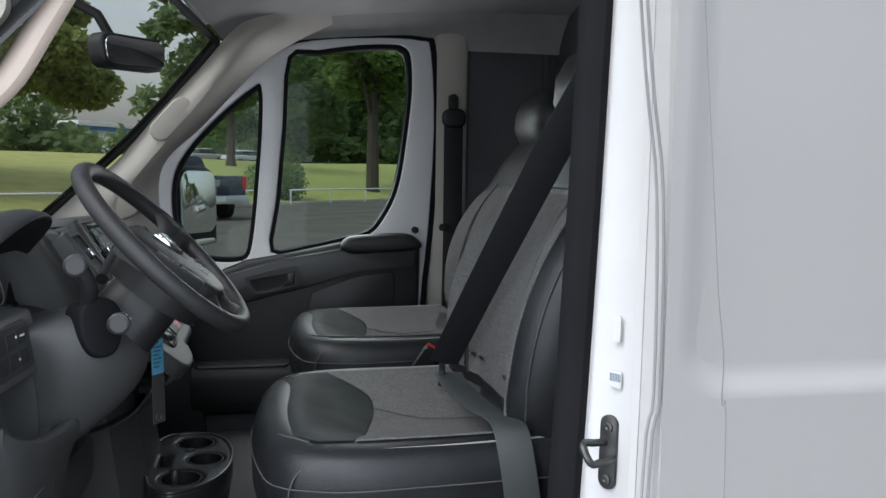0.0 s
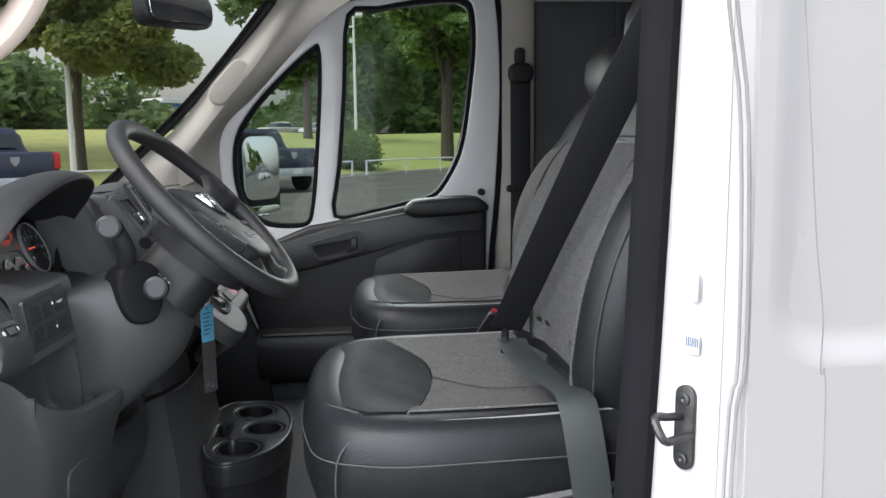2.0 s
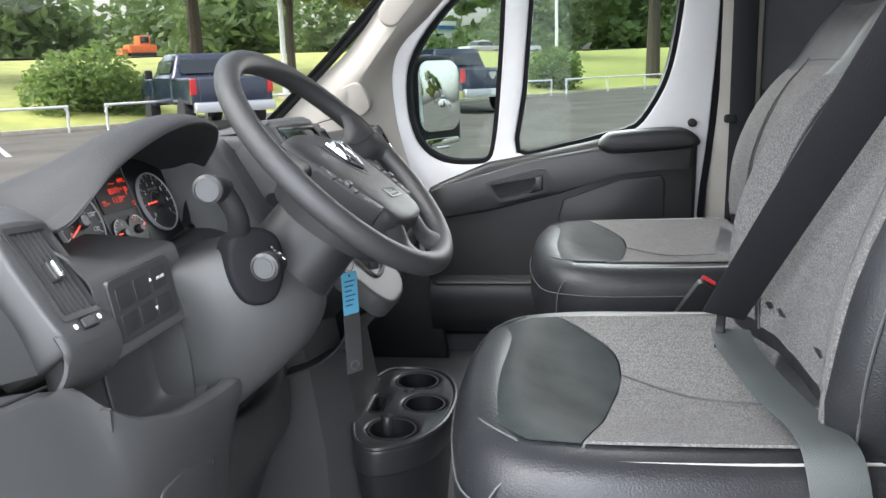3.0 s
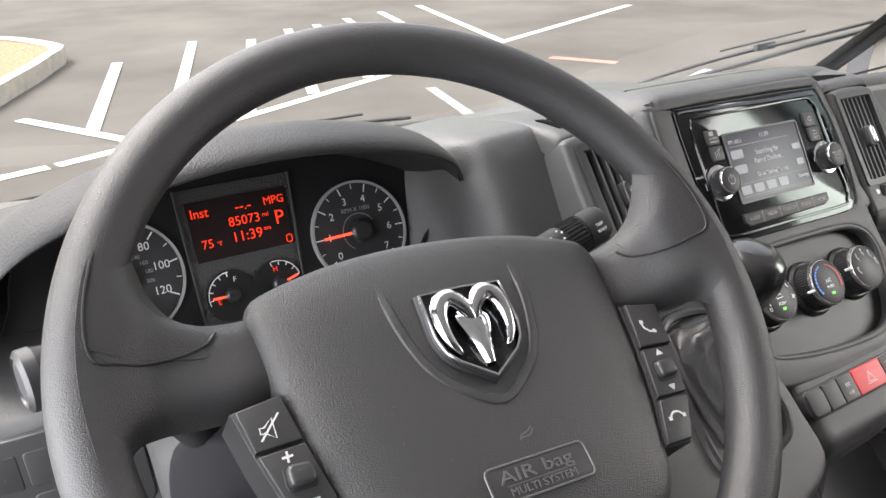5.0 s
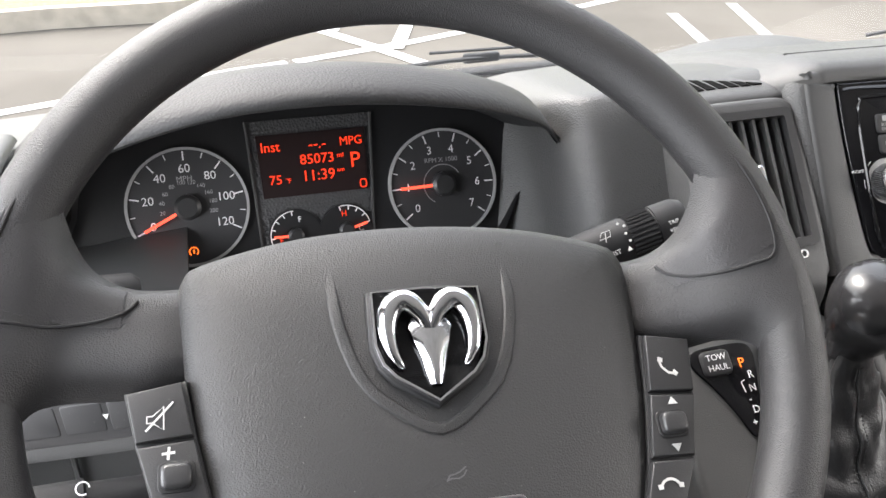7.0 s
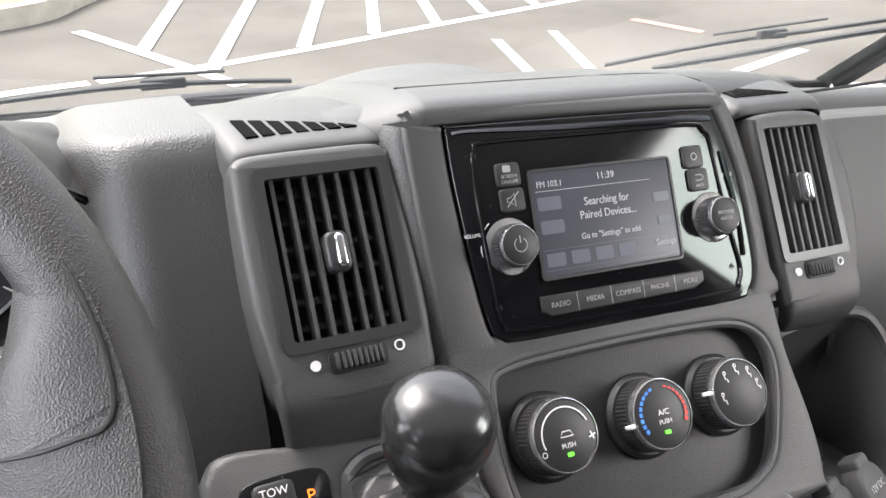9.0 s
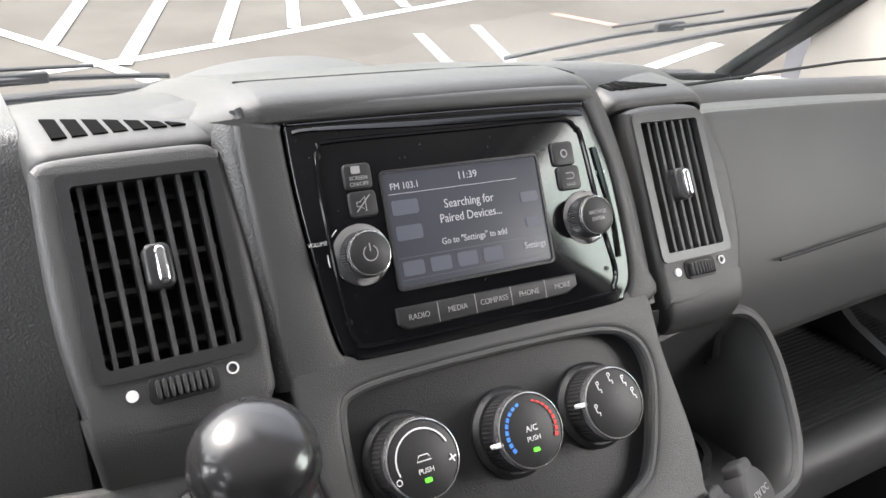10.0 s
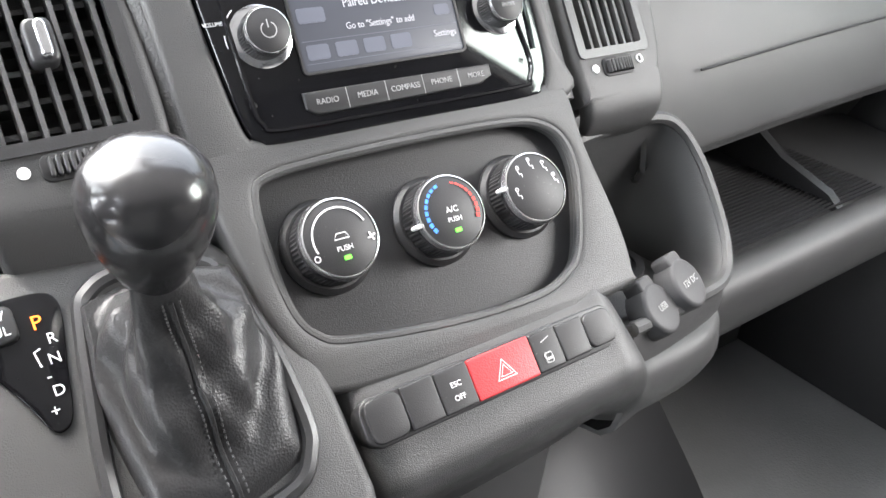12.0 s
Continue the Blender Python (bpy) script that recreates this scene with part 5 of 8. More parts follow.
# open cubby and knee panel under the switches
part("cubby", surf([[(-0.712, 0.788, 1.1), (-0.712, 0.803, 1.1), (-0.71, 0.818, 1.105), (-0.708, 0.828, 1.125), (-0.706, 0.838, 1.175)],
                     [(-0.695, 0.791, 1.06), (-0.692, 0.818, 1.04), (-0.69, 0.848, 1.045), (-0.688, 0.86, 1.085), (-0.686, 0.866, 1.165)],
                     [(-0.6, 0.788, 1.04), (-0.6, 0.818, 1.025), (-0.6, 0.85, 1.03), (-0.6, 0.863, 1.075), (-0.6, 0.87, 1.165)],
                     [(-0.515, 0.785, 1.03), (-0.515, 0.818, 1.02), (-0.515, 0.848, 1.025), (-0.515, 0.858, 1.075), (-0.515, 0.866, 1.165)],
                     [(-0.482, 0.788, 1.055), (-0.482, 0.808, 1.055), (-0.482, 0.828, 1.065), (-0.482, 0.838, 1.105), (-0.482, 0.848, 1.175)]], 5, 5, .004), M_DASH, dash)
part("cubby_end", surf([[(-0.51, 0.8, 1.03), (-0.506, 0.838, 1.025), (-0.5, 0.898, 1.025)], [(-0.511, 0.803, 1.095), (-0.507, 0.838, 1.095), (-0.5, 0.898, 1.095)], [(-0.513, 0.824, 1.19), (-0.508, 0.858, 1.19), (-0.5, 0.908, 1.19)]], 4, 4, .004), M_DASH, dash)
part("cubby_rib", tube(spline([(-0.6, 0.856, 1.125), (-0.6, 0.854, 1.075), (-0.6, 0.843, 1.033), (-0.6, 0.818, 1.028)], 4), .0022, 6), M_DASH, dash)
LIP = [(-.722, .820, 1.122), (-.702, .803, 1.098), (-.674, .791, 1.076), (-.63, .782, 1.060), (-.592, .777, 1.051), (-.53, .769, 1.046), (-.480, .763, 1.044)]
part("knee_panel", surf([[(-.86, .845, 1.16), (-.86, .835, 1.15), (-.86, .822, 1.12), (-.86, .796, .965), (-.86, .82, .80), (-.86, .88, .62)], [(-.76, .838, 1.136), (-.76, .830, 1.131), (-.76, .814, 1.110), (-.76, .782, .957), (-.76, .805, .80), (-.76, .88, .62)]]
                        + [[(x, y + .012, z - .008), (x, y + .002, z), (x - .002, y - .012, z - .012), (x, .774, .955), (x, .80, .80), (x, .88, .62)] for x, y, z in LIP] + [[(-.455, .80, .99), (-.452, .80, .985), (-.45, .797, .97), (-.45, .79, .93), (-.45, .81, .80), (-.45, .89, .62)]], 4, 4, .005), M_DASH, dash)
part("end_panel", surf([[(-.86, .90, 1.25), (-.86, .865, 1.20), (-.86, .847, 1.163)], [(-.80, .895, 1.25), (-.80, .86, 1.20), (-.80, .843, 1.155)], [(-.735, .89, 1.24), (-.735, .855, 1.19), (-.735, .838, 1.143)]], 4, 4, .004), M_DASH, dash)
FK = Frame((-.60, .779, .935), (1, 0, 0), (0, -.06, 1))
lid = part("fuse_lid", prism(FK, rrect(.14, .115, .012), -.004, .006, .003), M_DASH, dash)
for bx in (-.05, .055):
    part("screw", revolve(FK.shifted(bx, .03), [(.007, 0), (.007, .0065), (.003, .0066), (.003, .004), (0, .004)], 14), M_STEEL, lid)

part("knee_bolster", surf([[(x, y + .03, z - .012), (x, y + .004, z), (x, y - .006, z - .012), (x, y - .010, z - .07), (x, y + .03, .79), (x, y + .1, .60)] for x, z, y in ((-.454, .984, .797), (-.41, .955, .80), (-.33, .934, .80), (-.25, .925, .80), (-.205, .938, .80), (-.182, .985, .81), (-.172, 1.06, .835))], 4, 5, .005), M_DASH, dash)
# column housing
part("column_pod", surf([[(-.525, .91, 1.160), (-.518, .86, 1.165), (-.506, .825, 1.13), (-.502, .812, 1.075), (-.500, .83, 1.01)],
                         [(-.515, .90, 1.165), (-.522, .80, 1.184), (-.524, .768, 1.150), (-.512, .765, 1.085), (-.490, .80, 1.0)],
                         [(-.49, .90, 1.168), (-.500, .762, 1.202), (-.504, .716, 1.162), (-.495, .716, 1.087), (-.475, .785, .985)],
                         [(-.455, .90, 1.168), (-.455, .765, 1.200), (-.455, .675, 1.155), (-.455, .685, 1.075), (-.46, .80, .97)],
                         [(-.40, .90, 1.168), (-.40, .770, 1.20), (-.40, .670, 1.150), (-.40, .685, 1.07), (-.40, .80, .97)],
                         [(-.345, .90, 1.168), (-.345, .79, 1.188), (-.34, .71, 1.14), (-.335, .73, 1.05), (-.33, .80, .97)],
                         [(-.295, .90, 1.168), (-.29, .85, 1.168), (-.28, .80, 1.12), (-.27, .80, 1.04), (-.26, .83, .97)]], 6, 6, .004), M_DASH, dash)
# right of the instruments, running to the centre pod
CHEEK = [(1.0, 1.288), (.93, 1.298), (.888, 1.303), (.872, 1.297), (.854, 1.271), (.828, 1.227), (.795, 1.165), (.765, 1.10)]
part("side_cheek", surf([[(x, y + dy, z - dz) for y, z in CHEEK] for x, dy, dz in ((-.160, 0, 0), (-.185, 0, 0), (-.208, .0, .001), (-.222, .008, .004), (-.232, .026, .012), (-.240, .050, .022), (-.250, .066, .028), (-.262, .078, .032), (-.275, .086, .036))], 5, 5, .004), M_PEBBLE, dash)

# centre fascia round the radio and the heater knobs
BEZ = as2(spline([(-.1035, .052), (-.1025, .0600), (-.095, .0612), (0, .0612), (.082, .0600), (.0905, .0575), (.0950, .046), (.1030, .015), (.1055, -.028), (.1045, -.052), (.0985, -.064), (.086, -.0695), (.0, -.0690), (-.075, -.0685), (-.0875, -.0650), (-.0935, -.0560), (-.0985, -.022), (-.1025, .022)], 4, True))
FASC = as2(spline([(-.128, .048), (-.126, .066), (-.115, .0715), (0, .0715), (.085, .0705), (.100, .066), (.107, .045), (.1145, .003), (.1170, -.040), (.1180, -.072), (.0, -.076), (-.110, -.076), (-.1215, -.070), (-.125, -.020)], 5, True))
for e_, st_ in (((.066, -.1235), (.048, -.1255), (-.02, -.1225), (-.074, -.119)), ((-.0045, .0015), (.001, .0008), (.006, -.002), (.010, -.008), (.013, -.018), (.014, -.035))), (((.066, .098), (.045, .105), (.003, .1125), (-.04, .115), (-.074, .116)), ((-.0045, .0015), (.002, .0008), (.008, -.002), (.014, -.008), (.019, -.018), (.022, -.035))):
    sg = -1 if e_[0][1] < 0 else 1
    part("fascia_shoulder", surf([[FD(u_ + sg * q, v_, c_) for q, c_ in st_] for v_, u_ in e_], 4, 4, .003, FD.n), M_PEBBLE, dash)
part("centre_fascia", cutplate(FD, FASC, [BEZ], -.03, .003, .004), M_DASH, dash)
CLIM = as2(spline([(-.0990, -.022), (-.0875, -.0115), (-.047, -.0088), (.011, -.0085), (.066, -.0105), (.090, -.0165), (.1020, -.030), (.1015, -.054), (.0850, -.095), (.069, -.1085), (.043, -.1150), (-.014, -.1130), (-.074, -.1040), (-.0900, -.0965), (-.0980, -.083), (-.1005, -.060)], 4, True))
LOWP = as2(spline([(-.1215, .002), (-.112, .0085), (0, .0085), (.108, .0085), (.117, .001), (.1165, -.036), (.1210, -.085), (.1190, -.118), (.108, -.128), (0, -.132), (-.085, -.128), (-.098, -.116), (-.110, -.085), (-.1180, -.040)], 5, True))
lower = part("lower_fascia", cutplate(FL, LOWP, [CLIM], -.03, .0025, .004), M_DASH, dash)
# fascia plastic drawn darker here, the recess's shade put into the colour
part("climate_recess", prism(FL, CLIM, -.03, -.0095), M_DASH_DK, lower)
part("recess_rim", closed_tube([FL(a, b, -.0008) for a, b in CLIM], .0030, 10, None, FL.n), M_DASH, lower)

# lower lip with the switch strip
LIP_DY, LIP_DZ = .004, .0115
LIPS = [(.705, 1.088), (.686, 1.088), (.674, 1.083), (.652, 1.063), (.639, 1.047), (.646, 1.025), (.68, .985), (.78, .95)]
LIPL = [(.711, 1.093), (.700, 1.086), (.695, 1.081), (.682, 1.064), (.672, 1.050), (.652, 1.023), (.638, .993), (.70, .95)]
LIPE = [[(y - .004, z - .0115) for y, z in e] for e in (
    ((.714, 1.050), (.700, 1.047), (.688, 1.045), (.670, 1.043), (.657, 1.033), (.659, 1.008), (.69, .972), (.78, .94)),
    ((.717, 1.034), (.702, 1.032), (.691, 1.030), (.677, 1.027), (.670, 1.018), (.671, .995), (.70, .955), (.78, .925)),
    ((.730, 1.030), (.720, 1.030), (.710, 1.028), (.700, 1.022), (.694, 1.010), (.695, .985), (.72, .945), (.79, .92)),
    ((.760, 1.030), (.750, 1.030), (.745, 1.025), (.735, 1.015), (.730, 1.0), (.730, .98), (.745, .945), (.80, .92)))]
part("lower_lip", surf([[(x, a[0] + (b[0] - a[0]) * f + LIP_DY, a[1] + (b[1] - a[1]) * f + LIP_DZ) for a, b in zip(LIPS, e)] for x, e, f in ((-.0355, [(y - .003, z + .002) for y, z in LIPL], 1), (-.0335, LIPL, .55), (-.029, LIPL, .15), (-.02, LIPS, 0), (.0, LIPS, 0), (.06, LIPS, 0), (.12, LIPS, 0), (.14, LIPS, .0), (.156, LIPE[0], .35), (.172, LIPE[0], 1), (.25, LIPE[1], 1), (.29, LIPE[2], 1), (.305, LIPE[3], 1))], 4, 4, .004), M_DASH, dash)
part("lip_seam", tube([(-.0365, y - .0065 + LIP_DY, z + .004 + LIP_DZ) for y, z in LIPL[:7]], .0014, 5), M_BLACK, dash)
part("lip_skirt", surf([[(x, .665 + k, 1.025), (x, .685 + k, .985), (x, .72 + k, .955), (x, .80, .93)] for x, k in ((-.2, .02), (-.1, .0), (.1, .0), (.15, .008), (.19, .025))], 4, 4, .004), M_SMOOTH, dash)
FH = Frame((.0470, .6661, 1.0856), (1, 0, -.02), (0, .68, .73))


def switch_strip():
    t = thing("switch_strip", (.06, .68, 1.07), "row of black switches with a red hazard button", "switches")
    part("tray", prism(FH, rrect(.171, .0255, .008, 4, .0055, .0005), -.012, .0012, .001), M_SMOOTH, t)
    cells = [(-.0775, -.0562), (-.0556, -.0358), (-.0352, -.0144), (-.0138, .0278), (.0284, .0471), (.0477, .0672), (.0678, .0885)]
    for i, (a, b) in enumerate(cells):
        red = i == 3
        o = part("hazard_button" if red else "switch", prism(FH, rrect(b - a, .0228 - .0008 * max(0, i - 3), .005 if i in (0, 6) else .0010, 3, (a + b) / 2, .0008), 0, .0034, .001), M_RED_BTN if red else M_BTN, t, "red hazard button" if red else "")
        if red:
            part("triangle_print", line_on(FH, [(.0065 - .0062, -.0045), (.0065 + .0062, -.0045), (.0065, .0060)], .0008, 0.0041, None, True), M_WHITE_INK, o)
            part("triangle_print", line_on(FH, [(.0065 - .0036, -.0030), (.0065 + .0036, -.0030), (.0065, .0030)], .0006, 0.0041, None, True), M_WHITE_INK, o)
        if i == 2:
            bm = letters(FH, "ESC", 0.0041, (a + b) / 2, .003, 0.0041)
            letters(FH, "OFF", 0.0041, (a + b) / 2, -.004, 0.0041, bm=bm)
            part("print", bm, M_WHITE_INK, o)
        if i == 4:
            m_ = (a + b) / 2
            pr = ringplate(FH, rrect(.0052, .0062, .0012, 3, m_ - .001, -.0035), rrect(.0040, .0050, .0008, 3, m_ - .001, -.0035), .0034, 0.0041)
            prism(FH, rrect(.0052, .0014, .0003, 1, m_ - .001, -.0040), .0034, .0041, 0, pr)
            line_on(FH, [(m_ - .0035, .0058), (m_ + .0030, .0078)], .0007, .0041, pr)
            part("print", pr, M_GREY_INK, o)


switch_strip()

# glovebox lid, tray and right-hand bin
part("glovebox_lid", surf([[(x, .955, 1.250 - .07 * (x - .3)), (x, y1 + .030, 1.268 - .07 * (x - .3)), (x, y1 + .010, 1.272 - .07 * (x - .3)), (x, y1, 1.266 - .06 * (x - .3)), (x, y1 - .028, 1.216 - .02 * (x - .3)), (x, y1 - .051, 1.162), (x, y1 - .060, 1.110), (x, y1 - .058, 1.096), (x, y1 - .040, 1.086), (x, .92, 1.080)] for x, y1 in ((.280, .838), (.290, .843), (.33, .846), (.45, .850), (.60, .852), (.685, .850), (.70, .845))], 4, 4, .004), M_DASH, dash)
part("lid_crease", tube([(.346, .7925, 1.1655), (.50, .7965, 1.1675), (.69, .7975, 1.170)], .0011, 5), M_BLACK, dash)
part("top_seam", tube([(.28, .875, 1.2862), (.5, .885, 1.2858), (.70, .885, 1.280)], .0013, 5), M_BLACK, dash)
part("tray_floor", surf([[(x, .95, 1.0), (x, .85, .99), (x, .76, .985), (x, .745, .99)] for x in (.30, .5, .80)], 3, 3, .005), M_DASH, dash)
rb = bmesh.new()
for i in range(34):
    y = .77 + i * .0052
    prism(Frame((.50, y, .992), (1, 0, 0), (0, 1, 0)), rrect(.30, .0022, .0005, 1), 0, .0018, .0, rb)
part("tray_ribs", rb, M_DASH_DK, dash)
part("tray_lip", surf([[(x, .765, .992), (x, .745, 1.003), (x, .728, .995), (x, .725, .97), (x, .74, .93), (x, .80, .89), (x, .90, .86)] for x in (.24, .35, .5, .65, .82)], 3, 4, .004), M_DASH, dash)
part("tray_divider", prism(Frame((.575, .86, 1.03), (0, 1, 0), (0, 0, 1)), [(-.10, -.045), (.08, -.045), (.08, .07), (.05, .06), (.02, .01), (-.02, -.012), (-.08, -.03)], -.006, .006, .003), M_DASH_DK, dash)
RIM = [(.170, .763, 1.151), (.235, .773, 1.150), (.282, .775, 1.146), (.303, .769, 1.134), (.311, .752, 1.112), (.310, .730, 1.085), (.301, .708, 1.062), (.280, .691, 1.050), (.235, .680, 1.056), (.160, .668, 1.068)]
LOW = [(.172, .79, 1.045), (.225, .80, 1.035), (.262, .795, 1.030), (.280, .78, 1.030), (.287, .757, 1.028), (.286, .735, 1.030), (.280, .718, 1.034), (.262, .703, 1.040), (.23, .698, 1.046), (.170, .688, 1.058)]
part("bin_wall", surf([RIM, [tuple(Vector(a) * .97 + Vector(b) * .03 + Vector((-.004 if i > 2 else 0, .004, -.002))) for i, (a, b) in enumerate(zip(RIM, LOW))], [tuple(Vector(a).lerp(Vector(b), .5) + Vector((-.003 if i > 2 else 0, .010 if i < 4 else .004, -.004))) for i, (a, b) in enumerate(zip(RIM, LOW))], LOW], 4, 4, .003), M_DASH, dash)
part("bin_rim", tube(spline(RIM, 5), .0048, 8), M_DASH, dash)
part("bin_floor", surf([[LOW[9], LOW[8], LOW[7]], [(.172, .74, 1.050), (.235, .75, 1.035), (.285, .742, 1.028)], [LOW[0], LOW[1], LOW[3]]], 4, 4, .003), M_DASH, dash)
part("bin_skirt", surf([[(.311, .735, 1.085), (.313, .738, 1.03), (.31, .75, .97), (.30, .80, .94)], [(.300, .706, 1.058), (.302, .706, 1.02), (.296, .725, .96), (.285, .79, .93)], [(.262, .686, 1.05), (.262, .684, 1.02), (.255, .70, .965), (.24, .79, .935)], [(.160, .667, 1.066), (.160, .662, 1.03), (.160, .68, .97), (.17, .79, .94)]], 4, 4, .004), M_DASH, dash)
FCU = Frame((.225, .765, 1.040), (1, 0, 0), (0, 1, -.1))
part("cup_ring", ringplate(FCU, circle(.037, 32), circle(.031, 32), -.02, .004), M_DASH_DK, dash)
part("cup_well", prism(FCU, circle(.031, 32), -.02, .0015), M_BLACK, dash)
for k, (cx, cy, cz, word) in enumerate(((.1905, .6765, 1.066, "USB"), (.2235, .6835, 1.070, "12V DC"))):
    Fp = Frame((cx, cy, cz), (.93, .30, -.12), (-.15, .66, .62))
    cap = part("socket_cap", prism(Fp, as2([Vector(p) for p in circle(.018, 24)]), -.01, .006, .003), M_CAP, dash)
    part("cap_tab", prism(Fp, rrect(.018, .012, .003, 3, 0, .017), -.008, .005, .002), M_CAP, cap)
    part("print", letters(Fp, word, .0065, 0, 0, .0064), M_GREY_INK, cap)

# lower centre console and its cup tray
part("console_column", loft([[(-.17, .99, 1.0), (-.165, .78, 1.0), (-.10, .735, 1.0), (.10, .735, 1.0), (.24, .77, 1.0), (.28, .99, 1.0)],
                             [(-.16, .99, .92), (-.15, .77, .92), (-.09, .725, .92), (.09, .725, .92), (.2, .76, .92), (.24, .99, .92)],
                             [(-.16, .99, .78), (-.155, .75, .78), (-.11, .70, .78), (.08, .70, .78), (.16, .74, .78), (.2, .99, .78)],
                             [(-.18, .99, .60), (-.175, .74, .60), (-.12, .68, .60), (.08, .68, .60), (.16, .72, .60), (.2, .99, .60)]]), M_DASH, dash)


def cup_tray():
    t = thing("cup_tray", (-.01, .64, .78), "black twin cup holder tray on the lower console", "cup holder")
    F = Frame((-.02, .64, .812), (1, 0, .01), (0, 1, .02))
    o = as2(spline([(-.08, .076), (-.15, .058), (-.180, .03), (-.176, .0), (-.14, -.048), (-.067, -.083), (.03, -.092), (.11, -.078), (.160, -.047), (.176, .0), (.165, .05), (.106, .078), (.0, .084)], 5, True))
    holes = [circle(.042, 28, -.098, .004), circle(.041, 28, .112, -.008), circle(.038, 28, .008, -.036), rrect(.075, .022, .008, 4, .0, .046)]
    part("tray", cutplate(F, o, holes, -.05, 0, .008), M_SMOOTH, t)
    part("skirt", loft([[F(a * k, b * k, c) for a, b in o] for k, c in ((.985, -.03), (.95, -.07), (.86, -.13), (.80, -.2))]), M_DASH_DK, t)
    for i, h in enumerate(holes):
        part("cup_well", ringplate(F, h, [(sum(p[0] for p in h) / len(h) + (a - sum(p[0] for p in h) / len(h)) * .9, sum(p[1] for p in h) / len(h) + (b - sum(p[1] for p in h) / len(h)) * .9) for a, b in h], -.05, -.002), M_BLACK, t)
    part("tray_rim", closed_tube([F(a * .975, b * .97, .0) for a, b in o], .0045, 8, None, F.n), M_SMOOTH, t)
    for cx, cy in ((-.055, .02), (.06, .0)):
        part("finger", revolve(F.shifted(cx, cy), [(.013, -.03), (.013, -.004), (.009, .002), (0, .003)], 16), M_SMOOTH, t)


cup_tray()
part("transmission_hump", surf([[(.05, .95, .60), (.05, .85, .74), (.05, .70, .70), (.05, .60, .60)], [(.25, .98, .60), (.25, .90, .80), (.25, .74, .74), (.25, .62, .59)], [(.45, .98, .60), (.45, .92, .78), (.45, .80, .70), (.45, .70, .59)]], 5, 5, .004), M_DASH_DK, dash)


# ---- steering wheel ----
def steering_wheel():
    t = thing("steering_wheel", (-.400, .634, 1.292), "dark grey four-spoke steering wheel with airbag pad", "steering wheel")
    F = Frame((-.3947, .6303, 1.2956), (.9951, -.0491, -.0860), (.0906, .8023, .590))           # hub and pad
    Fr = Frame((-.400, .6337, 1.2923), (1, -.032, .031), (0, .696, .717)).shifted(0, 0, 0, -5.2)  # rim
    part("rim", closed_tube([Fr(.1678 * math.cos(a), .1678 * math.sin(a), 0) for a in np.linspace(0, 2 * math.pi, 145)[:-1]], .0142, 24, None, Fr.n), M_WHEEL, t)

    def G(x, y, c):
        w = min(1, max(0, (math.hypot(x, y) - .105) / .035))
        return F(x, y, c).lerp(Fr(x, y, c), w)

    def quad(a, m, b, q):
        k0, k1, k2 = (1 - q) * (1 - 2 * q), 4 * q * (1 - q), q * (2 * q - 1)
        return (a[0] * k0 + m[0] * k1 + b[0] * k2, a[1] * k0 + m[1] * k1 + b[1] * k2)
    # upper spokes: from the pad's flank out to the rim, edges rolled back
    COLS = [((.086, .044), (.086, .020), (.086, -.003), -.014), ((.104, .041), (.105, .018), (.107, -.005), -.010), ((.118, .0405), (.121, .018), (.125, -.007), -.0045),
            ((.1280, .0455), (.137, .020), (.140, -.007), .003), ((.1340, .0560), (.149, .023), (.1515, -.011), .0095), ((.1380, .0715), (.159, .026), (.157, -.025), .0130), ((.1425, .091), (.1665, .028), (.159, -.042), .0148)]
    Q = (0, .04, .12, .25, .42, .6, .78, .9, .97, 1)

    def sk(s, i, q, lift=0.0):
        """A point of the spoke's skin: column i (may be between two), share q from the upper to the lower edge."""
        j = min(int(i), len(COLS) - 2)
        f = i - j
        (x0, y0), (x1, y1) = quad(*COLS[j][:3], q), quad(*COLS[j + 1][:3], q)
        c = COLS[j][3] * (1 - f) + COLS[j + 1][3] * f
        e = abs(2 * q - 1) ** 5
        return G(s * (x0 + (x1 - x0) * f), y0 + (y1 - y0) * f, c - .014 * e * (1 - .5 * max(0, i - 4) / 2) + lift)
    for s in (-1, 1):
        part("upper_spoke", surf([[sk(s, i, q) for i in range(7)] for q in Q], 2, 5, .006, F.n), M_WHEEL, t)
        g = part("grip_pad", surf([[sk(s, i, q, .0004) for i in (1.9, 2.6, 3.4, 4.2, 5.0, 5.7)] for q in (.10, .18, .28, .38, .47)], 3, 4, .001, F.n), M_GRIP, t)
        part("grip_seam", tube(spline([sk(s, i, q, .0005) for i, q in ((5.75, .06), (5.85, .16), (5.75, .33), (5.5, .46), (5.0, .515), (4.3, .515), (3.4, .50), (2.5, .44), (1.9, .34), (1.6, .22))], 6), .0007, 6), M_BLACK, g)
        lo = [[(s * .060, -.080, -.018), (s * .066, -.100, -.014), (s * .074, -.124, -.006), (s * .084, -.146, .004)],
              [(s * .046, -.086, -.008), (s * .048, -.108, -.004), (s * .050, -.132, .004), (s * .054, -.156, .012)],
              [(s * .028, -.090, -.018), (s * .026, -.112, -.014), (s * .022, -.138, -.004), (s * .018, -.160, .004)]]
        part("lower_spoke", surf([[G(*p) for p in r] for r in lo], 5, 5, .006, F.n), M_WHEEL, t)
    part("hub", revolve(F.shifted(0, -.03), [(.078, -.080), (.084, -.045), (.072, -.022), (0, -.022)], 28), M_DASH_DK, t)
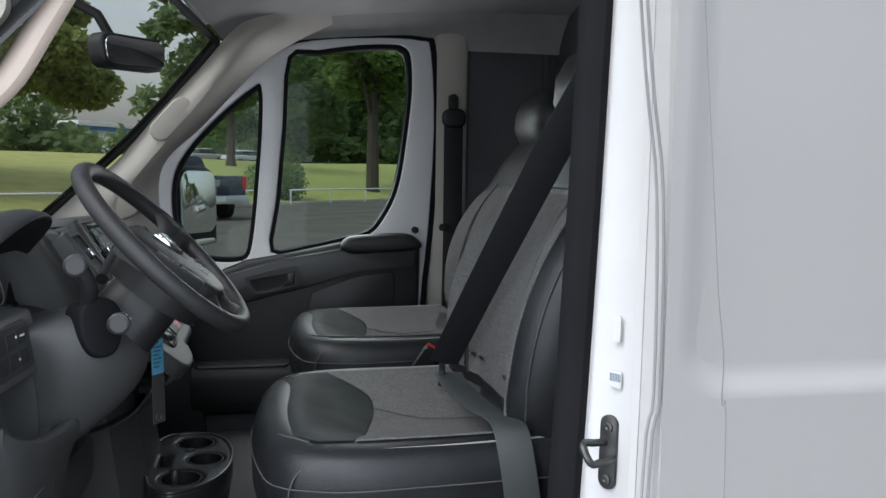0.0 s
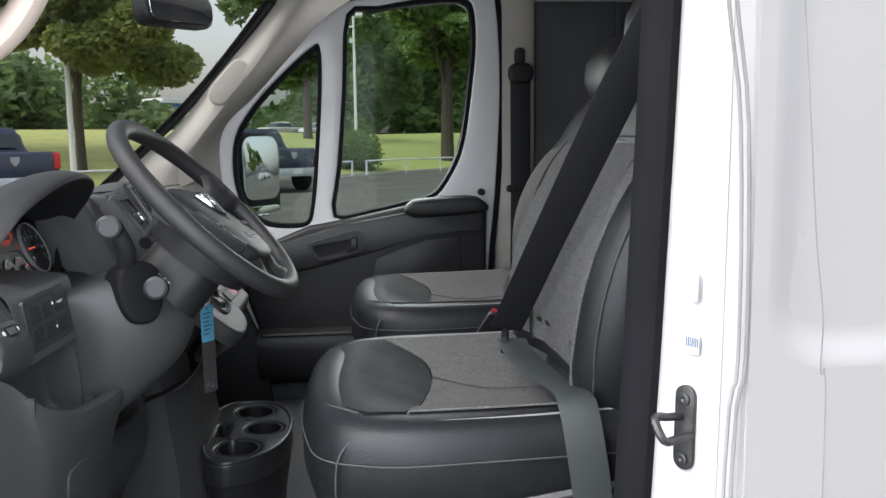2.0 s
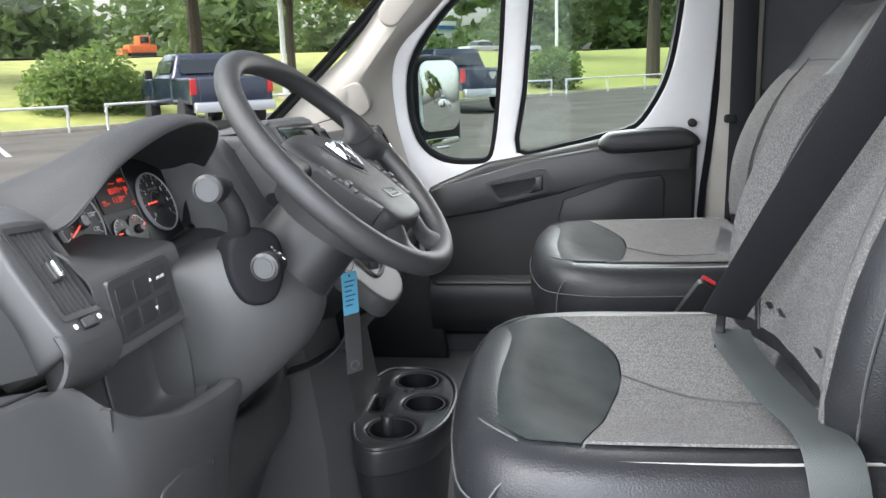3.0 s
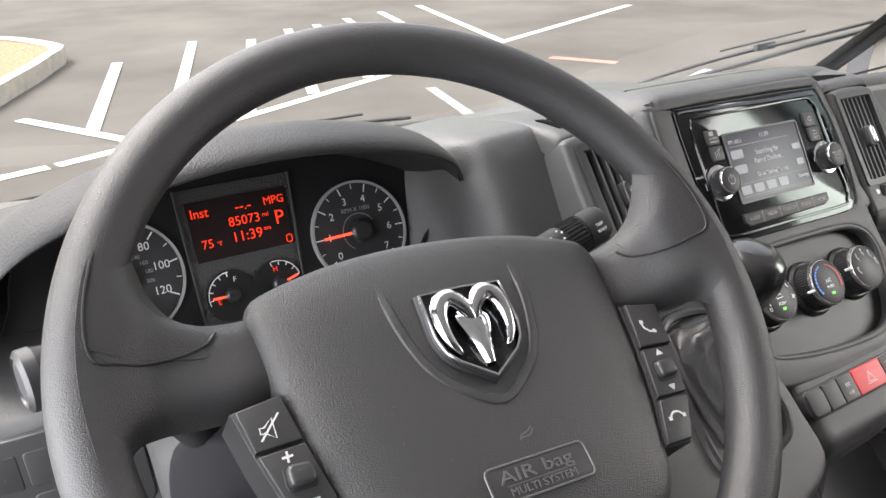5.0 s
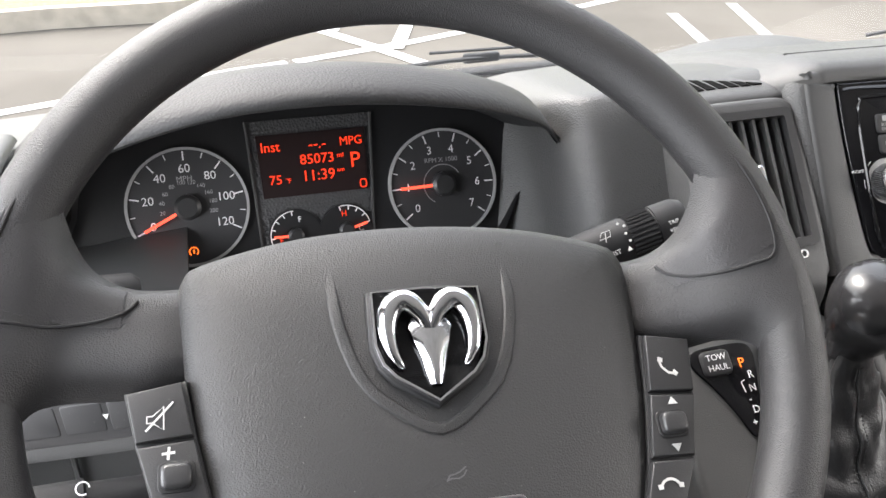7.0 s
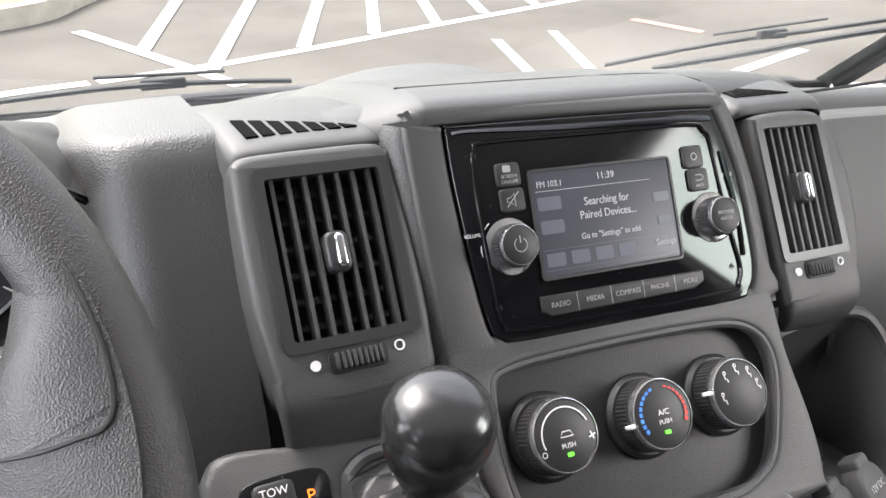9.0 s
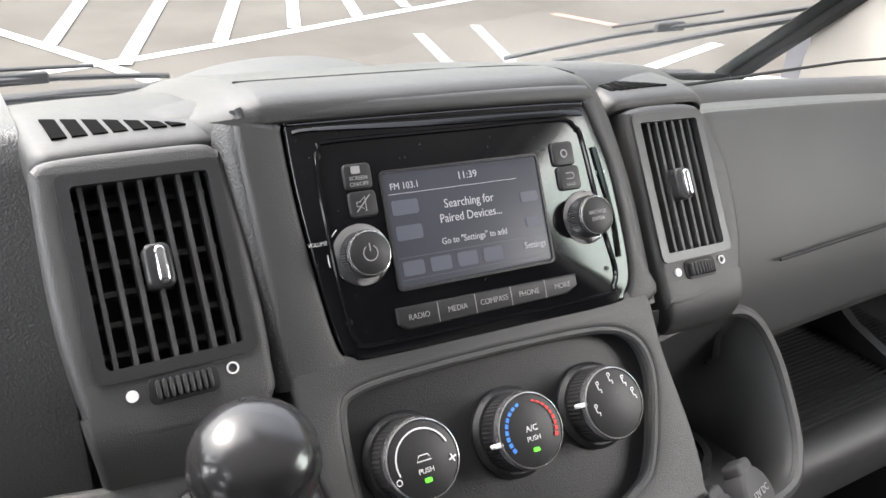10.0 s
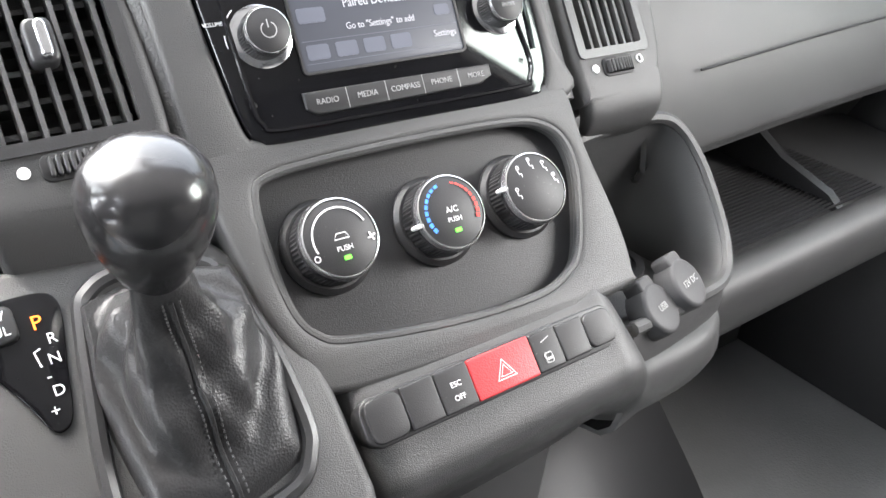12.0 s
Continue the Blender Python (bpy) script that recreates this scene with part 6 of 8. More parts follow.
    pad = as2(spline([(-.1005, .030), (-.0985, .041), (-.091, .0475), (-.060, .0560), (-.030, .0600), (.0, .0612), (.030, .0600), (.060, .0560), (.091, .0475), (.0985, .041), (.1005, .030), (.0985, .005), (.0945, -.028), (.0885, -.056), (.0805, -.084), (.072, -.100), (.050, -.110), (0, -.114), (-.050, -.110), (-.072, -.100), (-.0805, -.084), (-.0885, -.056), (-.0945, -.028), (-.0985, .005)], 3, True))
    rings = []
    for k, c in ((.985, -.045), (.995, -.026), (1.0, -.018), (.993, -.0125), (.972, -.0085), (.92, -.0055), (.80, -.0022), (.62, -.0004), (.3, .0002)):
        rings.append([F(a * k, -.02 + (b + .02) * k, c) for a, b in pad])
    p = part("airbag_pad", loft(rings), M_PAD, t, sharp=55)
    # raised field round the badge, open to the pad's upper edge
    fld = [(-.0385, .047), (-.0375, .020), (-.0345, .003), (-.029, -.012), (-.019, -.0235), (0, -.0345), (.019, -.0235), (.029, -.012), (.0345, .003), (.0375, .020), (.0385, .047)]
    rec = as2(spline(fld, 4))
    part("pad_crease", tube([F(a, b, .0002 - .0045 * max(0, (b - .02) / .027)) for a, b in rec], [.0026] * len(rec), 8, None, True, .45), M_PAD, p)
    emb = [(-.0236, .0232), (-.012, .0243), (0, .0247), (.012, .0243), (.0236, .0232), (.0241, .0), (.0215, -.0085), (.0165, -.0145), (0, -.0253), (-.0165, -.0145), (-.0215, -.0085), (-.0241, .0)]
    part("badge_seat", prism(F, inset(emb, -.0013), -.001, .0030, .0012), M_BLACK, p)
    eb = part("badge", loft([[F(a, b, c) for a, b in inset(emb, d)] for d, c in ((0, .001), (0, .0048), (.0006, .0058), (.0016, .0058), (.0024, .0044), (.0024, .002))], None, True, False), M_CHROME, p, "chrome shield badge with a curled emblem")
    part("badge_field", prism(F, inset(emb, .0018), .0005, .0030), M_PIANO, eb)
    hb = bmesh.new()
    for s in (-1, 1):
        path = spline([F(s * .0005, .0055, .0046), F(s * .0035, .0125, .0060), F(s * .0095, .0180, .0066), F(s * .0155, .0150, .0064), F(s * .0178, .0065, .0060), F(s * .0168, -.0025, .0056), F(s * .0140, -.0085, .0050), F(s * .0122, -.0100, .0044)], 4)
        tube(path, list(np.interp(np.linspace(0, 1, len(path)), [0, .2, .45, .7, 1], [.0030, .0048, .0050, .0030, .0006])), 10, hb)
    loft([[F(x * w, y + .4 * abs(x) * w, c + .0028 * math.cos(x * 1.5)) for x in (-1, -.6, -.2, .2, .6, 1)] + [F(w * .7, y, .003), F(-w * .7, y, .003)] for y, w, c in ((.0075, .0075, .0040), (.003, .0088, .0052), (-.003, .0070, .0056), (-.009, .0048, .0054), (-.014, .0040, .0050), (-.0182, .0026, .0040))], hb)
    part("badge_relief", hb, M_CHROME, eb, sharp=50)
    part("airbag_plate", prism(F, rrect(.0535, .0150, .0025, 3, .0022, -.0713), -.0045, .0006, .0002), M_SMOOTH, p)
    part("airbag_frame", closed_tube([F(a, b, .0004) for a, b in rrect(.0545, .0160, .003, 4, .0022, -.0713)], .0006, 6, None, F.n), M_EMBOSS, p)
    bm = letters(F, "AIR", .0082, -.0095, -.0688, .0008, squeeze=1.55, depth=.0002)
    letters(F, "bag", .0082, .0125, -.0685, .0008, squeeze=1.5, bm=bm, depth=.0003)
    letters(F, "MULTI SYSTEM", .0050, .0020, -.0757, .0008, squeeze=1.12, bm=bm, depth=.0002)
    line_on(F, [(-.0165, -.0728), (.021, -.0728)], .0004, .0009, bm)
    part("airbag_lettering", bm, M_EMBOSS, p, "embossed lettering AIRbag MULTI SYSTEM")
    hp = line_on(F, [(-.0010, -.0548), (.0005, -.0528), (.0025, -.0525), (.0045, -.0518), (.0072, -.0500)], .0006, .0009)
    line_on(F, [(-.0010, -.0548), (.0010, -.0540), (.0040, -.0542), (.0060, -.0532), (.0074, -.0512)], .0006, .0009, hp)
    part("horn_print", hp, M_EMBOSS, p)
    # button clusters
    for s in (-1, 1):
        y0 = -.004 if s < 0 else .0
        lo_ = -.088 if s < 0 else -.0795
        cl = [(s * .0965, y0), (s * .1195, y0 - .0035), (s * .1150, -.0285), (s * .1075, -.0555), (s * .0985, lo_ + .006), (s * .0955, lo_), (s * .0780, lo_ + .001), (s * .0865, -.0555), (s * .0925, -.028)]
        b = part("button_housing", prism(F, cl, -.03, -.0072, .001), M_BLACK, t)
        cells = [[(s * .0980, y0 - .0012), (s * .1182, y0 - .0045), (s * .1145, -.0275), (s * .0940, -.0263)], [(s * .0936, -.0280), (s * .1141, -.0292), (s * .1070, -.0547), (s * .0880, -.0540)], [(s * .0876, -.0557), (s * .1066, -.0563), (s * .0980, lo_ + .007), (s * .0950, lo_ + .0015), (s * .0792, lo_ + .002)]]
        for c in cells:
            part("button", prism(F, c, -.012, -.0042, .0010), M_BTN, b)
        rk = part("rocker_well", prism(F, rrect(.0135, .0115, .0025, 3, s * .1000, -.0412), -.008, -.0036, .0003), M_BLACK, b)
        part("rocker", prism(F, rrect(.0112, .0092, .0025, 3, s * .1000, -.0412), -.006, .0004, .0018), M_SMOOTH, rk)
        pr, z = bmesh.new(), -.0038
        if s < 0:
            line_on(F, [(-.1105, -.0180), (-.1085, -.0180), (-.1045, -.0145), (-.1045, -.0235), (-.1085, -.0205), (-.1105, -.0205)], .0006, z, pr, True)
            line_on(F, [(-.1110, -.0235), (-.1010, -.0130)], .0008, z, pr)
            line_on(F, [(-.1052, -.0325), (-.1004, -.0322)], .0010, z, pr)
            line_on(F, [(-.1030, -.0348), (-.1026, -.0300)], .0010, z, pr)
            line_on(F, [(-.0990, -.0520), (-.0950, -.0518)], .0010, z, pr)
            for q in (.002, .0036, .0052):
                line_on(F, arc(q, 120, 240, 6, -.0985, -.0700), .0006, z, pr)
            line_on(F, [(-.0945, -.0640), (-.0925, -.0655), (-.0938, -.0690), (-.0915, -.0715), (-.0935, -.0735)], .0007, z, pr)
        else:
            line_on(F, [(.1012, -.0130), (.1018, -.0165), (.1045, -.0192), (.1080, -.0200)], .0011, z, pr)
            line_on(F, [(.1008, -.0128), (.1030, -.0135)], .0020, z, pr)
            line_on(F, [(.1066, -.0187), (.1082, -.0204)], .0020, z, pr)
            line_on(F, arc(.0046, 25, 155, 8, .0925, -.0680), .0011, z, pr)
            line_on(F, [(.0880, -.0672), (.0878, -.0652)], .0022, z, pr)
            line_on(F, [(.0970, -.0672), (.0972, -.0652)], .0022, z, pr)
            for y, u in ((-.0315, 1), (-.0510, -1)):
                prism(F, [(.1012 - .0022 + (y + .041) * .15, y - .0014 * u), (.1012 + .0022 + (y + .041) * .15, y - .0014 * u), (.1012 + (y + .041) * .15, y + .0018 * u)], -.0044, z, 0, pr)
        part("print", pr, M_PRINT, b)
    return t


steering_wheel()


def column_and_stalks():
    t = thing("steering_column", (-.4224, .72, 1.19), "dark plastic steering column shroud with control stalks", "steering column")
    F = FW
    part("shroud", loft([[F(a * k, b * k - d, c) for a, b in rrect(.135, .13, .05, 6)] for k, c, d in ((.62, -.03, .02), (.75, -.04, .03), (.85, -.06, .035), (.9, -.12, .04), (1.0, -.2, .045))]), M_DASH_DK, t)
    # stalk plate on the left: the recess's shade is put into its black
    plate = as2(spline([(-.035, .03), (.0, .045), (.035, .03), (.04, -.01), (.02, -.045), (-.02, -.045), (-.04, -.01)], 4, True))
    Fl = Frame((-.506, .712, 1.188), (.62, -.78, 0), (.1, .1, 1))
    part("stalk_recess_shade", prism(Fl, as2([Vector((a * .80, b * .95)) for a, b in plate]), -.045, .003, .006), M_RUBBER, t, "black plate in place of the shaded recess round the stalks")

    def stalk(pts, radii, name, label):
        b = part(name, tube(pts, radii, 14), M_STALK, t, label)
        return b
    b0, b1 = Vector((-.510, .715, 1.205)), Vector((-.577, .731, 1.285))
    s1 = stalk([b1 + Vector((.062, .008, -.008)), b1 + Vector((.058, .0075, -.0075)), b1 + Vector((.03, .004, -.004)), b1 + Vector((.029, .004, -.004)), b1], [.009, .012, .0125, .0148, .0148], "light_stalk", "long black light stalk with a round end")
    part("stalk_arm", tube(spline([b0 + Vector((.030, .03, -.014)), b0.lerp(b1 + Vector((.05, .006, -.006)), .5) + Vector((.003, 0, 0)), b1 + Vector((.048, .006, -.006))], 4), [.0135, .0132, .0130, .0126, .0124, .0122, .0120, .0118, .0118], 14, None, True, .85), M_STALK, s1)
    d = Vector((-.9, -.12, .06)).normalized()
    Fe = Frame(b1, d.cross(Vector((0, 0, 1))), Vector((0, 0, 1)))
    if Fe.n.dot(d) < 0:
        Fe = Frame(b1, Vector((0, 0, 1)).cross(d), Vector((0, 0, 1)))
    part("end_cap", revolve(Fe, [(.0155, -.002), (.0155, .004), (.0125, .006), (.0122, .0045), (.0, .0045)], 24), M_SMOOTH, s1)
    part("end_face", revolve(Fe, [(.0105, .0042), (.0105, .0052), (0, .0052)], 24), M_ENDCAP, s1)
    c0, c1 = Vector((-.524, .684, 1.194)), Vector((-.580, .676, 1.204))
    s2 = stalk([c0 + Vector((.06, .03, -.02)), c0, c0.lerp(c1, .5), c0.lerp(c1, .52), c1], [.012, .013, .0135, .0155, .0155], "cruise_stalk", "short black cruise stalk with ON/OFF print")
    Fe2 = Frame(c1, Vector((0, -1, 0)), Vector((0, 0, 1)))
    part("end_cap", revolve(Fe2, [(.015, -.004), (.015, .003), (.012, .005), (.0118, .0035), (0, .0035)], 24), M_SMOOTH, s2)
    part("end_face", revolve(Fe2, [(.009, .003), (.009, .0042), (0, .0042)], 24), M_ENDCAP, s2)
    Fo = Frame((-.550, .681, 1.199), (1, .05, -.1), (0, .7, .7))
    Fo = Frame(Fo.o + Fo.n * .0153, Fo.u, Fo.v)
    pr = letters(Fo, "ON/OFF", .0040, .0, .001, .0004)
    prism(Fo, [(-.002, -.008), (.002, -.008), (0, -.0045)], .0, .0006, 0, pr)
    line_on(Fo, arc(.003, 0, 300, 10, -.002, .009), .0007, .0004, pr)
    part("print", pr, M_WHITE_INK, s2)
    # wiper stalk on the right
    w0, w1 = Vector((-.362, .737, 1.2385)), Vector((-.2195, .728, 1.280))
    dw = (w1 - w0).normalized()
    L_ = (w1 - w0).length
    part_w = part("wiper_stalk", tube([w0 + dw * L_ * f for f in (0, .3, .5, .76, .761, .88, .881, .97, 1.0)], [.010, .0115, .0125, .0135, .0128, .0128, .0135, .0132, .011], 18), M_STALK, t, "black wiper stalk with knurled ring")
    kn = bmesh.new()
    a_ = dw.cross(Vector((0, 0, 1))).normalized()
    b_ = a_.cross(dw)
    for k in range(30):
        q = 2 * math.pi * k / 30
        o = (a_ * math.cos(q) + b_ * math.sin(q)) * .0131
        tube([w0 + dw * L_ * .77 + o, w0 + dw * L_ * .872 + o], .0008, 4, kn)
    part("knurl", kn, M_STALK, part_w)
    up_ = Vector((0, -.72, .69))
    Fx = Frame(w0 + dw * L_ * .69 + (up_ - dw * up_.dot(dw)).normalized() * .0130, dw, up_.cross(dw) * -1)
    if Fx.n.dot(up_) < 0:
        Fx = Frame(Fx.o, dw, up_.cross(dw))
    bm = letters(Fx, "MIST", .0036, -.001, -.0068, .0012)
    prism(Fx, [(.0065, -.0082), (.0090, -.0082), (.0078, -.0055)], .0008, .0014, 0, bm)
    line_on(Fx, [(-.006, .003), (-.0035, .0065), (.0015, .0065), (.0005, .003)], .0005, .001, bm, True)
    line_on(Fx, [(-.003, .0005), (-.0015, .006)], .0005, .001, bm)
    for dx, dy in ((.013, .008), (.012, .002), (.013, -.004), (.009, .011)):
        prism(Fx, circle(.0008, 8, dx * .75, dy * .75), .0008, .0014, 0, bm)
    letters(Fx, "TRIP", .0030, .036, -.002, .0014, bm=bm)
    letters(Fx, "RESET", .0027, .036, -.0062, .0012, bm=bm)
    part("print", bm, M_PRINT, part_w)
    # ignition lock
    Fi = Frame((-.300, .700, 1.130), (.75, -.66, 0), (.3, .35, .88))
    part("ignition_lock", revolve(Fi, [(.026, -.05), (.026, -.004), (.022, .004), (.012, .006), (.0, .006)], 24), M_SMOOTH, t)


column_and_stalks()


def keys():
    t = thing("key_with_tag", (-.29, .665, 1.0), "van key with a blue paper tag in a clear sleeve", "key")
    F = Frame((-.270, .665, 1.086), (.80, -.60, 0), (0, .02, 1))
    part("ring", closed_tube([F(.010 * math.cos(a), .045 + .012 * math.sin(a), 0) for a in np.linspace(0, 6.283, 25)[:-1]], .0009, 6, None, F.n), M_SILVER, t)
    part("tag", prism(F, rrect(.028, .062, .002, 2, 0, .002), -.0006, .0006, .0002), M_TAG, t)
    bm = bmesh.new()
    for i in range(6):
        line_on(F, [(-.010, .020 - i * .007), (.009 - (i % 3) * .003, .020 - i * .007)], .0022, .0008, bm)
    prism(F, circle(.002, 10, 0, .028), .0006, .0010, 0, bm)
    part("ink_bars", bm, M_TAG_INK, t)
    part("sleeve", prism(F, rrect(.029, .088, .002, 2, 0, -.073), -.0008, .0008, .0002), M_CLEAR, t, "clear plastic sleeve end")
    part("eyelet", ringplate(F, circle(.008, 20, 0, -.106), circle(.0055, 20, 0, -.106), -.001, .0016), M_SILVER, t)


keys()


# ---- instrument cluster ----
def cluster():
    t = thing("instrument_cluster", (-.409, .94, 1.17), "black instrument cluster with red lit display", "instrument cluster")
    F = FC
    face = as2(spline([(-.165, -.055), (-.172, 0), (-.15, .045), (-.08, .075), (0, .082), (.08, .076), (.150, .060), (.172, .040), (.170, .010), (.155, -.018), (.140, -.045), (.120, -.058)], 4, True))
    part("face", prism(F, face, -.02, -.006), M_GAUGE_DK, t)

    def dial(cx, cy, r, a0, a1, n, labels, fs, needle, inner=None, name="gauge"):
        g = part(name, prism(F, circle(r, 48, cx, cy), -.006, -.003), M_GAUGE, t)
        part("ring", ringplate(F, circle(r + .0012, 56, cx, cy), circle(r - .0008, 56, cx, cy), -.006, -.001), M_GREY_INK, g, "pale ring")
        bm = bmesh.new()
        for i in range(n + 1):
            a = radians(a0 + (a1 - a0) * i / n)
            q = r * (.80 if i % 2 == 0 else .87)
            line_on(F, [(cx + q * math.cos(a), cy + q * math.sin(a)), (cx + r * .96 * math.cos(a), cy + r * .96 * math.sin(a))], .0011 if i % 2 == 0 else .0007, -.0026, bm)
        for s_, f in labels:
            a = radians(a0 + (a1 - a0) * f)
            letters(F, s_, fs, cx + r * .66 * math.cos(a), cy + r * .66 * math.sin(a), -.0026, bm=bm)
        part("scale", bm, M_WHITE_INK, g)
        a = radians(needle)
        nd = line_on(F, [(cx, cy), (cx + r * .82 * math.cos(a), cy + r * .82 * math.sin(a))], .0022, .0015)
        part("needle", nd, M_NEEDLE, g, "red needle")
        part("needle_hub", revolve(F.shifted(cx, cy), [(.0095, -.003), (.0095, .003), (.007, .005), (0, .005)], 24), M_SMOOTH, g)
        return g
    g1 = dial(-.095, 0, .043, 205, -28, 12, [(s_, i / 6) for i, s_ in enumerate(("0", "20", "40", "60", "80", "100", "120"))], .0088, 205, name="speedometer")
    bm = letters(F, "MPH", .0058, -.095, .021, -.0026)
    for i, s_ in enumerate(("20", "40", "60", "80", "100", "120", "140", "160", "180", "200")):
        a = radians(195 - 215 * (i + .3) / 9.6)
        letters(F, s_, .0042, -.095 + .0185 * math.cos(a), .0185 * math.sin(a), -.0026, bm=bm)
    part("inner_scale", bm, M_GREY_INK, g1)
    tl = bmesh.new()
    line_on(F, arc(.0032, -50, 230, 10, -.095, -.033), .0008, -.0024, tl)
    line_on(F, [(-.095, -.0345), (-.095, -.0315)], .0009, -.0024, tl)
    part("tyre_warning", tl, M_LED_ORANGE, g1, "orange tyre warning lamp")
    g2 = dial(.099, -.003, .0425, 218, -38, 14, [(str(i), i / 7) for i in range(8)], .0088, 181, name="rev_counter")
    bm = letters(F, "RPM X 1000", .0052, .099, .016, -.0026)
    line_on(F, arc(.0155, 30, 240, 20, .099, -.003), .0006, -.0026, bm)
    part("inner_scale", bm, M_GREY_INK, g2)
    # middle panel
    mp = part("middle_panel", prism(F, [(-.047, .058), (.046, .058), (.038, -.062), (-.044, -.062)], -.008, -.0045), mat("carbon_pattern_panel", (.05, .05, .052), .45, grain=1.0, gscale=500), t)
    for x0, x1 in ((-.0475, -.0445), (.0465, .0385)):
        part("panel_trim", tube([F(x0, .058, -.003), F(x1, -.062, -.003)], .0010, 6), M_DASH, mp)
    part("display", prism(F, [(-.041, .047), (.041, .047), (.039, .0), (-.040, .0)], -.004, -.0025), M_LCD, mp)
    bm = letters(F, "Inst", .0105, -.0385, .0375, -.0018, "LEFT", .95)
    letters(F, "--.-", .0105, .004, .0375, -.0018, "CENTER", 1.1, bm=bm)
    letters(F, "MPG", .0092, .0385, .0375, -.0018, "RIGHT", .95, bm=bm)
    letters(F, "85073", .0105, .016, .0262, -.0018, "RIGHT", 1.0, bm=bm)
    letters(F, "mi", .0055, .0178, .0275, -.0018, "LEFT", bm=bm)
    letters(F, "P", .0165, .0315, .0225, -.0018, bm=bm)
    letters(F, "75", .0098, -.0345, .0128, -.0018, "LEFT", bm=bm)
    letters(F, "°F", .005, -.0225, .0115, -.0018, "LEFT", bm=bm)
    letters(F, "11:39", .0115, .0155, .0138, -.0018, "RIGHT", bm=bm)
    letters(F, "am", .005, .0168, .0165, -.0018, "LEFT", bm=bm)
    line_on(F, rrect(.0045, .006, .0015, 2, .036, .0045), .0009, -.0018, bm, True)
    part("display_text", bm, M_LED_RED, mp, "red display letters")
    for cx, nd, nm in ((-.0195, 178, "fuel_gauge"), (.0195, 15, "temperature_gauge")):
        g = part(nm, prism(F, circle(.0205, 32, cx, -.030), -.0045, -.0022), M_GAUGE_DK, mp)
        bm = bmesh.new()
        line_on(F, arc(.0188, 90 if cx < 0 else 15, 195 if cx < 0 else 100, 16, cx, -.030), .0008, -.0016, bm)
        for k in range(5):
            a = radians((95 if cx < 0 else 15) + 22 * k)
            line_on(F, [(cx + .0155 * math.cos(a), -.030 + .0155 * math.sin(a)), (cx + .0188 * math.cos(a), -.030 + .0188 * math.sin(a))], .0009, -.0016, bm)
        letters(F, "F" if cx < 0 else "C", .006, cx + (.004 if cx < 0 else .011), -.030 + (.012 if cx < 0 else .0), -.0016, bm=bm)
        part("scale", bm, M_WHITE_INK, g)
        part("red_mark", letters(F, "E" if cx < 0 else "H", .006, cx + (-.011 if cx < 0 else -.001), -.030 + (-.003 if cx < 0 else .0125), -.0016), M_LED_RED, g)
        a = radians(nd)
        part("needle", line_on(F, [(cx, -.030), (cx + .0165 * math.cos(a), -.030 + .0165 * math.sin(a))], .0018, .001), M_NEEDLE, g)
        part("needle_hub", revolve(F.shifted(cx, -.030), [(.006, -.003), (.006, .002), (.004, .0035), (0, .0035)], 20), M_SMOOTH, g)
    # hood
    xs = (-.613, -.603, -.56, -.48, -.40, -.32, -.26, -.232, -.220)
    ly = (.895, .866, .836, .814, .808, .820, .850, .878, .888)
    lz = (1.243, 1.254, 1.295, 1.326, 1.331, 1.316, 1.289, 1.268, 1.257)
    hood = []
    for x, y, z in zip(xs, ly, lz):
        e = min(1, (x + .613) / .05 + .1) * min(1, (-.220 - x) / .05 + .1)
        hood.append([(x, 1.05, 1.262), (x, .98, 1.267 + .022 * e), (x, y + .085, z + .008 * e), (x, y + .040, z + .022 * e), (x, y + .012, z + .020 * e), (x, y, z + .014 * e), (x, y + .004, z + .008 * e), (x, y + .03, z + .006 * e), (x * .97 - .012, .945, z - .018), (x * .95 - .02, .955, z - (.05 if x < -.25 else .018))])
    part("hood", surf(hood, 6, 4, .003), mat("hood_grain_plastic", (.028, .028, .029), .6, grain=.5, gscale=600, spec=.35), t, "grained black binnacle hood")
    part("surround", loft([[F(a, b, -.008) for a, b in face], [F(a * 1.005, b * (.99 if b > 0 else 1.01), .003) for a, b in face], [F(a * 1.01, b * (.97 if b > 0 else 1.02), .008) for a, b in face]], None, True, False), M_GAUGE_DK, t)
    part("lower_bezel", surf([[(x, .935, 1.178), (x, .905, 1.178 + k), (x, .87, 1.175 + k), (x, .84, 1.165)] for x, k in ((-.62, .0), (-.55, .004), (-.41, -.006), (-.27, .004), (-.23, 0))], 4, 4, .004), M_DASH, t)


cluster()
# ---- radio and heater controls ----
def knob(F, r, h, parent, name, ring=True, face=M_BTN):
    k = part(name, revolve(F, [(r, -.012), (r, h * .75), (r * .97, h * .9), (r * .9, h * .9)], 40), M_SMOOTH, parent)
    n = 112
    kn = loft([[F((r + .0007 * (i % 2)) * math.cos(2 * math.pi * i / n), (r + .0007 * (i % 2)) * math.sin(2 * math.pi * i / n), c) for i in range(n)] for c in (-.004, h * .72)])
    part("knurl", kn, M_SMOOTH, k)
    if ring:
        part("bright_ring", revolve(F, [(r * 1.0, h * .80), (r * 1.015, h * .86), (r * .97, h * .97), (r * .935, h * .985), (r * .93, h * .8)], 40), M_RING, k, "chrome ring")
    part("face", revolve(F, [(r * .932, h * .7), (r * .93, h * .95), (r * .88, h * .98), (0, h * .985)], 40), face, k)
    return k


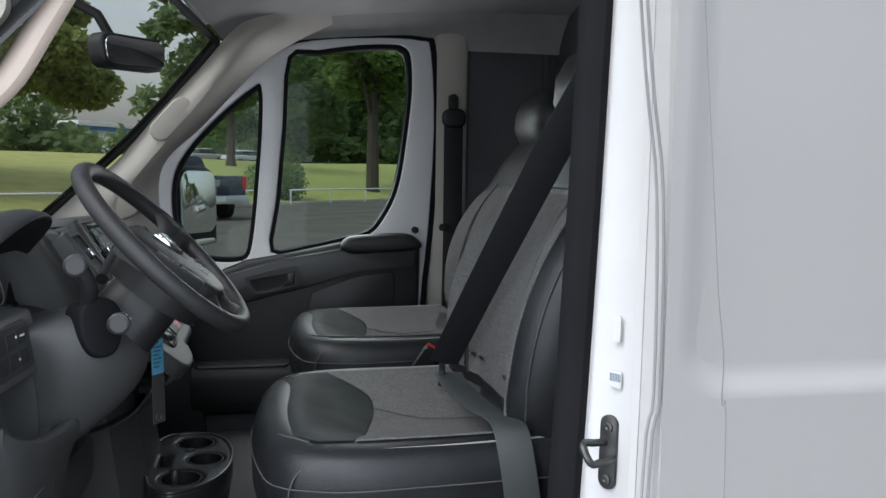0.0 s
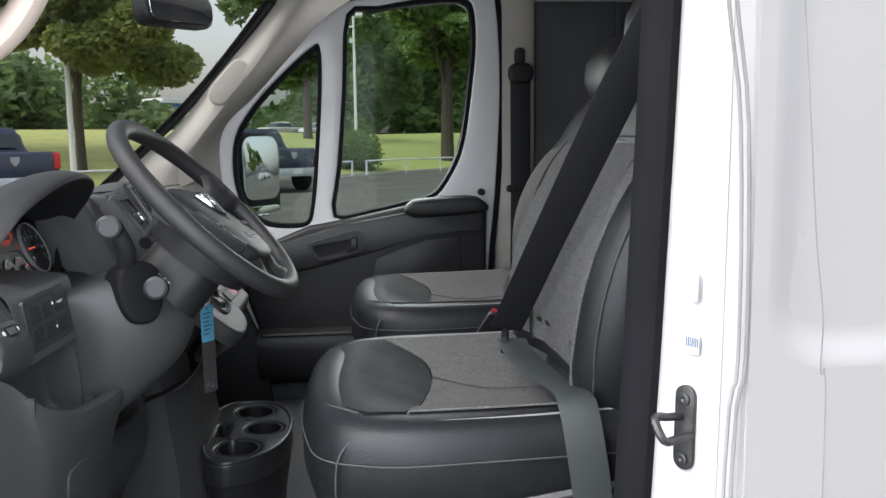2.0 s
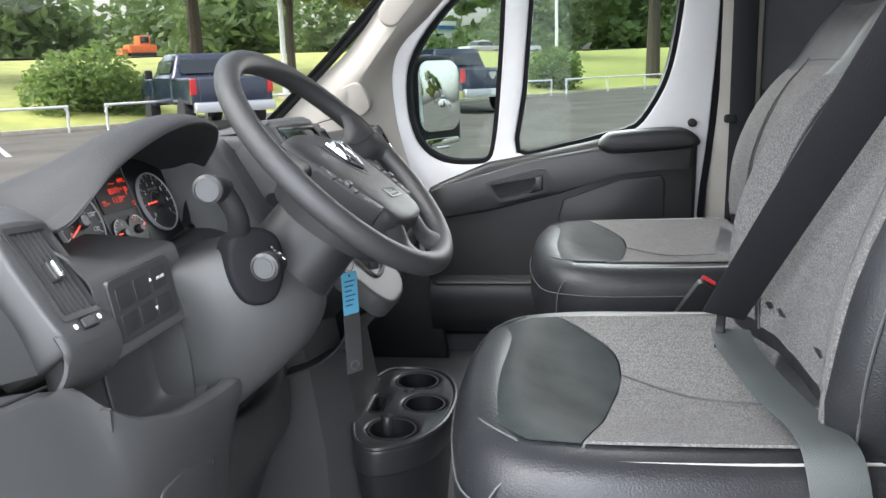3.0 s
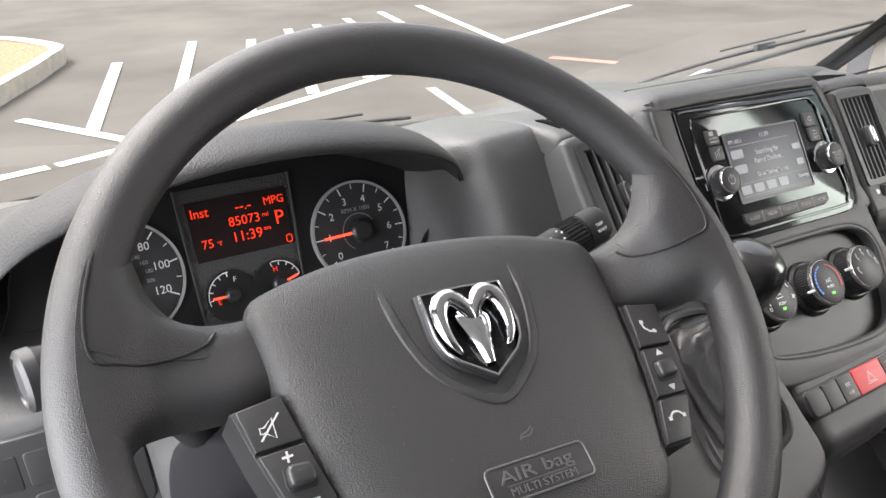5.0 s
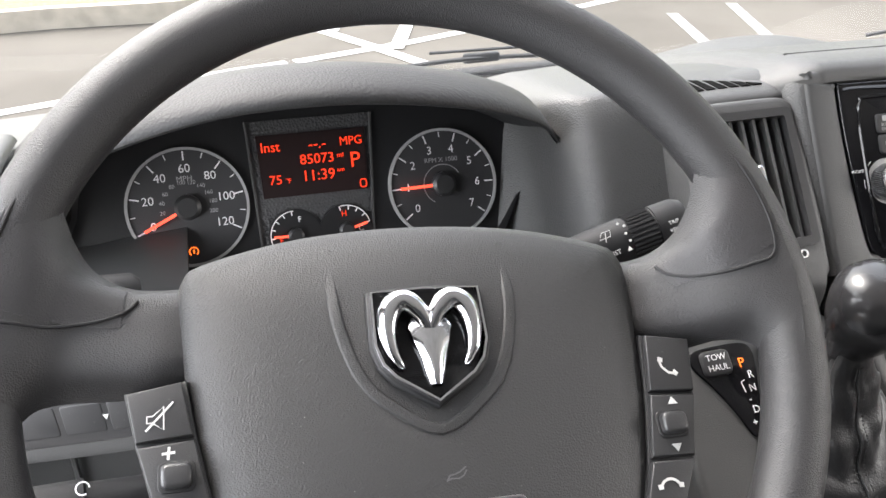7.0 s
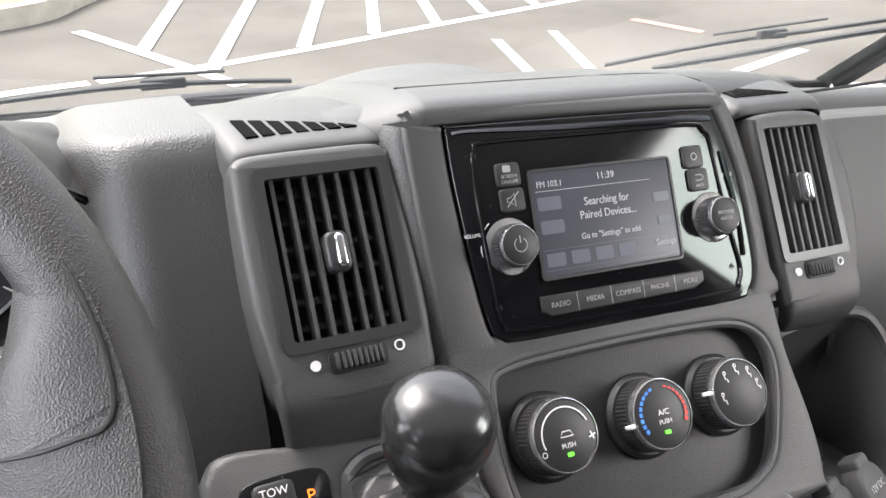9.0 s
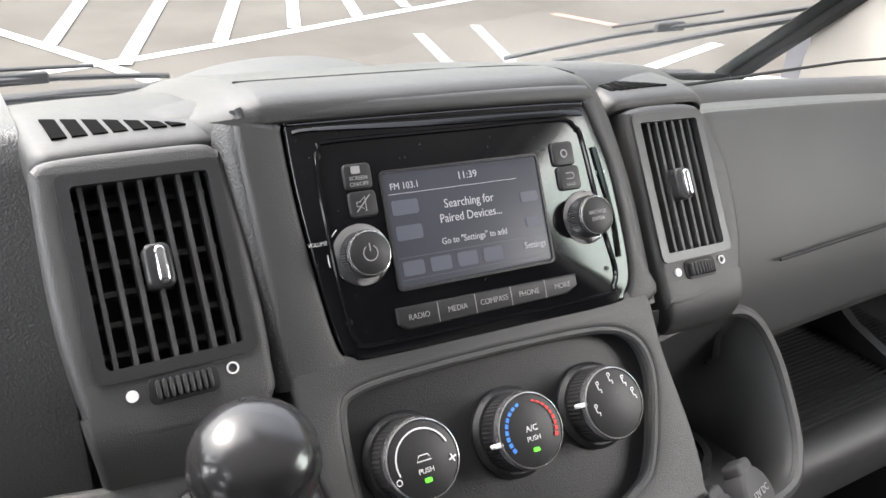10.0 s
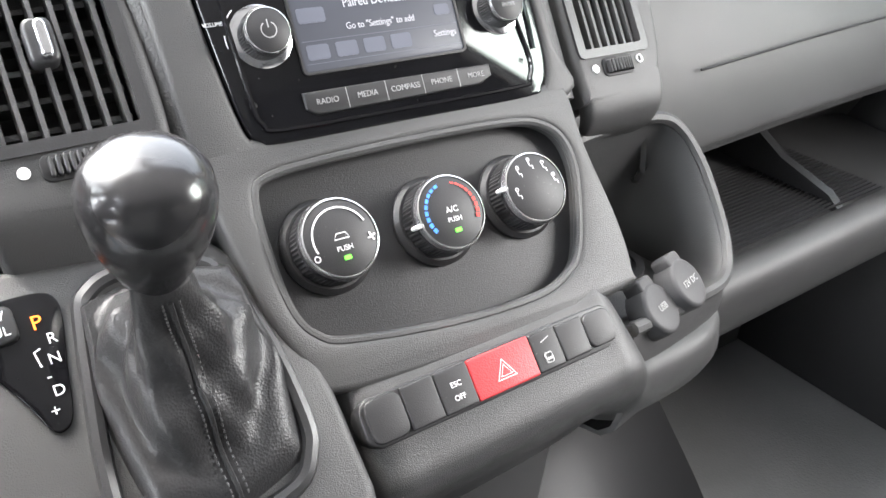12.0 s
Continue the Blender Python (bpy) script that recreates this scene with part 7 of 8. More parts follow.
def radio():
    t = thing("car_radio", (.05, .80, 1.2), "gloss black car radio with lit touch screen", "radio")
    F = FD
    b = part("bezel", prism(F, inset(BEZ, .0006), -.02, .0036, .002), M_PIANO, t)
    part("inner_frame", closed_tube([F(a, c, .004) for a, c in [(a_, c_) for a_, c_ in as2(spline([(-.0890, .036), (-.0865, .0460), (-.078, .0490), (0, .0490), (.068, .0490), (.0800, .0440), (.0845, .034), (.0890, -.019), (.0930, -.046), (.0895, -.0570), (.081, -.0612), (0, -.0612), (-.074, -.0605), (-.0835, -.0560), (-.0865, -.045), (-.0893, .012)], 4, True))]], .0013, 6, None, F.n), M_PIANO, b)
    part("top_chamfer", surf([[F(a_, b_, .0016), F(a_, b_ - (b_ - c_) * .5, .0036), F(a_, c_, .0050)] for a_, b_, c_ in ((-.0995, .0580, .0545), (-.088, .0592, .0555), (-.030, .0592, .0530), (.040, .0590, .0515), (.078, .0582, .0510), (.0870, .0560, .0505))], 3, 3, .001), M_PIANO, b)
    part("side_chamfer", surf([[F(a_, v_, .0048), F((a_ + c_) / 2, v_, .0036), F(c_, v_, .0016)] for a_, c_, v_ in ((.0900, .0985, .0300), (.0920, .1015, .0140), (.0965, .1035, -.0140), (.0960, .1030, -.0400))], 3, 3, .001), M_PIANO, b)
    G = F.shifted(-.003, -.0035)
    s = part("screen", prism(G, rrect(.101, .063, .002, 3, -.0005, .001), .002, .0042, .0006), M_SCREEN, b)
    part("screen_edge", ringplate(G, rrect(.104, .066, .003, 3, -.0005, .001), rrect(.101, .063, .002, 3, -.0005, .001), .003, .005), M_SMOOTH, s)
    bm = letters(G, "FM 103.1", .0052, -.0475, .0245, .0048, "LEFT", .92)
    letters(G, "11:39", .0060, .0015, .0262, .0048, bm=bm)
    line_on(G, [(-.049, .0205), (.034, .0205)], .0003, .0048, bm)
    letters(G, "Searching for", .0070, .0, .0115, .0048, squeeze=.88, bm=bm)
    letters(G, "Paired Devices...", .0070, .0, .0035, .0048, squeeze=.88, bm=bm)
    letters(G, 'Go to "Settings" to add', .0052, .0, -.0090, .0048, squeeze=.88, bm=bm)
    letters(G, "Settings", .0054, .047, -.0195, .0048, "RIGHT", .9, bm=bm)
    for ly_ in (-.0145, -.0265):
        part("screen_rule", line_on(G, [(-.049, ly_), (.049, ly_)], .0003, .0046), M_SCREEN_DIM, s)
    part("screen_text", bm, M_SCREEN_INK, s, "pale screen lettering")
    for a, c, w, h in ((-.040, .013, .016, .008), (-.040, -.001, .016, .008), (.041, .009, .012, .006), (.041, -.006, .010, .006), (-.041, -.0205, .013, .008), (-.024, -.0205, .013, .008), (-.007, -.0205, .013, .008), (.010, -.0205, .013, .008)):
        part("ghost_key", prism(G, rrect(w, h, .001, 1, a, c), .0041, .00455), M_SCREEN_DIM, s)
    for (cx, cy, w, h, nm) in ((-.0680, .0290, .0162, .0142, "screen_button"), (-.0674, .0142, .0162, .0142, "mute_button"), (.0672, .0280, .0160, .0148, "settings_button"), (.0690, .0130, .0160, .0148, "back_button")):
        k = part(nm, prism(F, rrect(w, h, .0025, 3, cx, cy), .002, .0055, .0012), M_BTN, b)
        p = bmesh.new()
        if nm == "screen_button":
            prism(F, rrect(.005, .004, .0005, 1, cx - .001, cy + .0035), .0055, .006, 0, p)
            letters(F, "SCREEN", .003, cx, cy - .001, .006, bm=p)
            letters(F, "ON/OFF", .003, cx, cy - .0042, .006, bm=p)
        elif nm == "mute_button":
            line_on(F, [(cx - .004, cy + .0012), (cx - .002, cy + .0012), (cx + .001, cy + .004), (cx + .001, cy - .004), (cx - .002, cy - .0012), (cx - .004, cy - .0012)], .0006, .006, p, True)
            line_on(F, [(cx - .0045, cy - .004), (cx + .004, cy + .0045)], .0006, .006, p)
        elif nm == "settings_button":
            line_on(F, arc(.0022, 0, 360, 12, cx, cy), .0009, .006, p)
        else:
            line_on(F, [(cx - .003, cy + .003), (cx + .002, cy + .003), (cx + .0032, cy + .0012), (cx + .002, cy - .0005), (cx - .003, cy - .0005)], .0006, .006, p)
            letters(F, "BACK", .0026, cx, cy - .004, .006, bm=p)
        part("print", p, M_GREY_INK, k)
    for cx, nm in ((-.0728, "volume_knob"), (.0765, "tuning_knob")):
        Fk = F.shifted(cx, -.0122, .003)
        part("knob_base", revolve(Fk, [(.0165, -.001), (.0165, .0012), (.0145, .002), (0, .002)], 40), M_CHROME, b)
        k = knob(Fk, .0120, .0135, b, nm)
        p = bmesh.new()
        if cx < 0:
            line_on(Fk, arc(.004, 120, 420, 18), .0006, .0137, p)
            line_on(Fk, [(0, .001), (0, .0052)], .0007, .0137, p)
        else:
            letters(Fk, "BROWSE", .0032, 0, .0018, .0137, bm=p)
            letters(Fk, "ENTER", .0032, 0, -.0022, .0137, bm=p)
        part("print", p, M_GREY_INK, k)
    p = letters(F, "VOLUME", .0030, -.0958, -.0035, .0036, "CENTER", .9)
    for q0, q1 in ((128, 150), (172, 192)):
        line_on(F, arc(.0188, q0, q1, 5, -.0728, -.0122), .0007, .0040, p)
    letters(F, "TUNE", .003, .094, .014, .0036, bm=p)
    part("print", p, M_WHITE_INK, b)
    bar = part("button_bar", prism(F, [(-.0592, -.0438), (.0612, -.0446), (.0612, -.0515), (.0530, -.0556), (-.0540, -.0566), (-.0592, -.0525)], .002, .0055, .0015), M_BTN, b)
    p = bmesh.new()
    for i, w_ in enumerate(("RADIO", "MEDIA", "COMPASS", "PHONE", "MORE")):
        letters(F, w_, .0045, -.0465 + i * .0240, -.0500, .006, squeeze=.95, bm=p)
        if i:
            prism(F, rrect(.0004, .011, .0001, 1, -.0585 + i * .0240, -.0500), .005, .0056, 0, p)
    part("print", p, M_GREY_INK, bar)
    for cx, cy in ((-.088, .042), (.081, .042), (-.086, -.046), (.086, -.046)):
        part("trim_hole", revolve(F.shifted(cx, cy), [(.0022, .001), (.0022, .0036), (0, .0036)], 12), M_BLACK, b)


radio()


def heater():
    t = thing("heater_controls", (.05, .72, 1.15), "three round heater knobs with chrome rims", "heater controls")
    for i, cx in enumerate((-.0662, .0004, .0600)):
        Fk = FL.shifted(cx, (-.0535, -.0555, -.0545)[i], -.0095)
        Fk = Frame(Fk.o, FL.u, FL.v, .84)
        part("socket", revolve(Fk, [(.031, -.004), (.031, .003), (.028, .006), (.0, .006)], 40), M_DASH_DK, t)
        k = knob(Fk, .0255, .0275, t, ("fan_knob", "temperature_knob", "airflow_knob")[i])
        p = bmesh.new()
        H = .0277
        if i == 0:
            line_on(Fk, arc(.0185, 200, 20, 20), .0011, H, p)
            letters(Fk, "PUSH", .0045, 0, -.0070, H, bm=p)
            line_on(Fk, [(-.005, -.001), (-.003, .0025), (.003, .0025), (.005, -.001)], .0007, H, p, True)
            line_on(Fk, arc(.0018, 0, 360, 10, -.019, -.0095), .0006, H, p)
            for q in range(4):
                a = radians(90 * q + 20)
                line_on(Fk, [(.019, -.004), (.019 + .0028 * math.cos(a), -.004 + .0028 * math.sin(a))], .0011, H, p)
        elif i == 1:
            letters(Fk, "A/C", .0056, 0, .001, H, bm=p)
            letters(Fk, "PUSH", .0045, 0, -.0055, H, bm=p)
        else:
            for a in (185, 130, 90, 50, 10):
                x, y = .017 * math.cos(radians(a)), .017 * math.sin(radians(a))
                line_on(Fk, arc(.0012, 0, 360, 8, x, y + .0025), .0006, H, p)
                line_on(Fk, [(x - .0005, y + .001), (x, y - .002), (x + .002, y - .002), (x + .002, y - .0045)], .0007, H, p)
        part("print", p, M_WHITE_INK, k)
        if i == 1:
            bl, rd = bmesh.new(), bmesh.new()
            for q in range(9):
                a = 215 - 12.5 * q
                line_on(Fk, arc(.019, a, a - 9, 3), .0028 - .0001 * q, H, bl)
                a = -25 + 11.5 * q
                line_on(Fk, arc(.019, a, a + 8.5, 3), .0012 + .0002 * (8 - q), H, rd)
            part("cold_marks", bl, M_BLUE_INK, k, "blue scale")
            part("hot_marks", rd, M_RED_INK, k, "red scale")
        a = radians(205 if i != 2 else 190)
        part("pointer", prism(Fk, rrect(.009, .0028, .001, 2, -.0245, -.004 if i != 2 else .004), .020, .0265, .0008) if i else line_on(Fk, [(-.020, -.008), (-.019, -.0075)], .0005, H), M_WHITE_INK, k)
        if i < 2:
            part("lamp", prism(Fk, rrect(.0045, .0026, .0005, 2, 0, -.0128), .0265, .0279), M_LED_GREEN, k, "green lamp")


heater()


def gear_lever():
    t = thing("gear_lever", (-.107, .69, 1.09), "gloss black ball gear lever with leather gaiter", "gear lever")
    F = Frame((-.153, .731, 1.143), (1, 0, 0), (0, .755, .656))
    o = as2(spline([(-.052, .015), (-.048, .038), (-.035, .0455), (.0, .0410), (.045, .0355), (.078, .036), (.098, .010), (.1125, -.035), (.1150, -.09), (.108, -.130), (.05, -.150), (-.03, -.145), (-.052, -.10)], 4, True))
    base = part("plate", prism(F, o, -.03, .002, .006), M_DASH, t)
    # selector legend
    lg = as2(spline([(-.0345, .021), (-.030, .0270), (-.010, .0280), (.0055, .0270), (.0112, .0225), (.0115, .013), (.0070, -.008), (.0028, -.029), (-.0020, -.0350), (-.0072, -.0330), (-.0140, -.017), (-.0240, .001), (-.0330, .014)], 4, True))
    l = part("legend", prism(F, lg, .001, .0042, .0008), M_PIANO, base)
    part("tow_button", prism(F, rrect(.0215, .0175, .004, 3, -.0175, .0165), .003, .0066, .0015), M_BTN, l)
    p = letters(F, "TOW", .0060, -.0175, .0200, .0072)
    letters(F, "HAUL", .0060, -.0175, .0130, .0072, bm=p)
    for w_, a, b in (("R", .0045, .0050), ("N", .0030, -.0040), ("-", -.0015, -.0108), ("D", .0005, -.0180), ("+", -.0035, -.0262)):
        letters(F, w_, .0070, a, b, .0048, bm=p)
    line_on(F, [(-.0030, -.0060), (-.0040, .0010), (-.0012, .0020)], .0008, .0048, p)
    part("print", p, M_WHITE_INK, l)
    part("park_letter", letters(F, "P", .0092, .0008, .0135, .0048), M_LED_ORANGE, l, "lit orange P")
    # gaiter
    top = Vector((-.1090, .6900, 1.1920))
    c0 = F(.048, -.036, .002)
    rings = []
    rng = random.Random(5)
    N = 72
    for k in range(23):
        f = k / 22
        c = c0.lerp(top, f)
        q = (1 - f) ** 1.6
        rr = []
        for i in range(N):
            a = 2 * math.pi * i / N
            w_, h_ = .012 + .029 * q, .011 + .047 * q
            e = 1 + (.11 * math.sin(a * 3 + 4 * f) + .16 * (.6 - abs(math.sin(a * 2.5 - 4 * f + .6))) * (.5 + .5 * math.cos(a)) + .10 * (.6 - abs(math.sin(a * 4 + 7 * f))) + .03 * math.sin(a * 11 + 15 * f)) * min(1, 5 * f * (1 - f) + .1)
            sq = 1 / max(abs(math.cos(a)), abs(math.sin(a))) ** (.55 * q)
            rr.append(c + F.u * (w_ * e * sq * math.cos(a) + .006 * (1 - f)) + F.v * (h_ * e * sq * math.sin(a)) * (1 - f * .3) + F.n * (.004 * math.sin(f * 22) * (1 - f)))
        rings.append(rr)
    g = part("gaiter", loft(rings), M_BOOT, t, "creased black leather gaiter", sharp=60)
    part("gaiter_ring", closed_tube([F(a, b, .003) for a, b in spline([Vector(q_) for q_ in ((.019, .012), (.0235, .020), (.036, .0255), (.060, .0245), (.0765, .019), (.0835, .007), (.0930, -.027), (.0950, -.069), (.0910, -.085), (.0790, -.097), (.045, -.102), (.014, -.100), (.0055, -.090), (.0070, -.055), (.0130, -.019))], 4, True)], .0042, 8, None, F.n), M_SMOOTH, t)
    line_ = [r_[int(N * .76)] + F.n * .0006 for r_ in rings[1:21]]
    sm_ = part("gaiter_seam", tube(line_, .0012, 6), M_BOOT, g)
    st = bmesh.new()
    for off in (-.0035, .0035):
        for a_, b_ in zip(line_, line_[1:]):
            d_ = F.u * off + F.n * .0008
            tube([a_.lerp(b_, .15) + d_, a_.lerp(b_, .42) + d_], .0005, 4, st)
            tube([a_.lerp(b_, .62) + d_, a_.lerp(b_, .9) + d_], .0005, 4, st)
    part("stitching", st, M_DASH, sm_)
    ax_ = Vector((0, -.28, .96)).normalized()
    c = Vector((-.1087, .6875, 1.2235))
    Fb_ = Frame(c, (1, 0, 0), (0, .96, .28))
    prof = [(.0090, -.050), (.0110, -.042), (.0150, -.033), (.0200, -.022), (.0238, -.011), (.0256, -.001), (.0258, .007), (.0240, .0145), (.0200, .0200), (.0140, .0235), (.007, .0250), (0.0005, .0254)]
    part("knob", revolve(Fb_, [(q[0], q[1]) for q in prof], 40), M_KNOBBALL, t, "gloss black ball knob", sharp=80)


gear_lever()


# ---- seats ----
def seat(name, cx, dy, dz, label, back=0.0):
    """A black and grey upholstered van seat. Built at the driver's place, then shifted."""
    t = thing(name, (cx, .2 + dy, .62 + dz), label, "seat", "front seats")

    def S(pts):
        return [(cx + x, y + dy, z + dz) for x, y, z in pts]
    def plan(k):
        """The cushion's outline from above, scaled about its middle."""
        o = [(-.268, .03), (-.276, .14), (-.278, .28), (-.272, .37), (-.245, .445), (-.19, .480), (-.10, .497), (0, .502), (.10, .497), (.19, .480), (.245, .445), (.272, .37), (.278, .28), (.276, .14), (.268, .03), (.13, .01), (-.13, .01)]
        return [(p[0] * k, .25 + (p[1] - .25) * k) for p in spline(o, 4, True)]
    rings = [S([(x, y, z + .018 * max(0, (.2 - y)) * (z > 1)) for x, y in plan(k)]) for k, z in ((.96, .895), (.995, .925), (1.0, .965), (.985, .995), (.955, 1.015), (.90, 1.027), (.80, 1.0285), (.74, 1.0275), (.5, .998), (.2, .988))]
    part("cushion", loft(rings), M_LEATHER, t, sharp=70)

    def top(x, y):
        dish = .042 * max(0, 1 - (x / .2) ** 2) * min(1, max(0, (.43 - y) / .11)) * min(1, max(0, (y - .05) / .1))
        return 1.0335 - dish + .018 * max(0, .2 - y) - .012 * max(0, (abs(x) - .19) / .06) ** 2 - .02 * max(0, (y - .42) / .05) ** 2
    bx = (-.208, -.15, -.09, -.02, .05, .12, .17, .208)
    by = (.350, .336, .322, .306, .290, .292, .330, .365)
    part("cushion_insert", surf([S([(x, y0 + (yb - y0) * f, top(x, y0 + (yb - y0) * f)) for f in (0, .33, .66, 1)]) for x, yb, y0 in zip(bx, by, [.05] * 8)], 3, 3, .003), M_MESH, t, "grey woven cushion centre")
    fy = (.405, .447, .462, .468, .468, .462, .447, .405)
    part("front_insert", surf([S([(x * (1 - .03 * f), yb + .003 + (y1 - yb) * f, top(x, yb + (y1 - yb) * f) - .0012) for f in (0, .4, .75, 1)]) for x, yb, y1 in zip(bx, by, fy)], 3, 3, .0015), M_VINYL, t, "dark green-black vinyl front insert")
    part("seam", tube(spline(S([(x, y, top(x, y) + .003) for x, y in ((.06, .288), (.0, .21), (-.06, .12))]), 4), .0011, 5), M_STITCH, t)
    part("seam", tube(spline(S([(x, y + .012, top(x, y) - .001) for x, y in zip(bx, fy)]), 4), .0014, 5), M_STITCH, t)
    for s in (-1, 1):
        part("piping", tube(spline(S([(s * .236, .05, 1.030), (s * .240, .2, 1.026), (s * .240, .32, 1.0245), (s * .232, .405, 1.022)]), 5), .0030, 6), M_PIPING, t, "pale piping")
        part("seam", tube(spline(S([(s * .2785, .05, .985), (s * .2795, .25, .982), (s * .276, .37, .980), (s * .247, .447, .978)]), 5), .0013, 5), M_STITCH, t)
        part("seam", tube(spline(S([(s * .232, .405, 1.022), (s * .240, .425, 1.008), (s * .249, .447, .978), (s * .248, .449, .90)]), 4), .0013, 5), M_STITCH, t)
    part("seam", tube(spline(S([(-.247, .447, .978), (-.19, .482, .976), (0, .503, .974), (.19, .482, .976), (.247, .447, .978)]), 5), .0013, 5), M_STITCH, t)
    # plastic valance and pedestal
    for s in (-1, 1):
        part("valance", surf([S([(s * .272, y, .915 - .06 * (y > .35) * (y - .35)), (s * .284, y, .895), (s * .280, y, .84), (s * .262, y, .76)]) for y in (-.06, .1, .3, .42, .47)], 3, 4, .006), M_SMOOTH, t)
    for q in (0, .014):
        part("valance_trim", tube(spline(S([(-.284, -.02, .958 - q), (-.286, .12, .940 - q), (-.286, .3, .918 - q), (-.272, .42, .905 - q), (-.2, .485, .898 - q)]), 5), .005, 8), mat("grey_valance_strip", (.15, .15, .155), .5), t, "grey edge strip")
    part("front_valance", surf([S([(x, .47, .91), (x, .48, .87), (x, .47, .78)]) for x in (-.25, 0, .25)], 3, 3, .006), M_SMOOTH, t)
    part("pedestal", block((cx, .2 + dy, .70 + dz), (.42, .44, .22), .02), M_BLACK, t)
    # backrest: front face by height, with bolsters standing forward of the middle
    def front(x, z):
        yf = float(np.interp(z, (.98, 1.08, 1.16, 1.22, 1.29, 1.34, 1.39, 1.46, 1.52, 1.55), (.115, .128, .122, .108, .078, .045, .0, -.035, -.075, -.10)))
        w_ = half(z)
        r = min(1, abs(x) / w_)
        rec = float(np.interp(z, (1.0, 1.15, 1.3, 1.42), (.035, .045, .035, .005)))
        return yf + back - rec * float(np.interp(r, (0, .35, .55, .72, .85), (1, .95, .6, .12, 0))) - (.075 * max(0, (r - .84) / .16) ** 1.8)

    def half(z):
        return float(np.interp(z, (.98, 1.08, 1.16, 1.24, 1.30, 1.36, 1.42, 1.47, 1.515, 1.54, 1.55), (.235, .262, .276, .279, .272, .258, .235, .205, .16, .11, .05)))
    rings = []
    for z in (.98, 1.03, 1.08, 1.13, 1.18, 1.23, 1.28, 1.32, 1.36, 1.40, 1.44, 1.475, 1.505, 1.525, 1.54, 1.55):
        w_ = half(z)
        fr = [(q * w_, front(q * w_, z), z) for q in (-1, -.96, -.9, -.82, -.74, -.64, -.52, -.36, -.18, 0, .18, .36, .52, .64, .74, .82, .9, .96, 1)]
        yb = front(0, z) - .13 + (.04 if z > 1.53 else 0)
        rings.append(S(fr + [(w_ * .97, yb + .03, z), (w_ * .7, yb, z), (-w_ * .7, yb, z), (-w_ * .97, yb + .03, z)]))
    part("backrest", loft(rings), M_LEATHER, t, sharp=70)

    def on(q, z, d=.0035):
        return (q * half(z), front(q * half(z), z) + d, z)
    part("back_insert", surf([S([on(q, z) for q in (-.50, -.36, -.18, 0, .18, .36, .50)]) for z in (1.045, 1.12, 1.20, 1.28, 1.34, 1.385)], 3, 3, .003), M_MESH, t, "grey woven backrest centre")
    for s in (-1, 1):
        part("side_insert", surf([S([on(s * q, z, .003) for q in (.56, .62, .68, .74, .80)]) for z in (1.05, 1.12, 1.20, 1.28, 1.34, 1.375)], 3, 3, .003), M_MESH, t, "grey woven bolster face")
        part("seam", tube(spline(S([on(s * .53, z, .002) for z in (1.04, 1.12, 1.2, 1.28, 1.36, 1.40)]), 5), .0016, 5), M_STITCH, t)
        part("seam", tube(spline(S([on(s * .92, z, .001) for z in (1.04, 1.12, 1.2, 1.28, 1.36, 1.42)]), 5), .0014, 5), M_STITCH, t)
    part("seam", tube(spline(S([on(q, 1.392 + .004 * (1 - q * q), .002) for q in (-.85, -.5, 0, .5, .85)]), 4), .0014, 5), M_STITCH, t)
    # headrest
    hr = []
    for z, w_, yf, yb in ((1.495, .085, -.075, -.135), (1.51, .115, -.050, -.150), (1.55, .130, -.036, -.155), (1.595, .130, -.040, -.155), (1.63, .115, -.058, -.150), (1.65, .075, -.085, -.130)):
        hr.append(S([(a * w_ * 2, (yf + yb) / 2 + back + b * (yf - yb), z) for a, b in rrect(1, 1, .33, 5)]))
    part("headrest", loft(hr), M_LEATHER, t, sharp=60)
    for s in (-1, 1):
        part("headrest_post", tube(S([(s * .06, -.10 + back, 1.45), (s * .06, -.105 + back, 1.54)]), .006, 8), M_CHROME, t)
    return t


seat("driver_seat", -.402, 0, 0, "black leather driver seat with grey woven centre")
seat("passenger_seat", .388, -.082, -.006, "black leather passenger seat with grey woven centre", -.085)


def driver_belt():
    t = thing("seat_belt", (-.2, .1, 1.0), "black seat belt drawn across the driver seat", "seat belt", "seat belts")
    A, B_ = Vector((-.835, .02, 1.66)), Vector((-.300, .155, 1.068))
    part("webbing", strip([A, A.lerp(B_, .35) + Vector((.0, .012, -.004)), A.lerp(B_, .7) + Vector((0, .008, -.004)), B_], .055, .0025, (0, .97, .24)), M_BELT, t)
    part("tongue", prism(Frame(B_ + Vector((.012, .0, -.018)), (.8, -.2, .5), (-.55, .1, .8)), rrect(.055, .04, .01), -.006, .006, .003), M_BLACK, t)
    lap = spline([B_ + Vector((.0, -.01, -.02)), (-.36, .150, 1.046), (-.45, .145, 1.043), (-.55, .137, 1.045), (-.625, .135, 1.056), (-.672, .135, 1.05), (-.695, .13, 1.0), (-.700, .12, .92), (-.70, .11, .80)], 5)
    part("lap_webbing", strip(lap, .050, .0025, (.25, .95, 0)), M_BELT_G, t, "grey-green lap webbing")


driver_belt()


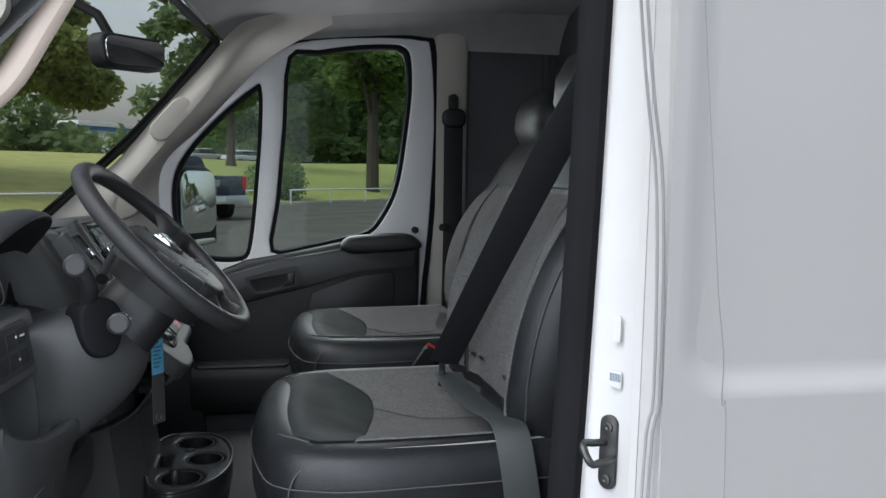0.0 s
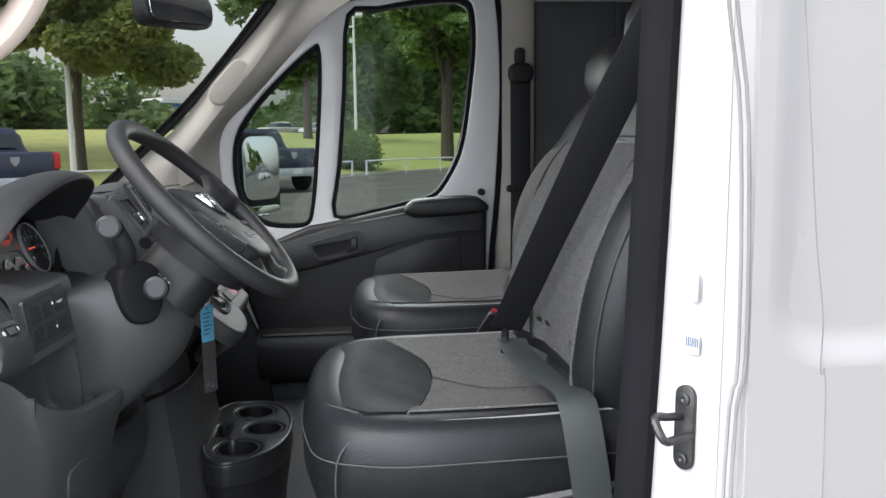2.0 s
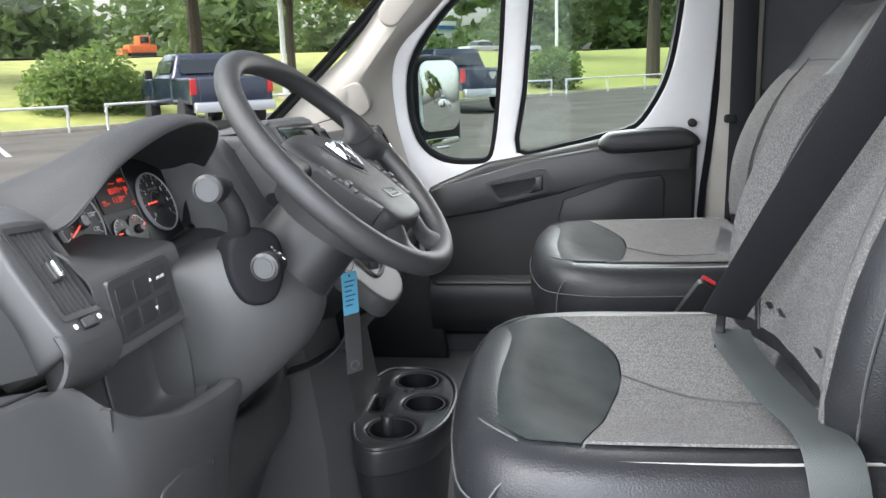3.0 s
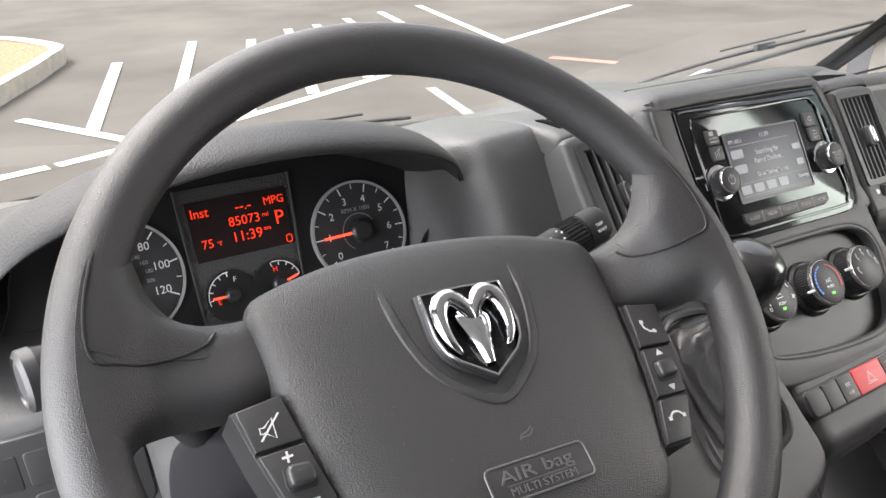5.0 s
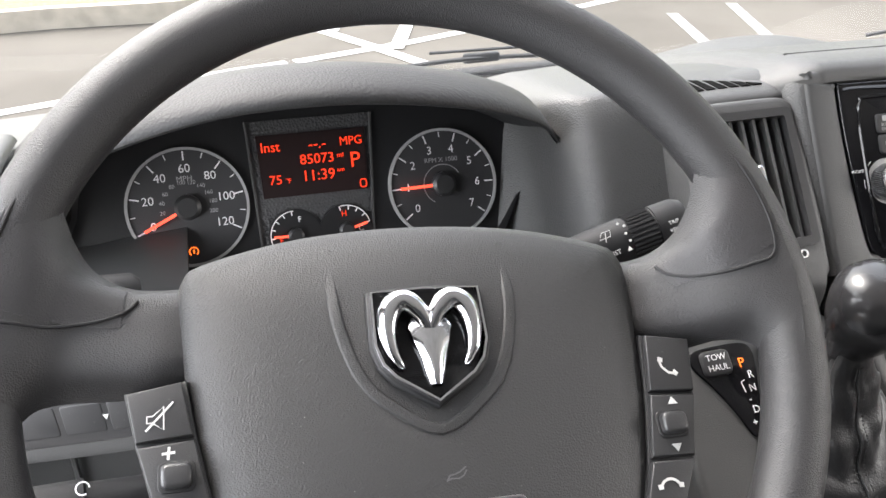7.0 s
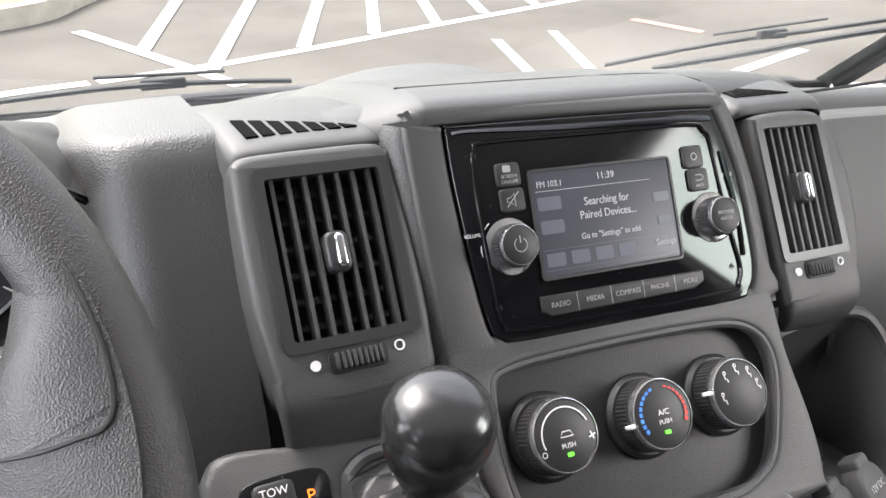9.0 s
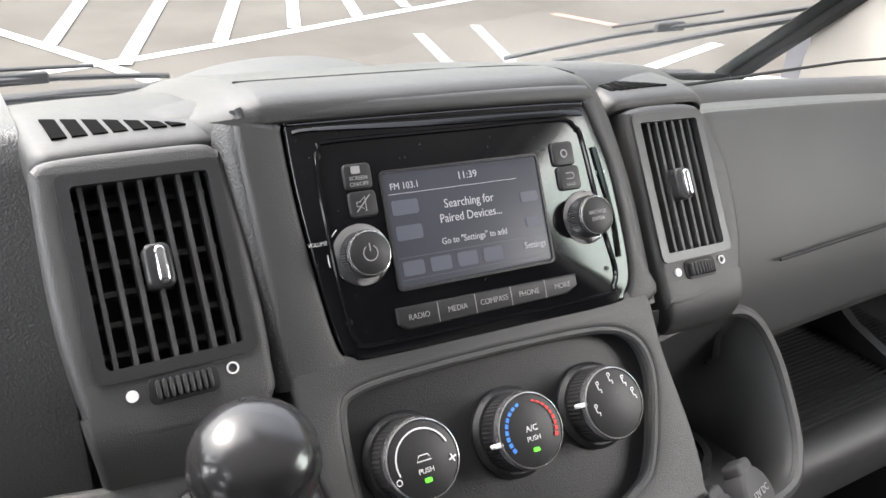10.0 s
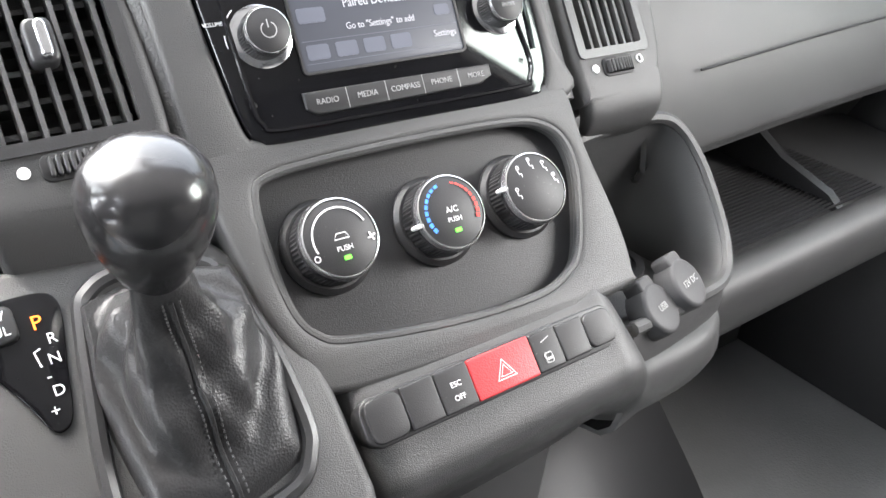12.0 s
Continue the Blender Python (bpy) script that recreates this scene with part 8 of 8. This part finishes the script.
def buckle(x, y, z, label):
    t = thing("belt_buckle", (x, y, z - .08), label, "belt buckle", "belt buckles")
    F = Frame((x, y, z), (0, .85, .5), (-.2, -.5, .84))
    part("body", prism(F, rrect(.035, .09, .008, 3, 0, -.02), -.012, .012, .005), M_BLACK, t)
    part("button", prism(F, rrect(.026, .02, .003, 3, 0, .020), .011, .0145, .001), M_RED_BTN, t, "red press button")
    part("stem", tube([F(0, -.06, 0), F(-.02, -.14, 0)], .01, 8), M_BLACK, t)


buckle(.045, .12, .998, "black belt buckle with a red button beside the passenger seat")


def armrest_box():
    t = thing("seat_side_tray", (.0, .2, .85), "black plastic tray between the seats", "tray")
    part("tray", prism(Frame((-.02, .12, .93), (1, 0, 0), (0, 1, 0)), rrect(.16, .36, .03), -.10, 0, .008), M_DASH_DK, t)
    for i in range(3):
        part("lever", tube([(-.11 + .03 * i, .16, .95), (-.115 + .03 * i, .21, .985)], .006, 8), M_SMOOTH, t)


armrest_box()


def rear_mirror():
    t = thing("rear_view_mirror", (0.0, .74, 1.65), "black interior rear-view mirror on the windscreen", "mirror")
    F = Frame((.015, .735, 1.652), (.86, -.50, .05), (0.02, .05, 1))
    part("housing", prism(F, rrect(.195, .068, .026, 6), -.03, .004, .010), M_BLACK, t)
    part("mirror_glass", prism(F, rrect(.178, .053, .02, 6), .003, .006, .001), M_MIRROR, t)
    part("stem", tube([F(-.03, .01, -.02), (-.01, .80, 1.72), (-.01, .86, 1.75)], .010, 8), M_BLACK, t)
    part("mount", block((-.01, .87, 1.755), (.06, .05, .03), .01), M_BLACK, t)


rear_mirror()


def grab_handle():
    t = thing("grab_handle", (-.80, .74, 1.5), "light grey grab handle on the driver windscreen pillar", "grab handle")
    part("bar", tube(spline([(-.775, .64, 1.70), (-.80, .675, 1.63), (-.80, .71, 1.57), (-.80, .752, 1.503), (-.80, .815, 1.46), (-.79, .90, 1.42)], 5), [.019] * 26, 12, None, True, .8), mat("tan_handle_plastic", (.33, .265, .225), .5, grain=.2), t)


grab_handle()


def striker():
    t = thing("door_striker", (-.95, .12, 1.12), "dark steel door striker loop bolted to the post", "door striker")
    F = Frame((-.957, .1125, 1.118), (-.86, -.51, 0), (0, -.03, 1))
    part("plate", prism(F, rrect(.022, .082, .0105, 6), -.002, .003, .001), M_STEEL, t)
    part("loop", tube(spline([F(-.004, .010, .002), F(-.006, .012, .020), F(-.008, .013, .036), F(.006, -.003, .040), F(.008, -.005, .025), F(.007, -.006, .002)], 4), .0042, 8), M_STEEL, t)
    for y in (.028, -.030):
        part("screw", revolve(F.shifted(0, y), [(.006, .001), (.006, .005), (.003, .0055), (0, .004)], 14), M_STEEL, t)


striker()
FJ = Frame((-.957, .1125, 1.2), (-.88, -.47, 0), (0, 0, 1))


def jamb_label(b, w, h, label, bars):
    t = tagged(part("sticker", prism(FJ, rrect(w, h, .001, 1, .006, b), .0, .0012), M_WHITE_INK), label, "sticker")
    bm = bmesh.new()
    for i in range(bars):
        prism(FJ, rrect(w * .05, h * .5, .0001, 1, .006 - w * .4 + w * .8 * i / max(1, bars - 1), b + h * .1), .0012, .0016, 0, bm)
    part("print_bars", bm, M_TAG_INK, t)


jamb_label(.0, .016, .018, "small white bar-coded sticker on the door post", 7)
jamb_label(.055, .010, .028, "small pale sticker on the door post", 0)


# ---- wipers, bonnet, vehicles outside ----
def wiper(arm, blade, label):
    t = thing("wiper", arm[0], label, "wiper", "windscreen wipers")
    part("arm", tube(spline(arm, 4), .0045, 6), M_WIPER, t)
    bl = part("blade", tube(spline(blade, 4), .0032, 6), M_WIPER, t)
    c = Vector(blade[1]).lerp(Vector(blade[2]), .5)
    part("blade_clip", block(c + Vector((0, .004, .002)), (.05, .010, .012), .003), M_WIPER, bl)
    part("blade_spoiler", tube(spline([Vector(p) + Vector((0, .010, .010)) for p in blade[1:3]], 4), .002, 5), M_WIPER, bl)


# black plastic drawn grey: reflection and haze on the glass are in the colour
M_WIPER = mat("wiper_plastic_haze_grey", (.045, .046, .048), .55)
wiper([(-.50, 1.36, 1.150), (-.152, 1.408, 1.156), (-.01, 1.425, 1.152), (.14, 1.412, 1.150)], [(-.42, 1.335, 1.186), (-.195, 1.372, 1.188), (-.05, 1.396, 1.178), (.03, 1.405, 1.170)], "dark grey wiper resting at the windscreen foot")
wiper([(.546, 1.353, 1.160), (.651, 1.287, 1.191), (.741, 1.225, 1.222), (.83, 1.158, 1.251)], [(.472, 1.367, 1.167), (.597, 1.289, 1.208), (.722, 1.214, 1.239), (.811, 1.157, 1.263)], "dark grey wiper resting at the windscreen foot")
structure("cowl", surf([[(x, y0, z0), (x, y0 + .12, z0 - .03), (x, y0 + .22, z0 - .03)] for x, y0, z0 in ((-.85, 1.10, 1.19), (-.5, 1.28, 1.15), (0, 1.385, 1.135), (.5, 1.30, 1.135), (.85, 1.15, 1.15))], 4, 3, .01), M_BLACK, "black plastic cowl below the windscreen", "cowl")
structure("bonnet", surf([[(x, 1.28 - abs(x) * .2, 1.165), (x, 1.6 - abs(x) * .15, 1.08), (x, 1.95 - abs(x) * .2, .92), (x, 2.12 - abs(x) * .3, .7)] for x in (-.92, -.5, 0, .5, .92)], 4, 4, .01), M_PAINT, "short white bonnet", "bonnet")
structure("wall_rear", prism(Frame((0, -2.45, 1.55), (1, 0, 0), (0, 0, 1)), rrect(2.06, 2.34, .02), -.03, 0), M_PANEL_GREY, "rear of the van", "van side")
structure("wall_cargo_right", block((1.005, -1.49, 1.60), (.03, 1.92, 2.26), .004), M_PAINT, "white steel side of the load space", "van side")
structure("wall_cargo_front", block((0, -.525, 2.39), (2.0, .02, .66), .004), M_PAINT, "white panel above the cab roof", "van side")
structure("roof_cargo", block((0, -1.485, 2.735), (2.07, 1.96, .03), .006), M_PAINT, "white roof of the load space", "roof")

M_TRUCK = mat("dark_blue_truck_paint", (.012, .018, .045), .22, coat=.6)
M_TIRE = mat("tyre_rubber", (.02, .02, .02), .8)
M_TAIL = mat("red_tail_lamp", (.55, .02, .02), .25)
M_CARGLASS = mat("dark_car_glass", (.02, .025, .03), .06, coat=.3)


def truck(x, y, yaw, label, body=M_TRUCK, z0=0):
    t = thing("pickup_truck", (x, y, z0), label, "truck", "parked pickup trucks")
    m = pose(x, y, z0, 0, 0, yaw)

    def X(bm):
        bmesh.ops.transform(bm, matrix=m, verts=bm.verts)
        return bm
    # local: +y is the front; origin under the middle
    part("bed", X(block((0, -1.85, .98), (1.98, 1.9, .62), .06)), body, t)
    part("cab", X(loft([[(a * w, yc + b * l, z) for a, b in rrect(1, 1, .06, 4)] for z, w, l, yc in ((.62, 1.96, 2.3, .2), (.95, 2.0, 2.32, .2), (1.28, 1.98, 2.25, .2), (1.34, 1.86, 2.15, .18), (1.82, 1.52, 1.50, .05), (1.88, 1.40, 1.35, .05))])), body, t)
    part("bonnet", X(loft([[(a * w, yc + b * l, z) for a, b in rrect(1, 1, .08, 4)] for z, w, l, yc in ((.55, 1.95, 1.6, 2.1), (1.0, 1.98, 1.62, 2.1), (1.24, 1.9, 1.5, 2.05), (1.30, 1.6, 1.3, 2.0))])), body, t)
    part("rear_window", X(prism(Frame((0, -.86, 1.55), (1, 0, 0), (0, .32, 1)), rrect(1.45, .36, .06), 0, .03)), M_CARGLASS, t)
    for s in (-1, 1):
        part("side_window", X(prism(Frame((s * .86, .1, 1.56), (0, 1 * s, 0), (-s * .32, 0, 1)), rrect(1.5, .34, .08), 0, .03)), M_CARGLASS, t)
        part("tail_lamp", X(block((s * .93, -2.79, 1.08), (.15, .06, .36), .02)), M_TAIL, t, "red tail lamp")
        part("door_mirror", X(block((s * 1.12, .95, 1.38), (.2, .1, .24), .04)), M_BLACK, t)
        for wy in (-1.75, 2.0):
            Fw_ = Frame((s * .88, wy, .40), (0, 1, 0), (0, 0, 1))
            w = part("wheel", X(revolve(Fw_, [(.25, -.14), (.39, -.13), (.40, -.1), (.40, .1), (.39, .13), (.25, .14)], 28)), M_TIRE, t)
            part("rim", X(revolve(Fw_, [(.25, -.12), (.25, .12), (.0, .10)], 20)), M_SILVER, w)
    part("tailgate", X(block((0, -2.82, 1.0), (1.62, .06, .52), .03)), body, t)
    part("badge", X(prism(Frame((0, -2.855, 1.08), (1, 0, 0), (0, 0, 1)), [(-.1, .1), (.1, .1), (.09, -.02), (0, -.12), (-.09, -.02)], 0, .01)), M_SILVER, t, "silver shield badge")
    part("bumper", X(block((0, -2.92, .60), (1.95, .22, .24), .05)), M_SILVER, t, "bright rear bumper")
    part("plate", X(prism(Frame((0, -3.035, .62), (1, 0, 0), (0, 0, 1)), rrect(.32, .15, .01), 0, .01)), M_WHITE_INK, t)
    return t


truck(20.1, 9.5, -52, "dark blue pickup truck parked nose out on the lot")
truck(25.0, 3.45, -56, "dark blue pickup truck with bright bumper")
truck(34, 31.5, 141, "silver pickup truck on the road above the bank", mat("silver_car_paint", (.45, .43, .40), .3, metal=.5), 2.3)


def car(x, y, z, yaw, col, label):
    """A saloon seen far off: body, glasshouse, wheels."""
    t = thing("parked_car", (x, y, z), label, "car", "cars on the far road")
    m = pose(x, y, z, 0, 0, yaw)
    body = mat("car_paint", col, .3, coat=.4)
    for nm, bmm, mm in (("body", loft([[(a * w, b * l, h) for a, b in rrect(1, 1, .1, 3)] for h, w, l in ((.25, 1.7, 4.3), (.55, 1.8, 4.5), (.85, 1.75, 4.3), (.92, 1.6, 3.9))]), body),
                        ("glasshouse", loft([[(a * w, b * l - .2, h) for a, b in rrect(1, 1, .12, 3)] for h, w, l in ((.9, 1.55, 2.7), (1.35, 1.25, 1.6))]), M_CARGLASS),
                        ("roof", loft([[(a * w, b * l - .2, h) for a, b in rrect(1, 1, .12, 3)] for h, w, l in ((1.34, 1.28, 1.65), (1.42, 1.1, 1.35))]), body)):
        bmesh.ops.transform(bmm, matrix=m, verts=bmm.verts)
        part(nm, bmm, mm, t)
    for sx in (-.8, .8):
        for sy in (-1.35, 1.35):
            w_ = revolve(Frame((sx, sy, .32), (0, 1, 0), (0, 0, 1)), [(.32, -.1), (.32, .1), (.18, .11), (0, .1)], 16)
            bmesh.ops.transform(w_, matrix=m, verts=w_.verts)
            part("wheel", w_, M_TIRE, t)


car(78, 6.4, 2.1, 51, (.55, .50, .42), "pale beige car on the far road")
car(78, 2.6, 2.0, 51, (.62, .62, .60), "pale grey car on the far road")
for i in range(5):
    car(9 + 5.5 * i * .35, -22 - 5.5 * i, 0, 70, ((.5, .5, .5), (.35, .04, .04), (.6, .6, .58), (.1, .1, .11), (.45, .46, .5))[i], "car parked in a row behind the van")


def digger():
    t = thing("orange_machine", (49, 25.5, 2.4), "orange building machine parked above the bank", "machine")
    m = pose(49, 25.5, 2.4, 0, 0, -39) @ Matrix.Scale(.55, 4)
    orange = mat("orange_machine_paint", (.75, .16, .04), .45)
    for nm, bmm, mm in (("body", block((0, 0, 1.0), (3.2, 1.8, .9), .1), orange), ("cabin", block((.3, 0, 1.9), (1.3, 1.4, 1.1), .08), orange), ("cabin_glass", block((.3, -.68, 2.0), (1.0, .1, .7), .02), M_CARGLASS),
                        ("bucket", block((-2.1, 0, .7), (.7, 1.5, .7), .1), orange), ("track", block((0, -.8, .3), (3.0, .4, .6), .15), M_TIRE), ("track", block((0, .8, .3), (3.0, .4, .6), .15), M_TIRE)):
        bmesh.ops.transform(bmm, matrix=m, verts=bmm.verts)
        part(nm, bmm, mm, t)


digger()


def building(x, y, z, label):
    t = thing("roadside_building", (x, y, z), label, "building")
    m = pose(x, y, z, 0, 0, -39)
    for nm, bmm, mm in (("wall", block((0, 0, 1.3), (13, 6, 2.6), 0), M_POST), ("fascia_band", block((0, -3.1, 2.75), (13.4, .3, .6), 0), mat("blue_fascia", (.05, .2, .6), .5)), ("roof", block((0, 0, 3.1), (13.6, 7, .5), .02), M_POST)):
        bmesh.ops.transform(bmm, matrix=m, verts=bmm.verts)
        part(nm, bmm, mm, t)
    for i in range(4):
        b_ = block((-4.8 + 3.1 * i, -3.02, 1.3), (1.3, .06, 1.3), 0)
        bmesh.ops.transform(b_, matrix=m, verts=b_.verts)
        part("window", b_, M_CARGLASS, t)


building(97, 17.8, 3.1, "low white roadside building with a blue fascia")
